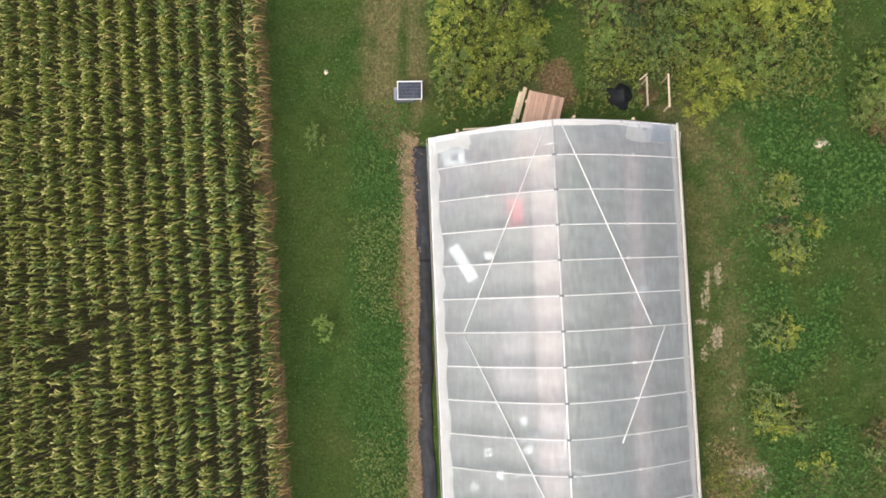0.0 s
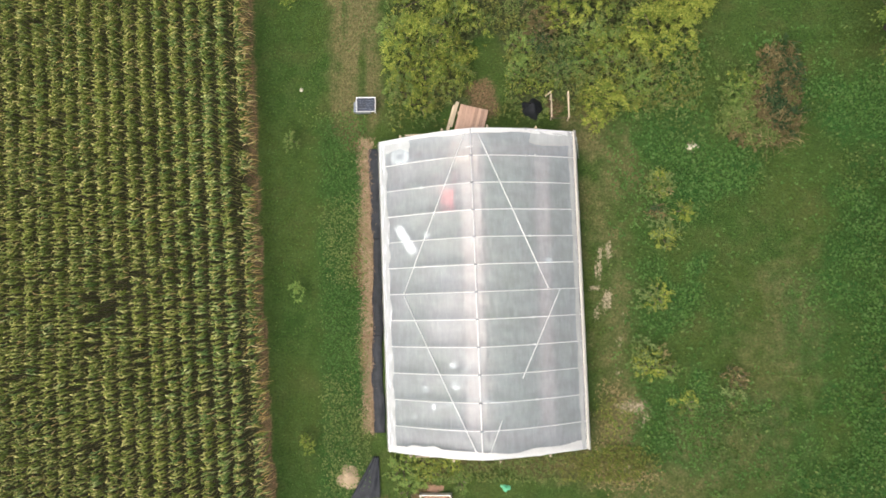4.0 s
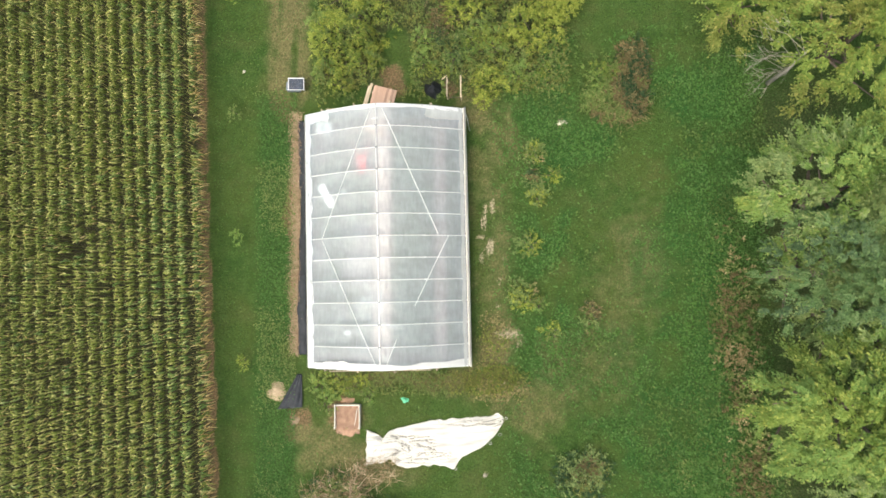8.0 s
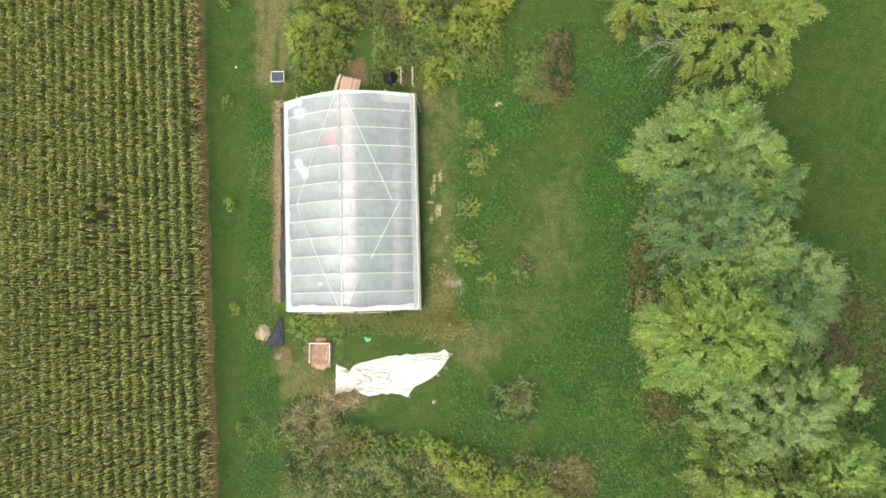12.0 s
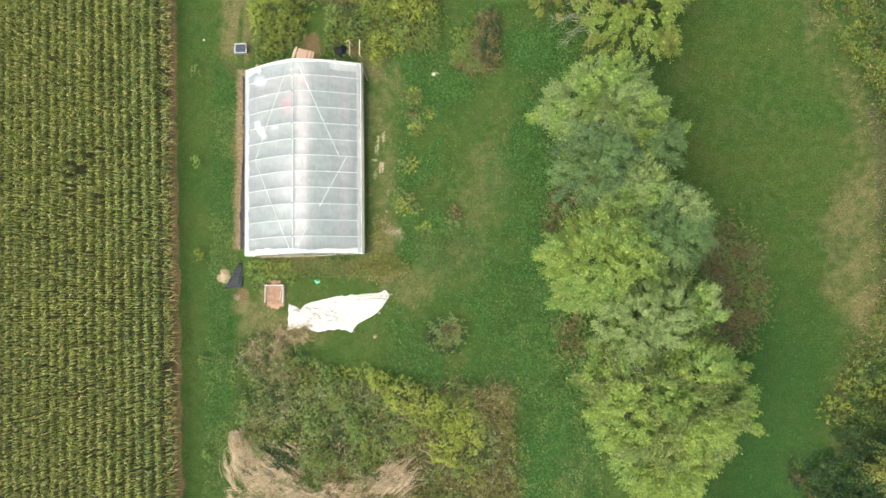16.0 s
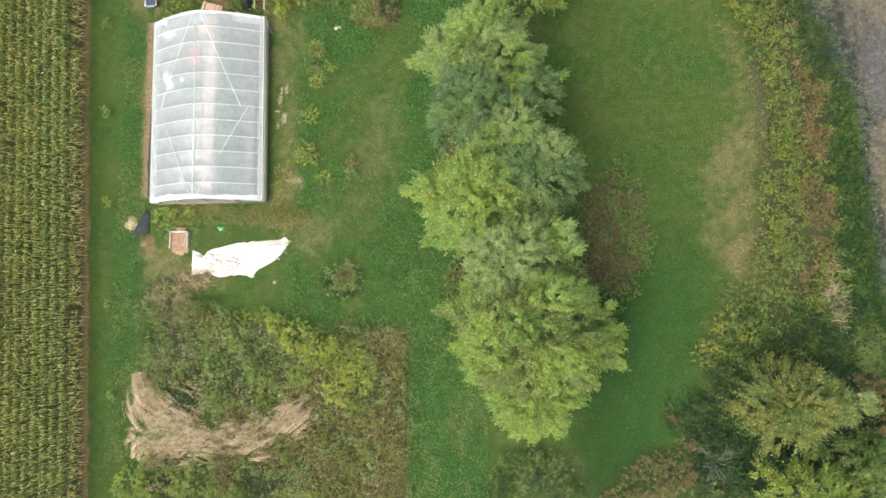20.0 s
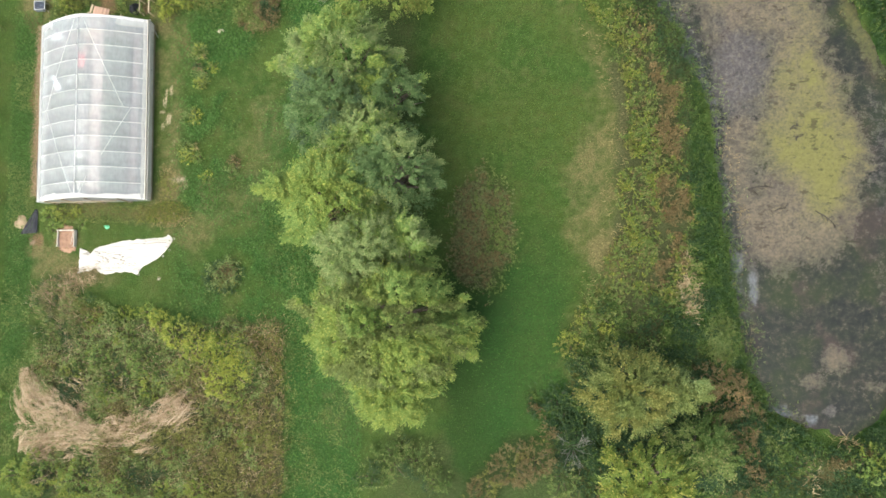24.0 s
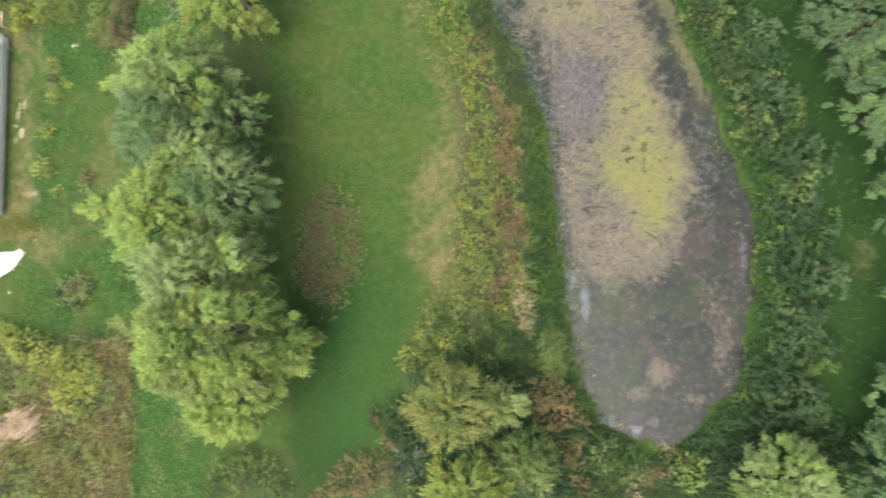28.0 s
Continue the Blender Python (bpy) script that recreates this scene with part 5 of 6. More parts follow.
# ---- undergrowth ----
belt_w = lambda y: np.interp(y, [-18, -13, -10, -6, -2, 2, 6, 10.5, 15, 26], [41.5, 41.4, 41.6, 43.6, 45.3, 45.3, 45.6, 44.6, 42.4, 38.5])
inside = lambda x, y: between(x, -0.2, 9.3, 0.05) * between(y, -0.25, 14.5, 0.05)

x, y = scatter(1, 46000, 9.8, 25.5, -13, 19, lambda x, y: np.maximum(0.10 + 0.9 * step(cloudy(x, y, 0.35) + 0.35 * cloudy(x, y, 1.1), 0.52, 0.76), 0.8 * between(x, 20.8, 24.0, 0.8) * between(y, -12, 6, 2)) * step(x + 1.5 * (cloudy(x, y, 0.6) - 0.5), 9.8, 14.0)
               * (1 - 0.8 * blob(x, y, 18.3, 5.5, 2.4, 6.0)) * (1 - 0.7 * blob(x, y, 13.0, -2.4, 2.6, 2.6)))
weeds("clover", x, y, 0.13, [CLOVER, CLOVER, REED], "patchy clover and broadleaf weeds in grass", 2, leaf=0.115, per=2, upright=0.1, slim=0.8)
x, y = scatter(3, 26000, -3.6, -0.9, -20, 16, lambda x, y: 0.7 * step(x, -3.6, -2.6))
weeds("clover", x, y, 0.10, [CLOVER, WEED], "short clover in the mown strip", 4, leaf=0.07, per=2, upright=0.1, slim=0.8)
x, y = scatter(5, 22000, 20.3, 26.2, -27, -5, lambda x, y: 0.35 + 0.5 * step(cloudy(x, y, 0.8), 0.4, 0.6))
weeds("clover", x, y, 0.10, [CLOVER, WEED, CLOVER], "thick clover along a green lane", 6, leaf=0.095, per=2, upright=0.1, slim=0.8)

lawn = lambda x, y: (1 - inside(x, y)) * (1 - 0.65 * between(x, 32.5, 41.5, 1.5) * (1 - step(y, -8, -2))) * step(x - corn_edge(y), 0.1, 0.4) * (1 - step(x, 41, 45)) * (0.45 + 0.55 * cloudy(x, y, 0.9)) * (1 - 0.85 * between(x, 0, 20, 0.5) * (1 - step(y, -10.5, -9.5)))
x, y = scatter(35, 125000, -6, 45, -26, 24, lawn)
weeds("grass", x, y, 0.07, [CLOVER, REED, REED, REED, WEED], "short mown grass tufts", 36, leaf=0.10, per=1, upright=0.35, slim=0.35,
      mix=np.clip(1.5 * (cloudy(x, y, 0.3) - 0.32) + 0.5 * (np.random.default_rng(9).random(len(x)) - 0.5) - 0.3 * step(x - corn_edge(y), 2.2, 1.2) - 0.25 * between(x, 32.5, 41, 1.5) * (1 - step(y, -6, 0)), 0, 1))

brush = lambda x, y: between(x, -0.2 + 0.9 * (cloudy(x, y, 0.5) - 0.5), 20.2 + 1.8 * (cloudy(x, y, 0.6) - 0.5), 0.7) * np.maximum(
    (1 - step(y - (-9.6 + 1.6 * (cloudy(x, y, 0.3) - 0.5) + 2.0 * step(x, 9, 4)), -0.5, 0.5)) * step(y, -26, -25), 0)
golden = lambda x, y: np.maximum.reduce([blob(x, y, 10.8, -9.6, 1.4, 1.2), blob(x, y, 13.8, -11.2, 3.2, 1.7), blob(x, y, 16.0, -14.0, 1.9, 2.2)])
x, y = scatter(7, 19000, -0.8, 21, -26, -6, lambda x, y: brush(x, y) * 0.75 * (1 - 0.8 * golden(x, y)))
weeds("undergrowth", x, y, 0.85, [DARK, REED, WEED, GREY_G, WEED, GOLDROD, BROWN, GOLDROD], "tangled green and brown wild undergrowth", 8, leaf=0.15, per=7, clump=0.6,
      mix=np.clip((cloudy(x, y, 0.55) - 0.30) * 1.6 + 0.27 * step(x + 3 * (cloudy(x, y, 0.35) - 0.5), 11, 19) * step(y, -11, -14) + 0.45 * blob(x, y, 19.2, -10.6, 1.5, 2.6) + 0.25 * blob(x, y, 9.5, -18.5, 5.0, 2.0) + 0.36 * step(x, 9, 13) * step(y, -14, -16), 0, 1))


def stalks(name, x, y, tall, long, mats, label, seed, wide=0.022, flat=0.35):
    """Thin dead stalks lying and leaning every way."""
    rng = np.random.default_rng(seed)
    n = len(x)
    a = rng.uniform(0, 2 * math.pi, n) + 1.2 * lumps(x, y, 0.8)
    out = unit(np.stack([np.cos(a), np.sin(a), rng.normal(flat, 0.4, n)], 1))
    k = np.array([0, 0.4, 0.75, 1.0])
    foot = np.stack([x, y, height(x, y) + rng.uniform(0.0, tall, n) * (0.4 + cloudy(x, y, 0.7))], 1)
    line = foot[:, None] + out[:, None] * (long * rng.uniform(0.5, 1.2, n)[:, None] * k)[..., None]
    line[:, :, 2] += -0.25 * long * k ** 2 + rng.normal(0, 0.015, (n, 4))
    line[:, :, 2] = np.maximum(line[:, :, 2], height(x, y)[:, None] + 0.02)
    side = unit(np.cross(out, np.array([0, 0, 1.0]) + rng.normal(0, 0.4, (n, 3))))
    slots = rng.integers(0, len(mats), n)
    return tagged(link(name, strip_mesh(name, line, side, np.array([1.0, 1.1, 0.8, 0.3]) * wide, slots), mats), label, "dead stems", kind="stuff")


x, y = scatter(9, 13000, -0.8, 5.4, -12.8, -4.4, lambda x, y: (0.10 + 0.90 * step(cloudy(x, y, 1.5), 0.42, 0.58)) * np.maximum(blob(x, y, 1.7, -7.7, 2.2, 1.7), np.maximum(blob(x, y, 2.9, -10.4, 1.1, 1.6), 0.5 * blob(x, y, 3.4, -6.0, 1.6, 0.9))))
stalks("dry_brush", x, y, 0.7, 0.8, [STRAW, RUSSET, MULCH, BROWN, MULCH], "dead tan and pinkish brush", 10, wide=0.017)
x, y = scatter(91, 2200, -0.8, 5.4, -12.8, -5.4, lambda x, y: np.maximum(blob(x, y, 1.7, -7.7, 2.2, 1.7), blob(x, y, 2.9, -10.4, 1.1, 1.6)))
weeds("weed_clump", x, y, 0.8, [DARK, WEED, REED], "green weeds among dead brush", 92, leaf=0.14, per=6)
x, y = scatter(93, 1600, 15.5, 19.6, 12.6, 18.6, lambda x, y: np.maximum(blob(x, y, 18.0, 14.4, 1.2, 1.4), 0.7 * blob(x, y, 18.5, 17.0, 0.7, 1.4)))
stalks("dry_brush", x, y, 0.6, 0.5, [BROWN, BROWN, DRYWEED], "dead brown stems in a bramble patch", 94)
x, y = scatter(95, 9000, 14.5, 20.8, -22, -8.6, lambda x, y: np.maximum(0.10 * step(x, 12, 18) * (1 - step(x + 1.6 * (cloudy(x, y, 0.5) - 0.5), 19.6, 21)), blob(x, y, 19.2, -10.4, 1.1, 1.8)))
stalks("dry_brush", x, y, 0.6, 0.5, [BROWN, DRYWEED, BROWN], "brown dead stems at the edge of the undergrowth", 96)
x, y = scatter(81, 13000, 0, 20.3, -22, -9.6, lambda x, y: (1 - 0.8 * golden(x, y)) * 0.25 + 0.75 * step(cloudy(x, y, 0.6), 0.45, 0.65))
stalks("dry_brush", x, y, 0.7, 0.5, [DRYWEED, DRYWEED, STRAW, BROWN], "scattered dead stems in the undergrowth", 82, wide=0.02)
x, y = scatter(97, 7000, 41, 51, -12, 20, lambda x, y: 0.8 * between(x - belt_w(y), -1.2, 0.9, 0.4) * step(cloudy(x, y, 0.5), 0.35, 0.55) + 0.6 * blob(x, y, 48.6, 2.5, 1.0, 5.0))
stalks("dry_brush", x, y, 0.35, 0.4, [DRYWEED, BROWN], "dry stems along the weedy belt", 98)
x, y = scatter(11, 3600, 15.0, 19.5, 12.6, 19, lambda x, y: np.maximum(blob(x, y, 17.2, 15.2, 1.7, 1.8), blob(x, y, 18.4, 17.0, 0.9, 1.5)))
weeds("bramble", x, y, 0.38, [REED, WEED, BROWN, DARK, BROWN], "bramble patch of green and dead stems", 12, leaf=0.16, per=8, clump=0.5,
      mix=np.clip(0.15 + 0.16 * (x - 16.0) + 0.8 * (cloudy(x, y, 1.1) - 0.4), 0, 1))
x, y = scatter(13, 4200, 11.2, 17, 0.8, 13.4, lambda x, y: np.maximum.reduce([blob(x, y, 12.8, 11.9, 0.8, 0.8), blob(x, y, 12.9, 9.9, 0.9, 0.9), 0.8 * blob(x, y, 12.2, 6.8, 0.8, 0.7),
               0.8 * blob(x, y, 11.9, 4.1, 1.0, 0.9), 0.8 * blob(x, y, 15.7, 2.6, 0.6, 1.0)]))
weeds("weed_clump", x, y, 0.55, [GREY_G, WEED, DRYWEED, GREY_G], "greyish-green weed clumps in rough grass", 14, leaf=0.11, per=7)
x, y = scatter(15, 2400, 13.4, 17.4, -8, -3.6, lambda x, y: 0.8 * blob(x, y, 15.3, -5.9, 1.5, 1.3))
weeds("weed_clump", x, y, 0.45, [WEED, DARK, GREY_G, BROWN], "greyish weed clump in rough grass", 16, leaf=0.15, per=6)
x, y = scatter(17, 7000, 32, 38.5, -8, 3.5, lambda x, y: blob(x, y, 35.2, -2.4, 2.4, 4.5, 0.55, 0.35))
weeds("bramble", x, y, 0.30, [BRAMBLE, BROWN, BRAMBLE, WEED, REED, WEED], "low brown bramble bed in mown grass", 18, leaf=0.12, per=7,
      mix=np.clip(0.32 + 0.9 * (cloudy(x, y, 1.4) - 0.5) + 0.7 * step(x, 35.2, 36.6) * step(cloudy(x, y, 0.8), 0.3, 0.5), 0, 1))
x, y = scatter(19, 1600, 1.5, 11.5, -1.6, 0.0, lambda x, y: 0.8 * (1 - inside(x, y)))
weeds("weed_clump", x, y, 0.35, [BUSH, GOLDROD, WEED], "yellow and green weeds along the end wall", 20, leaf=0.09, per=6)
x, y = scatter(51, 5200, 8.4, 12.8, -2.4, 3.2, lambda x, y: 0.85 * (1 - inside(x, y)) * np.maximum(blob(x, y, 10.6, -0.9, 1.7, 1.2), 0.5 * blob(x, y, 10.4, 1.6, 0.9, 1.6)))
weeds("weed_clump", x, y, 0.22, [DRYWEED, GOLDROD, BUSH, DRYWEED], "dry golden brown weeds by the greenhouse corner", 52, leaf=0.09, per=4)
x, y = scatter(21, 9000, 0.2, 14.8, 14.7, 24, lambda x, y: (0.45 + 0.4 * cloudy(x, y, 0.8)) * step(np.hypot((x - 5.0) * 1.0, (y - 17.8) * 0.45), 0.7, 1.2) * step(y, 14.9, 15.6)
               * (1 - blob(x, y, 8.3, 15.6, 0.6, 0.9)) * (1 - blob(x, y, 7.05, 15.8, 0.6, 0.55, 0.2, 0.1)) * (1 - blob(x, y, 4.1, 15.6, 1.3, 1.0, 0.2, 0.1)))
weeds("undergrowth", x, y, 0.6, [BUSH, WEED, GOLDROD, WEED], "mixed scrub and weeds behind the greenhouse", 22, leaf=0.13, per=6)
x, y = scatter(23, 5200, 20.8, 25.2, -12, 11, lambda x, y: blob(x, y, 23.6, 2.0, 1.3, 5.4) * 0.75 + 0.7 * blob(x, y, 24.4, -5.4, 1.4, 2.6))
weeds("undergrowth", x, y, 0.5, [DRYWEED, WEED, BROWN, WEED], "brown and green weeds under the tree row", 24, leaf=0.15, per=7)

# the weedy belt, the grass bank and the far bank of the pond
belt_rel = lambda x, y: (x + 1.6 * (cloudy(x, y, 0.45) - 0.5) - belt_w(y)) / (pond_west(y) - 1.6 - belt_w(y))
x, y = scatter(25, 46000, 38, 56, -21, 30, lambda x, y: between(belt_rel(x, y), 0.02, 0.98, 0.05) * step(y, -21, -19) * (0.12 + 0.88 * step(cloudy(x, y, 1.3), 0.36, 0.54)))
rel = belt_rel(x, y) + 0.5 * (cloudy(x, y, 0.9) - 0.5)
south = 1 - step(y, -9, -5)
tone = np.interp(rel, [0.0, 0.16, 0.42, 0.58, 0.80, 1.0], [0.42, 0.72, 0.78, 0.50, 0.30, 0.05])
rusty = between(rel, 0.52, 0.86, 0.08) * step(cloudy(x + 9, y, 0.55), 0.48, 0.60) * (1 - south)
tone = np.where(south > 0.5, np.interp(rel, [0, 0.4, 0.6, 1.0], [0.20, 0.26, 0.08, 0.02]) * step(y, -13, -10.5) + 0.35 * (cloudy(x, y, 0.8) - 0.5), tone)
weeds("weed_belt", x, y, 0.85, [DARK, REED, WEED, REED, GOLDROD, BUSH, WEED, BROWN, RUSSET, BROWN], "goldenrod, green and rusty weeds along the pond", 26, leaf=0.18, per=6, clump=0.75,
      mix=np.clip(0.85 * tone * (1 - rusty) + 0.92 * rusty + 0.25 * (cloudy(x, y, 1.5) - 0.5), 0, 1))
x, y = scatter(27, 16000, 47.5, 54.5, -13, 1, lambda x, y: np.maximum(blob(x, y, 49.9, -7.3, 0.8, 1.6), 0.25 * blob(x, y, 49.8, -4.6, 0.5, 1.2)))
stalks("dead_reeds", x, y, 0.5, 0.8, [STRAW, STRAW, DRYWEED], "pale dead reeds on the pond bank", 28, wide=0.03)
x, y = scatter(41, 4200, 50, 54.5, -13.6, -7, lambda x, y: blob(x, y, 52.2, -10.2, 1.0, 2.6))
weeds("bank_grass", x, y, 0.40, [GREY_G, WEED, GREY_G], "pale greyish green grass at the water's edge", 42, leaf=0.26, per=5, upright=0.8, slim=0.14)
x, y = scatter(43, 3600, 47.6, 51.2, -14, -7.6, lambda x, y: blob(x, y, 49.4, -10.6, 1.2, 2.4))
weeds("weed_belt", x, y, 0.5, [DARK, REED], "low dark green weeds on the bank", 44, leaf=0.16, per=6)
x, y = scatter(29, 26000, 44, 57, -16, 32, lambda x, y: between(pond_west(y) - x, -0.25, 1.9, 0.35) * 0.85 * (1 - 0.9 * blob(x, y, 50.0, -7.0, 0.9, 1.8)))
weeds("bank_grass", x, y, 0.55, [REED, DARK, REED, DARK], "lush green grass on the pond bank", 30, leaf=0.34, per=5, upright=0.9, slim=0.10)
x, y = scatter(45, 2600, 59, 70, 3, 24, lambda x, y: between(x - pond_east(y), 1.2, 2.8, 0.5) * step(y, 5, 9))
weeds("weed_belt", x, y, 0.9, [DRYWEED, BROWN, DRYWEED, GOLDROD], "golden brown dry weeds on the far bank", 46, leaf=0.16, per=7)
x, y = scatter(47, 17000, 44, 68, -16, 30, lambda x, y: np.maximum(between(pond_west(y) - x, -1.5, 0.1, 0.5), 0.15 * between(x - pond_east(y), -1.2, 0.2, 0.5)) * step(cloudy(x, y, 0.6), 0.35, 0.6) * 0.9)
weeds("bank_grass", x, y, 0.5, [WILLOW, GREY_G, DRYWEED], "pale grass standing in the shallow water", 48, leaf=0.24, per=4, upright=1.0, slim=0.12)
x, y = scatter(31, 30000, 56, 78, -22, 32, lambda x, y: (0.85 * between(x - pond_east(y), 0.1, 5.2 + 1.4 * (cloudy(x, y, 0.4) - 0.5), 0.5) + 0.10 * between(x - pond_east(y), 5.2, 9.0, 0.6)) * (0.3 + 0.7 * step(cloudy(x, y, 1.2), 0.34, 0.54)))
rel = (x - pond_east(y)) / 5.2 + 0.5 * (cloudy(x, y, 0.8) - 0.5)
weeds("weed_belt", x, y, 0.85, [DARK, DARK, DARK, REED, DARK, WEED], "rank green and olive weeds on the far bank", 32, leaf=0.18, per=7, clump=0.5,
      mix=np.clip(np.interp(rel, [0, 0.25, 0.45, 0.75, 1.0], [0.42, 0.50, 0.22, 0.08, 0.05]) + 0.3 * step(y, 2, 9) * between(rel, 0.2, 0.6, 0.1), 0, 1))
x, y = scatter(33, 17000, 38.5, 72, -23, -12, lambda x, y: step(-in_pond(x, y), 0.2, 0.7) * (1 - step(y, -15 - 1.5 * step(x, 53, 55), -13)) * step(x - 0.6 * (-16 - y) - 39, -0.4, 0.4) * (0.35 + 0.65 * step(cloudy(x, y, 0.9), 0.36, 0.56)))
weeds("undergrowth", x, y, 0.8, [DARK, DARK, DARK, REED, DARK, BROWN], "dark green thicket at the pond's end", 34, leaf=0.18, per=7, clump=0.5, mix=np.clip(1.9 * (cloudy(x, y, 0.5) - 0.28), 0, 1))
rng = np.random.default_rng(77)
for k in range(27):
    by = -14.0 + 1.45 * k + rng.normal(0, 0.35)
    bx = float(pond_east(by)) + 3.3 + 0.8 * math.sin(k * 2.1) + (0.9 if k % 2 else -0.8)
    bush(bx, by, 2.1 + 0.8 * rng.random(), 1.7 + 0.4 * rng.random(), [[DARK, DARK, REED], [DARK, SPRUCE, DARK], [DARK, DARK, WEED]][k % 3], "dark green shrub in a thicket by the pond", 400 + k, leaf=0.17, fine=0.72, group="shrubs on the far bank")

x, y = scatter(49, 1300, 55, 63, -22, -15.5, lambda x, y: np.maximum(blob(x, y, 58.0, -19.4, 0.6, 1.6), blob(x, y, 60.3, -17.1, 1.0, 0.6)))
stalks("dead_reeds", x, y, 0.6, 0.7, [DRYWEED, STRAW], "tan dead stems at the pond's end", 50)


# ---- flattened hay ----
def hay():
    """Tall dead grass blown flat in one long curved swathe, combed the way it fell."""
    rng = np.random.default_rng(61)
    tufts_n, each = 400, 13
    n = tufts_n * each
    s = rng.random(tufts_n)
    knots = [0, 0.25, 0.5, 0.75, 1.0]
    cx = np.interp(s, knots, [-0.5, 1.0, 4.2, 8.6, 12.4])
    cy = np.interp(s, knots, [-13.6, -16.4, -18.0, -17.7, -15.6])
    wide = np.interp(s, [0, 0.2, 0.35, 0.6, 0.85, 1.0], [0.35, 1.2, 1.5, 0.8, 1.1, 0.7])
    off = rng.normal(0, 0.8, tufts_n) * wide
    turn = np.interp(s, knots, [-1.2, -0.75, -0.35, 0.30, 0.85]) + rng.normal(0, 0.34, tufts_n)
    fan = rng.random(tufts_n) < 0.22
    q = rng.random(tufts_n)
    cx, cy = np.where(fan, -0.6 + 5.0 * q, cx), np.where(fan, -18.9 + 1.6 * q, cy)
    turn = np.where(fan, 0.45 + rng.normal(0, 0.3, tufts_n), turn)
    cx, cy, off, turn = (np.repeat(a, each) for a in (cx, cy, off, turn))
    turn = turn + rng.normal(0, 0.16, n)
    off = off + rng.normal(0, 0.10, n)
    out = np.stack([np.cos(turn), np.sin(turn), np.zeros(n)], 1)
    bow = np.stack([-out[:, 1], out[:, 0], np.zeros(n)], 1)
    x, y = cx - np.sin(turn) * off, cy + np.cos(turn) * off
    foot = np.stack([x, y, np.repeat(rng.uniform(0.05, 0.65, tufts_n), each) + rng.uniform(0, 0.12, n)], 1) - out * 0.7
    k = np.array([0, 0.35, 0.7, 1.0])
    L = rng.uniform(0.7, 2.1, n)
    line = foot[:, None] + out[:, None] * (L[:, None] * k)[..., None]
    line += bow[:, None] * (L[:, None] * np.repeat(rng.normal(0, 0.20, tufts_n), each)[:, None] * k ** 2)[..., None]
    line[:, :, 2] += 0.32 * np.sin(np.pi * k)[None] * rng.uniform(0.2, 1.0, (n, 1)) + rng.normal(0, 0.02, (n, 4))
    line[:, :, 2] = np.maximum(line[:, :, 2], 0.02)
    side = unit(bow + np.array([0, 0, 1.0]) * rng.normal(0, 0.5, (n, 1)))
    mesh = strip_mesh("flattened_hay", line, side, np.array([0.016, 0.022, 0.016, 0.004]))
    tagged(link("flattened_hay", mesh, [STRAW]), "swept tan flattened tall grass", "hay", kind="stuff")


hay()


def straw_strip():
    rng = np.random.default_rng(62)
    n = 7000
    y = rng.uniform(0.6, 14.6, n)
    x = -0.95 + rng.normal(0, 0.17, n) + 0.12 * (cloudy(y, y, 0.4) - 0.5)
    foot = np.stack([x, y, rng.uniform(0.01, 0.09, n)], 1)
    a = rng.uniform(0, 2 * math.pi, n)
    way = np.stack([np.cos(a), np.sin(a), rng.normal(0.05, 0.12, n)], 1)
    side = unit(np.cross(way, np.array([0, 0, 1.0]) + rng.normal(0, 0.3, (n, 3))))
    tagged(link("straw_mulch", leaf_mesh("straw_mulch", foot, way, side, rng.uniform(0.12, 0.3, n), 0.022), [MULCH]),
           "loose straw mulch along the greenhouse side", "straw", kind="stuff")


straw_strip()


# ---- loose things ----
def black_fabric():
    def place(u, v):
        y = 0.6 + 13.5 * v
        w = 0.34 + 0.16 * lumps(v * 9, 1.0, 1.0) + 0.20 * max(0.0, (v - 0.72) / 0.28)
        cx = -0.44 - 0.10 * math.sin(v * 7) * (1 - v) - 0.08 * v + 0.09 * noise.noise(Vector((y * 0.8, 2.0, 0)))
        z = 0.05 + 0.10 * math.sin(math.pi * u) * (1 - 0.5 * v) + 0.05 * noise.noise(Vector((u * 3, y * 1.7, 0)))
        return (cx + (u - 0.5) * w * 1.25, y, max(z, 0.03))
    roll = thing("ground_fabric", pose(0, 0, 0), "long crumpled black ground fabric beside the greenhouse", "fabric")
    for k, (v0, v1) in enumerate(((0.0, 0.345), (0.335, 0.68), (0.67, 1.0))):
        def length(u, v, v0=v0, v1=v1, lift=0.006 * (k % 2)):
            x, y, z = place(u, v0 + (v1 - v0) * v)
            return (x, y, z + lift)
        piece = part("fabric_length", sheet(10, 38, length), BLACK, roll, smooth=True)
        piece.modifiers.new("thickness", "SOLIDIFY").thickness = 0.012

    def tail(u, v):
        w = 0.25 + 0.95 * v
        x = -0.62 - 0.30 * v + (u - 0.62) * w
        z = 0.05 + 0.09 * abs(math.sin(u * 9 + v * 2)) * (0.5 + 0.5 * v) + 0.05 * noise.noise(Vector((u * 4, v * 4, 5)))
        return (x - 0.25 * v * (1 - u), -0.5 - 2.0 * v + 0.12 * u * v, max(z, 0.03))
    ob = part("black_sheet", sheet(22, 22, tail), BLACK, None, smooth=True)
    tagged(ob, "pleated black plastic sheet fanned out on grass", "plastic sheet")
    ob.modifiers.new("thickness", "SOLIDIFY").thickness = 0.01


black_fabric()


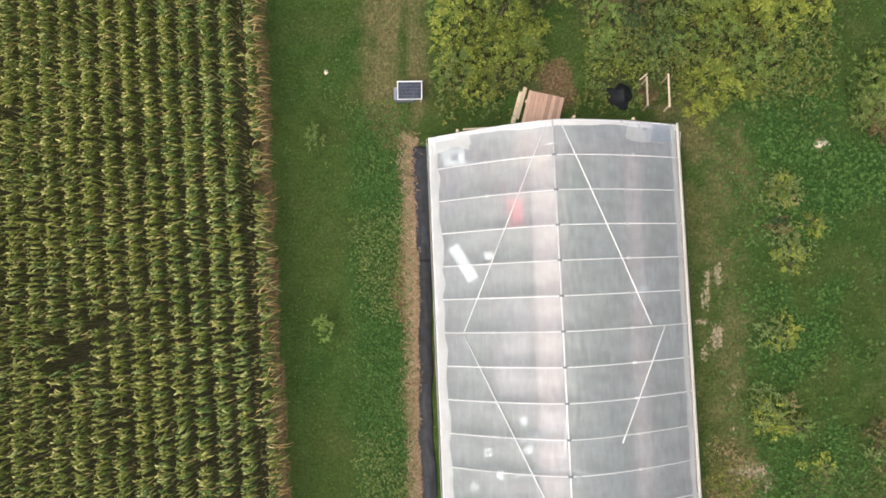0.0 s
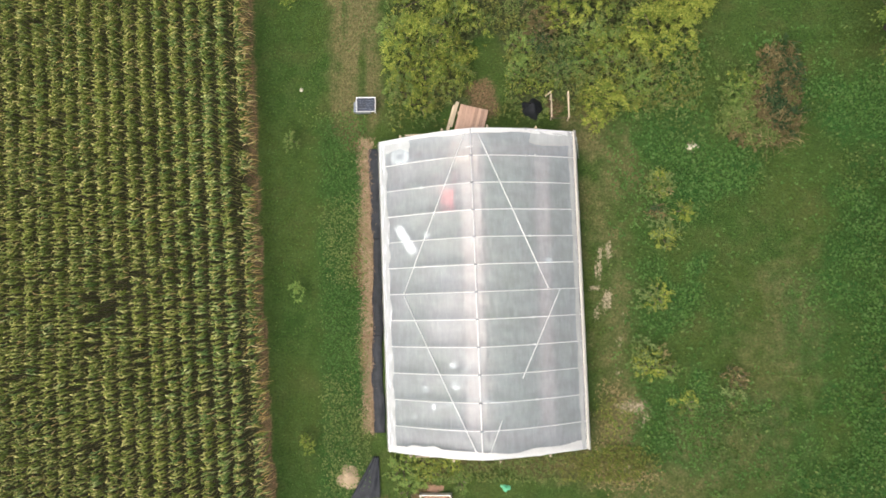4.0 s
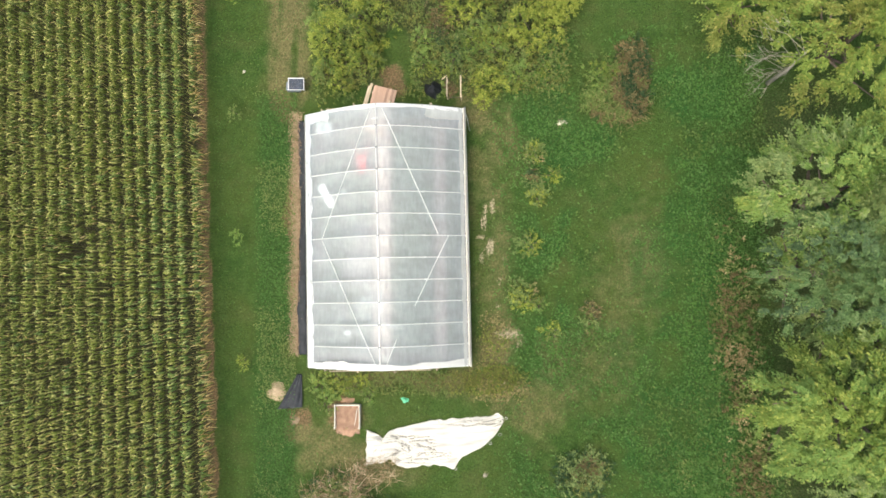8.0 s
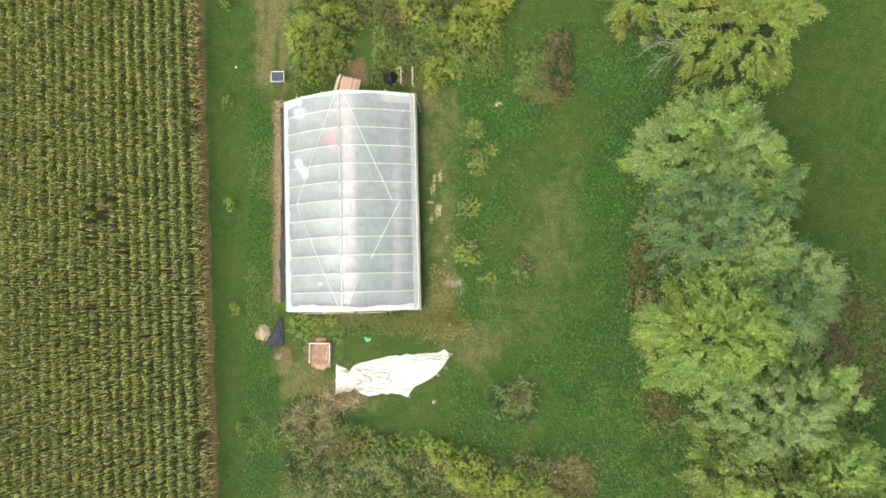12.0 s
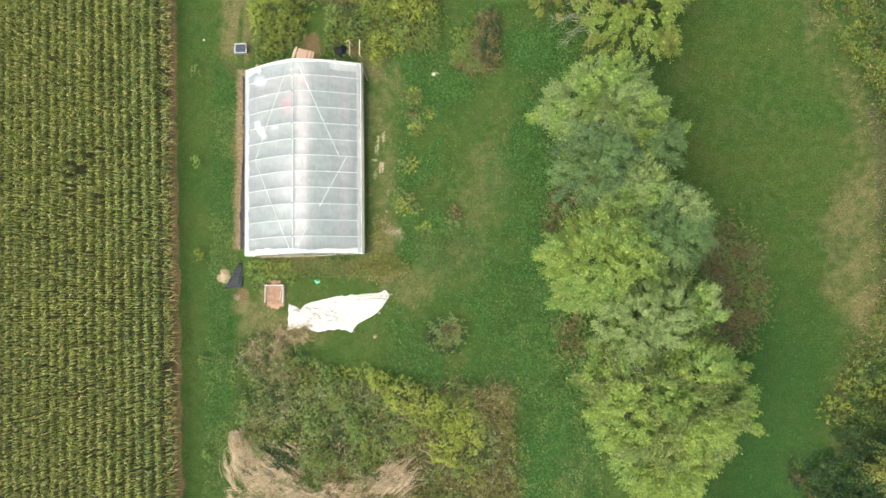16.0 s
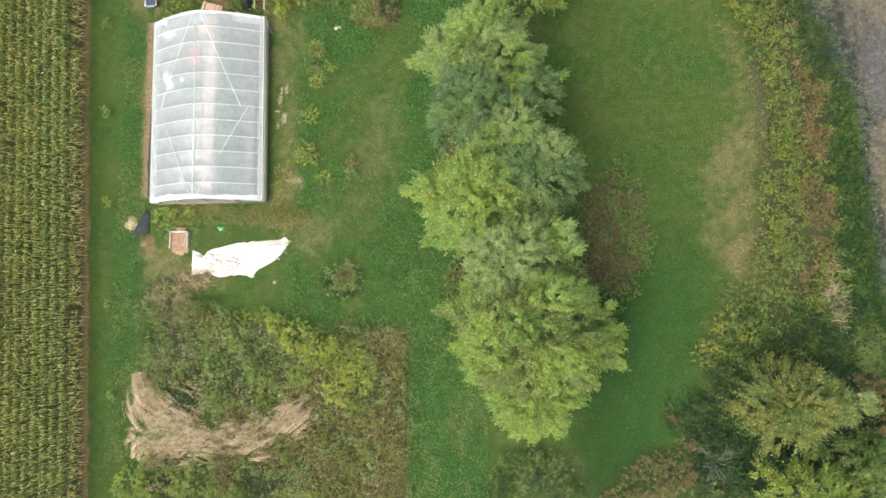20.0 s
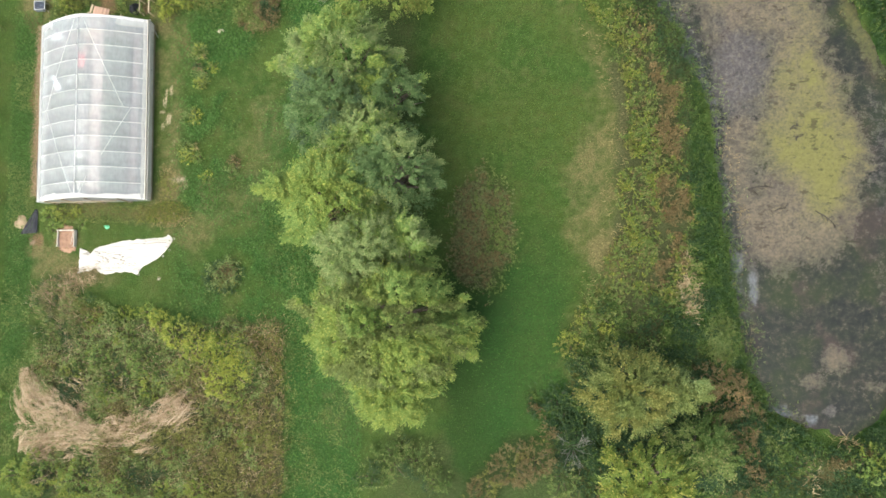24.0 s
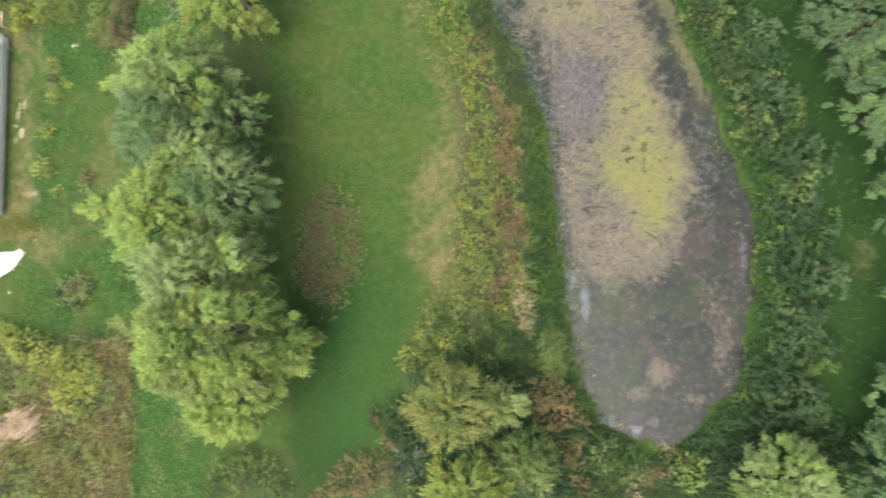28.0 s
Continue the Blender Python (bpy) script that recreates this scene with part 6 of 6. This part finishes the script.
def heap(name, x, y, rx, ry, tall, mat, label, category, seed, rough=0.25):
    def place(u, v):
        a, r = 2 * math.pi * u, v
        k = 1 + rough * noise.noise(Vector((math.cos(a) * 1.3, math.sin(a) * 1.3, seed)))
        px, py = math.cos(a) * r * rx * k, math.sin(a) * r * ry * k
        z = tall * max(0.0, math.cos(r * math.pi / 2)) ** 1.2 * (1 + 0.3 * noise.noise(Vector((px * 4, py * 4, seed)))) - 0.02 * r
        return (px, py, z)
    bm = sheet(28, 10, place)
    bmesh.ops.remove_doubles(bm, verts=bm.verts, dist=0.004)
    ob = part(name, bm, mat, None, smooth=True)
    ob.matrix_world = pose(x, y, height(x, y))
    return tagged(ob, label, category)


heap("chaff_heap", -1.95, -1.5, 0.62, 0.66, 0.14, CHAFF, "pale heap of chaff on the grass", "heap", 1, 0.6)
heap("soil_heap", -0.95, -3.15, 0.40, 0.34, 0.04, DRY_SOIL, "thin scatter of dry soil on grass", "heap", 2)
heap("plastic_sheet", 7.05, 15.8, 0.56, 0.48, 0.5, BLACK, "crumpled heap of black plastic in weeds", "plastic sheet", 3, 0.6)
heap("pale_stone", 14.35, 13.66, 0.34, 0.17, 0.10, STONE, "flat pale stone in rough grass", "stone", 4)
heap("pale_stone", -4.13, 17.17, 0.11, 0.12, 0.07, STONE, "small pale stone in mown grass", "stone", 5)
heap("pale_stone", 9.87, -6.05, 0.15, 0.12, 0.07, STONE, "small pale stone in mown grass", "stone", 6)
heap("green_bag", 5.4, -1.93, 0.24, 0.20, 0.12, GREEN_BAG, "small mint green plastic bag on grass", "bag", 7, 0.7)


def solar_panel():
    s = thing("solar_panel", pose(-0.82, 16.15, 0, 0, 0, -1.5), "small solar panel on a dark box", "solar panel")
    part("battery_box", boxed((0.78, 0.5, 0.42), pose(-0.24, -0.06, 0.21), 0.02), STEEL_BOX, s, "dark grey-blue box")
    tilt = pose(0, 0, 0.58, 8, 0, 0)
    for w, dx, dy in ((0.94, 0, 0.33), (0.94, 0, -0.33)):
        part("frame_rail", boxed((w, 0.035, 0.04), tilt @ pose(dx, dy, 0), 0.004), ALLOY, s, "white alloy edge")
    for dx in (-0.455, 0.455):
        part("frame_rail", boxed((0.03, 0.625, 0.04), tilt @ pose(dx, 0, 0), 0.004), ALLOY, s, "white alloy edge")
    backing = part("backing", boxed((0.87, 0.62, 0.012), tilt @ pose(0, 0, -0.012)), STEEL_BOX, s, "grey backing sheet")
    for r in range(5):
        for c in range(6):
            part("cell", boxed((0.1415, 0.118, 0.008), tilt @ pose((c - 2.5) * 0.1435, (r - 2) * 0.1235, 0.0)), CELL, backing)
    for dx in (-0.38, 0.38):
        part("leg", tube([(dx, -0.28, 0), (dx, -0.28, 0.53)], 0.014, 6), ALLOY, s)
        part("leg", tube([(dx, 0.28, 0), (dx, 0.28, 0.61)], 0.014, 6), ALLOY, s)
    return s


solar_panel()


def door_deck():
    d = thing("wooden_deck", pose(3.88, 14.62, 0, 0, 0, -15), "pinkish plywood platform through the greenhouse door", "platform")
    for k in range(9):
        part("board", boxed((0.146, 2.75, 0.035), pose(-0.50 + k * 0.152, 0, 0.13), 0.005), PLYWOOD, d)
    for dy in (-0.95, 0.0, 0.95):
        part("joist", boxed((1.36, 0.09, 0.11), pose(0.05, dy, 0.055)), TIMBER, d, "wooden joist")
    p = thing("plank", pose(3.36, 15.60, 0.165, 0, 3, -17), "weathered plank leaning beside the platform", "plank", "planks by the platform")
    part("board", boxed((0.15, 1.25, 0.035), pose(0, 0, 0), 0.004), TIMBER, p)
    copy_thing(p, pose(3.20, 15.48, 0.02, 0, 0, -17))


door_deck()


def timber_rack():
    r = thing("timber_rack", pose(8.3, 15.68, 0), "pale timber frame standing in weeds", "frame")
    for x, y0, y1 in ((-0.38, -0.55, 0.55), (0.40, -0.62, 0.62)):
        part("rail", boxed((0.06, y1 - y0, 0.06), pose(x, 0, 0.80), 0.005), TIMBER, r, "long pale rail")
        for y in (y0 + 0.06, y1 - 0.06):
            part("post", boxed((0.06, 0.06, 0.80), pose(x, y, 0.385), 0.005), TIMBER, r)
    part("cross_bar", boxed((0.80, 0.025, 0.03), pose(0.01, -0.53, 0.45), 0.003), BARK, r, "dark thin cross bar")
    part("loose_slat", boxed((0.36, 0.05, 0.03), pose(-0.52, 0.52, 0.85, 0, 6, 38), 0.004), TIMBER, r)


timber_rack()


def sand_box():
    s = thing("sand_box", pose(2.15, -2.87, 0), "open wooden frame box of orange sand", "sandbox")
    for x in (-0.70, 0.70):
        part("side_board", boxed((0.045, 1.30, 0.36), pose(x, 0.04, 0.18), 0.006), PALE_WOOD, s, "whitened side board")
    part("side_board", boxed((1.33, 0.05, 0.36), pose(0, 0.66, 0.18), 0.006), PALE_WOOD, s, "whitened side board")
    part("loose_stick", tube([(0.42, -0.45, 0.26), (0.58, 0.5, 0.30)], 0.02, 6), PALE_WOOD, s, "pale loose stick")
    for x in (-0.70, 0.70):
        for y in (-0.6, 0.66):
            part("corner_post", boxed((0.075, 0.075, 0.42), pose(x, y, 0.21), 0.006), PALE_WOOD, s)

    def fill(u, v):
        x, y = -0.67 + 1.34 * u, -0.98 + 1.6 * v
        return (x, y, max(0.012, 0.20 * step(v, 0.05, 0.55) + 0.05 * noise.noise(Vector((x * 3, y * 3, 2)))))
    part("sand", sheet(20, 22, fill), SAND, s, "rust-orange damp sand", True)


sand_box()
heap("sand_spill", 2.1, -3.72, 0.72, 0.36, 0.05, SAND, "orange sand spilled in front of the box", "sand", 11, 0.9)
heap("sand_spill", 2.1, -1.98, 0.5, 0.26, 0.04, SAND, "orange sand spilled behind the box", "sand", 12, 0.9)


def tarpaulin():
    """A long crumpled sheet, square to the west and pulled to a point in the east."""
    def place(u, v):
        x = 3.2 + 7.7 * u
        top = float(np.interp(x, [3.2, 3.6, 4.1, 4.5, 7.0, 10.0, 10.6, 10.9], [-3.60, -3.75, -4.05, -3.62, -3.02, -2.82, -2.58, -2.85]))
        low = float(np.interp(x, [3.2, 4.6, 5.4, 7.0, 8.15, 8.6, 9.6, 10.3, 10.9], [-5.58, -5.30, -5.72, -5.48, -5.68, -5.05, -4.55, -4.00, -3.12]))
        y = low + (top - low) * v
        y += 0.12 * noise.noise(Vector((x * 2.3, 4.0 if v > 0.5 else 9.0, 0))) * abs(2 * v - 1) ** 2
        p = Vector((x * 0.42 + y * 0.3, y * 2.3 - x * 0.30, 0))
        swell = 0.5 + 0.5 * noise.noise(p * 0.9 + Vector((0, 0, 3))) + 0.25 * noise.noise(p * 2.4)
        crease = sum(w * max(0.0, 1 - abs(noise.noise(p * f + Vector((0, 0, f)))) / 0.075) for f, w in ((0.9, 0.16), (1.9, 0.20), (3.6, 0.08)))
        rim = min(v, 1 - v, u * 4, (1 - u) * 4)
        z = max(0.025, 0.03 + (0.34 * swell - 1.5 * crease * step(noise.noise(p * 0.55 + Vector((4, 1, 9))), -0.05, 0.2)) * (0.25 + 0.75 * min(1.0, rim * 5)))
        return (x + 0.10 * noise.noise(Vector((v * 6, u * 4, 2))), y, z)
    ob = part("tarpaulin", sheet(170, 64, place), CANVAS, None, smooth=True)
    ob.modifiers.new("thickness", "SOLIDIFY").thickness = 0.012
    for x, y, a in ((10.95, -2.95, 0.3), (10.62, -3.75, -0.5), (10.1, -4.2, -0.8), (3.25, -5.5, 3.6), (8.2, -5.6, -1.4)):
        ring = [(x + math.cos(a) * 0.10 + 0.09 * math.cos(w), y + math.sin(a) * 0.10 + 0.07 * math.sin(w), 0.05) for w in (k * math.pi / 5 for k in range(11))]
        part("tie_loop", tube(ring, 0.014, 5), CANVAS, ob, "cream fabric tie loop", True)
    tagged(ob, "crumpled cream white tarpaulin spread on the grass", "tarpaulin")


tarpaulin()


# ---- inside the greenhouse ----
def raised_bed(x0, x1, y0, y1, label):
    def place(u, v):
        e = min(u, 1 - u, 0.12) / 0.12
        x, y = x0 + (x1 - x0) * u, y0 + (y1 - y0) * v
        return (x, y, 0.012 + 0.12 * math.sqrt(max(e, 0)) + 0.02 * noise.noise(Vector((x * 3, y * 3, 0))))
    tagged(part("soil_bed", sheet(10, 50, place), SOIL_BED, None, smooth=True), label, "soil bed", "beds in the greenhouse")


raised_bed(0.5, 1.9, 0.6, 13.4, "dark soil bed under the film")
raised_bed(2.1, 3.4, 0.6, 10.6, "dark soil bed under the film")
raised_bed(4.9, 6.9, 0.6, 13.4, "wide dark soil bed under the film")
raised_bed(7.9, 8.8, 0.6, 13.4, "narrow dark soil bed under the film")
for x0, x1, lab in ((3.65, 4.55, "trodden earth path between beds"), (7.15, 7.75, "narrow trodden path between beds")):
    tagged(part("earth_path", sheet(6, 60, lambda u, v, x0=x0, x1=x1: (x0 + (x1 - x0) * u, 0.4 + 13.1 * v, 0.014 + 0.008 * noise.noise(Vector((u * 3, v * 30, 0))))), BARE_PATH, None, smooth=True),
           lab, "path", "paths in the greenhouse")
x, y = scatter(71, 6800, 4.95, 8.8, 0.7, 13.3, lambda x, y: (1 - between(x, 6.9, 7.9, 0.1)) * (0.35 + 0.65 * step(np.sin(x * 14), -0.2, 0.5)) * (0.5 + 0.5 * step(cloudy(x, y, 0.6), 0.4, 0.6)))
weeds("crop_rows", x, y, 0.40, [CLOVER, WEED], "green crop rows under the film", 72, leaf=0.22, per=6)
x, y = scatter(73, 3000, 0.5, 3.4, 0.7, 13.2, lambda x, y: (1 - between(x, 1.85, 2.15, 0.05)) * step(cloudy(x, y, 0.5), 0.42, 0.55) * (1 - blob(x, y, 3.0, 12, 0.9, 1.5)))
weeds("crop_rows", x, y, 0.40, [CLOVER, WEED], "patchy green crops under the film", 74, leaf=0.18, per=6)


def wheelbarrow():
    c = thing("wheelbarrow", pose(2.98, 11.4, 0, 0, 0, 4), "red metal wheelbarrow with long handles under the film", "wheelbarrow")

    def tray(u, v):
        e = max(abs(2 * u - 1), abs(2 * v - 1)) ** 4
        return ((u - 0.5) * (0.50 + 0.14 * v), (v - 0.5) * 1.05, 0.34 + 0.22 * e)
    part("tray", sheet(12, 16, tray), RED, c, "scuffed red tray", True).modifiers.new("thickness", "SOLIDIFY").thickness = 0.012
    for x0, x1 in ((-0.14, -0.42), (0.14, 0.55)):
        part("handle", tube([(x0 * 0.6, -0.7, 0.22), (x0, 0.2, 0.34), (x1, 1.35, 0.62)], 0.04, 8), RED, c, "red handle", True)
        part("leg", tube([(x0, 0.35, 0.36), (x0 * 1.2, 0.42, 0.0)], 0.016, 6), PIPE, c)
    wheel = part("wheel", tube([(-0.05, -0.72, 0.19), (0.05, -0.72, 0.19)], 0.19, 16), RUBBER, c, "black tyre")
    part("hub", tube([(-0.06, -0.72, 0.19), (0.06, -0.72, 0.19)], 0.07, 10), ALLOY, wheel, "pale hub")


wheelbarrow()


def vent_box():
    v = thing("vent_box", pose(0.78, 13.55, 0, 0, 0, 4), "white fan box with a dark square opening", "fan")
    part("casing", boxed((0.85, 0.62, 0.55), pose(0, 0, 0.275), 0.02), WHITE, v)
    part("grille", boxed((0.30, 0.28, 0.02), pose(0.02, 0.0, 0.56), 0.004), STEEL_BOX, v, "dark square grille")
    for dx, dy, w, d in ((0, 0.16, 0.36, 0.03), (0, -0.16, 0.36, 0.03), (-0.17, 0, 0.03, 0.29), (0.17, 0, 0.03, 0.29)):
        part("rim", boxed((w, d, 0.035), pose(0.02 + dx, dy, 0.567), 0.004), WHITE, v)


vent_box()


# a low black sheet that makes a dark patch on a bed
def low_dark_sheet(x, y, w, d, seed):
    def place(u, v):
        px, py = x + (u - 0.5) * w, y + (v - 0.5) * d
        return (px, py, 0.17 + 0.10 * math.sin(math.pi * u) * math.sin(math.pi * v) + 0.05 * noise.noise(Vector((px * 3, py * 3, seed))))
    ob = part("row_cover", sheet(18, 18, place), BLACK, None, smooth=True)
    ob.modifiers.new("thickness", "SOLIDIFY").thickness = 0.008
    tagged(ob, "dark sheet over a bed under the film", "plastic sheet", "bed covers")


low_dark_sheet(2.85, 9.0, 0.75, 0.9, 1)
low_dark_sheet(2.75, 7.9, 1.0, 0.8, 2)


t = thing("bench_top", pose(1.03, 9.6, 0, 0, 0, 30), "white tabletop on trestle legs under the film", "table")
part("tabletop", boxed((0.42, 1.45, 0.03), pose(0, 0, 0.74), 0.006), WHITE, t)
for lx, ly in ((-0.16, -0.6), (0.16, -0.6), (-0.16, 0.6), (0.16, 0.6)):
    part("leg", tube([(lx, ly, 0), (lx, ly, 0.73)], 0.016, 6), PIPE, t)


def bucket(x, y):
    b = thing("bucket", pose(x, y, 0.0), "white plastic bucket under the film", "bucket", "buckets in the greenhouse")
    body = part("body", tube([(0, 0, 0.14), (0, 0, 0.42)], [0.13, 0.16], 16), WHITE, b, smooth=False)
    part("rim", tube([(0, 0, 0.40), (0, 0, 0.425)], [0.172, 0.172], 16), WHITE, body)
    part("bail", tube([(-0.17, 0, 0.4), (-0.1, 0.08, 0.5), (0.1, 0.08, 0.5), (0.17, 0, 0.4)], 0.006, 5), PIPE, body, "wire bail")
    return b


first = bucket(1.98, 9.85)
for bx, by in ((7.6, 8.5), (3.1, 3.75), (1.22, 1.41), (2.2, 1.84), (3.23, 2.71), (1.76, 2.64)):
    copy_thing(first, pose(bx, by, 0.0))


def trellis():
    t = thing("trellis_frame", pose(0, 0, 0), "white pipe trellis frame under the film", "trellis")
    for a, b in (((4.46, 4.61, 2.2), (4.34, 2.79, 2.2)), ((4.17, 4.19, 2.2), (2.9, 2.71, 1.2)), ((2.5, 3.15, 1.6), (4.08, 3.78, 2.0)), ((3.15, 3.62, 1.6), (4.13, 3.25, 2.0)),
                 ((2.3, 1.86, 1.2), (3.61, 2.36, 1.8)), ((3.61, 2.36, 1.8), (4.3, 2.48, 2.1)), ((4.3, 2.48, 2.1), (5.73, 2.14, 1.8)),
                 ((4.46, 4.61, 2.22), (4.46, 4.61, 0.0)), ((4.34, 2.79, 2.22), (4.34, 2.79, 0.0)), ((2.9, 2.71, 1.22), (2.9, 2.71, 0.0)), ((2.5, 3.15, 1.62), (2.5, 3.15, 0.0)), ((2.3, 1.86, 1.22), (2.3, 1.86, 0.0)), ((5.73, 2.14, 1.82), (5.73, 2.14, 0.0))):
        part("pipe", tube([a, b], 0.036 if a[0] != b[0] else 0.02, 6), WHITE, t, smooth=True)


trellis()


strap = tube([(8.98, 14.1, 1.0), (9.06, 13.8, 0.6), (9.16, 13.3, 0.03)], [0.018, 0.02, 0.018], 5)
tagged(part("film_strap", strap, FILM_FOLD, None, smooth=True), "loose white strip of film hanging to the grass", "strap")
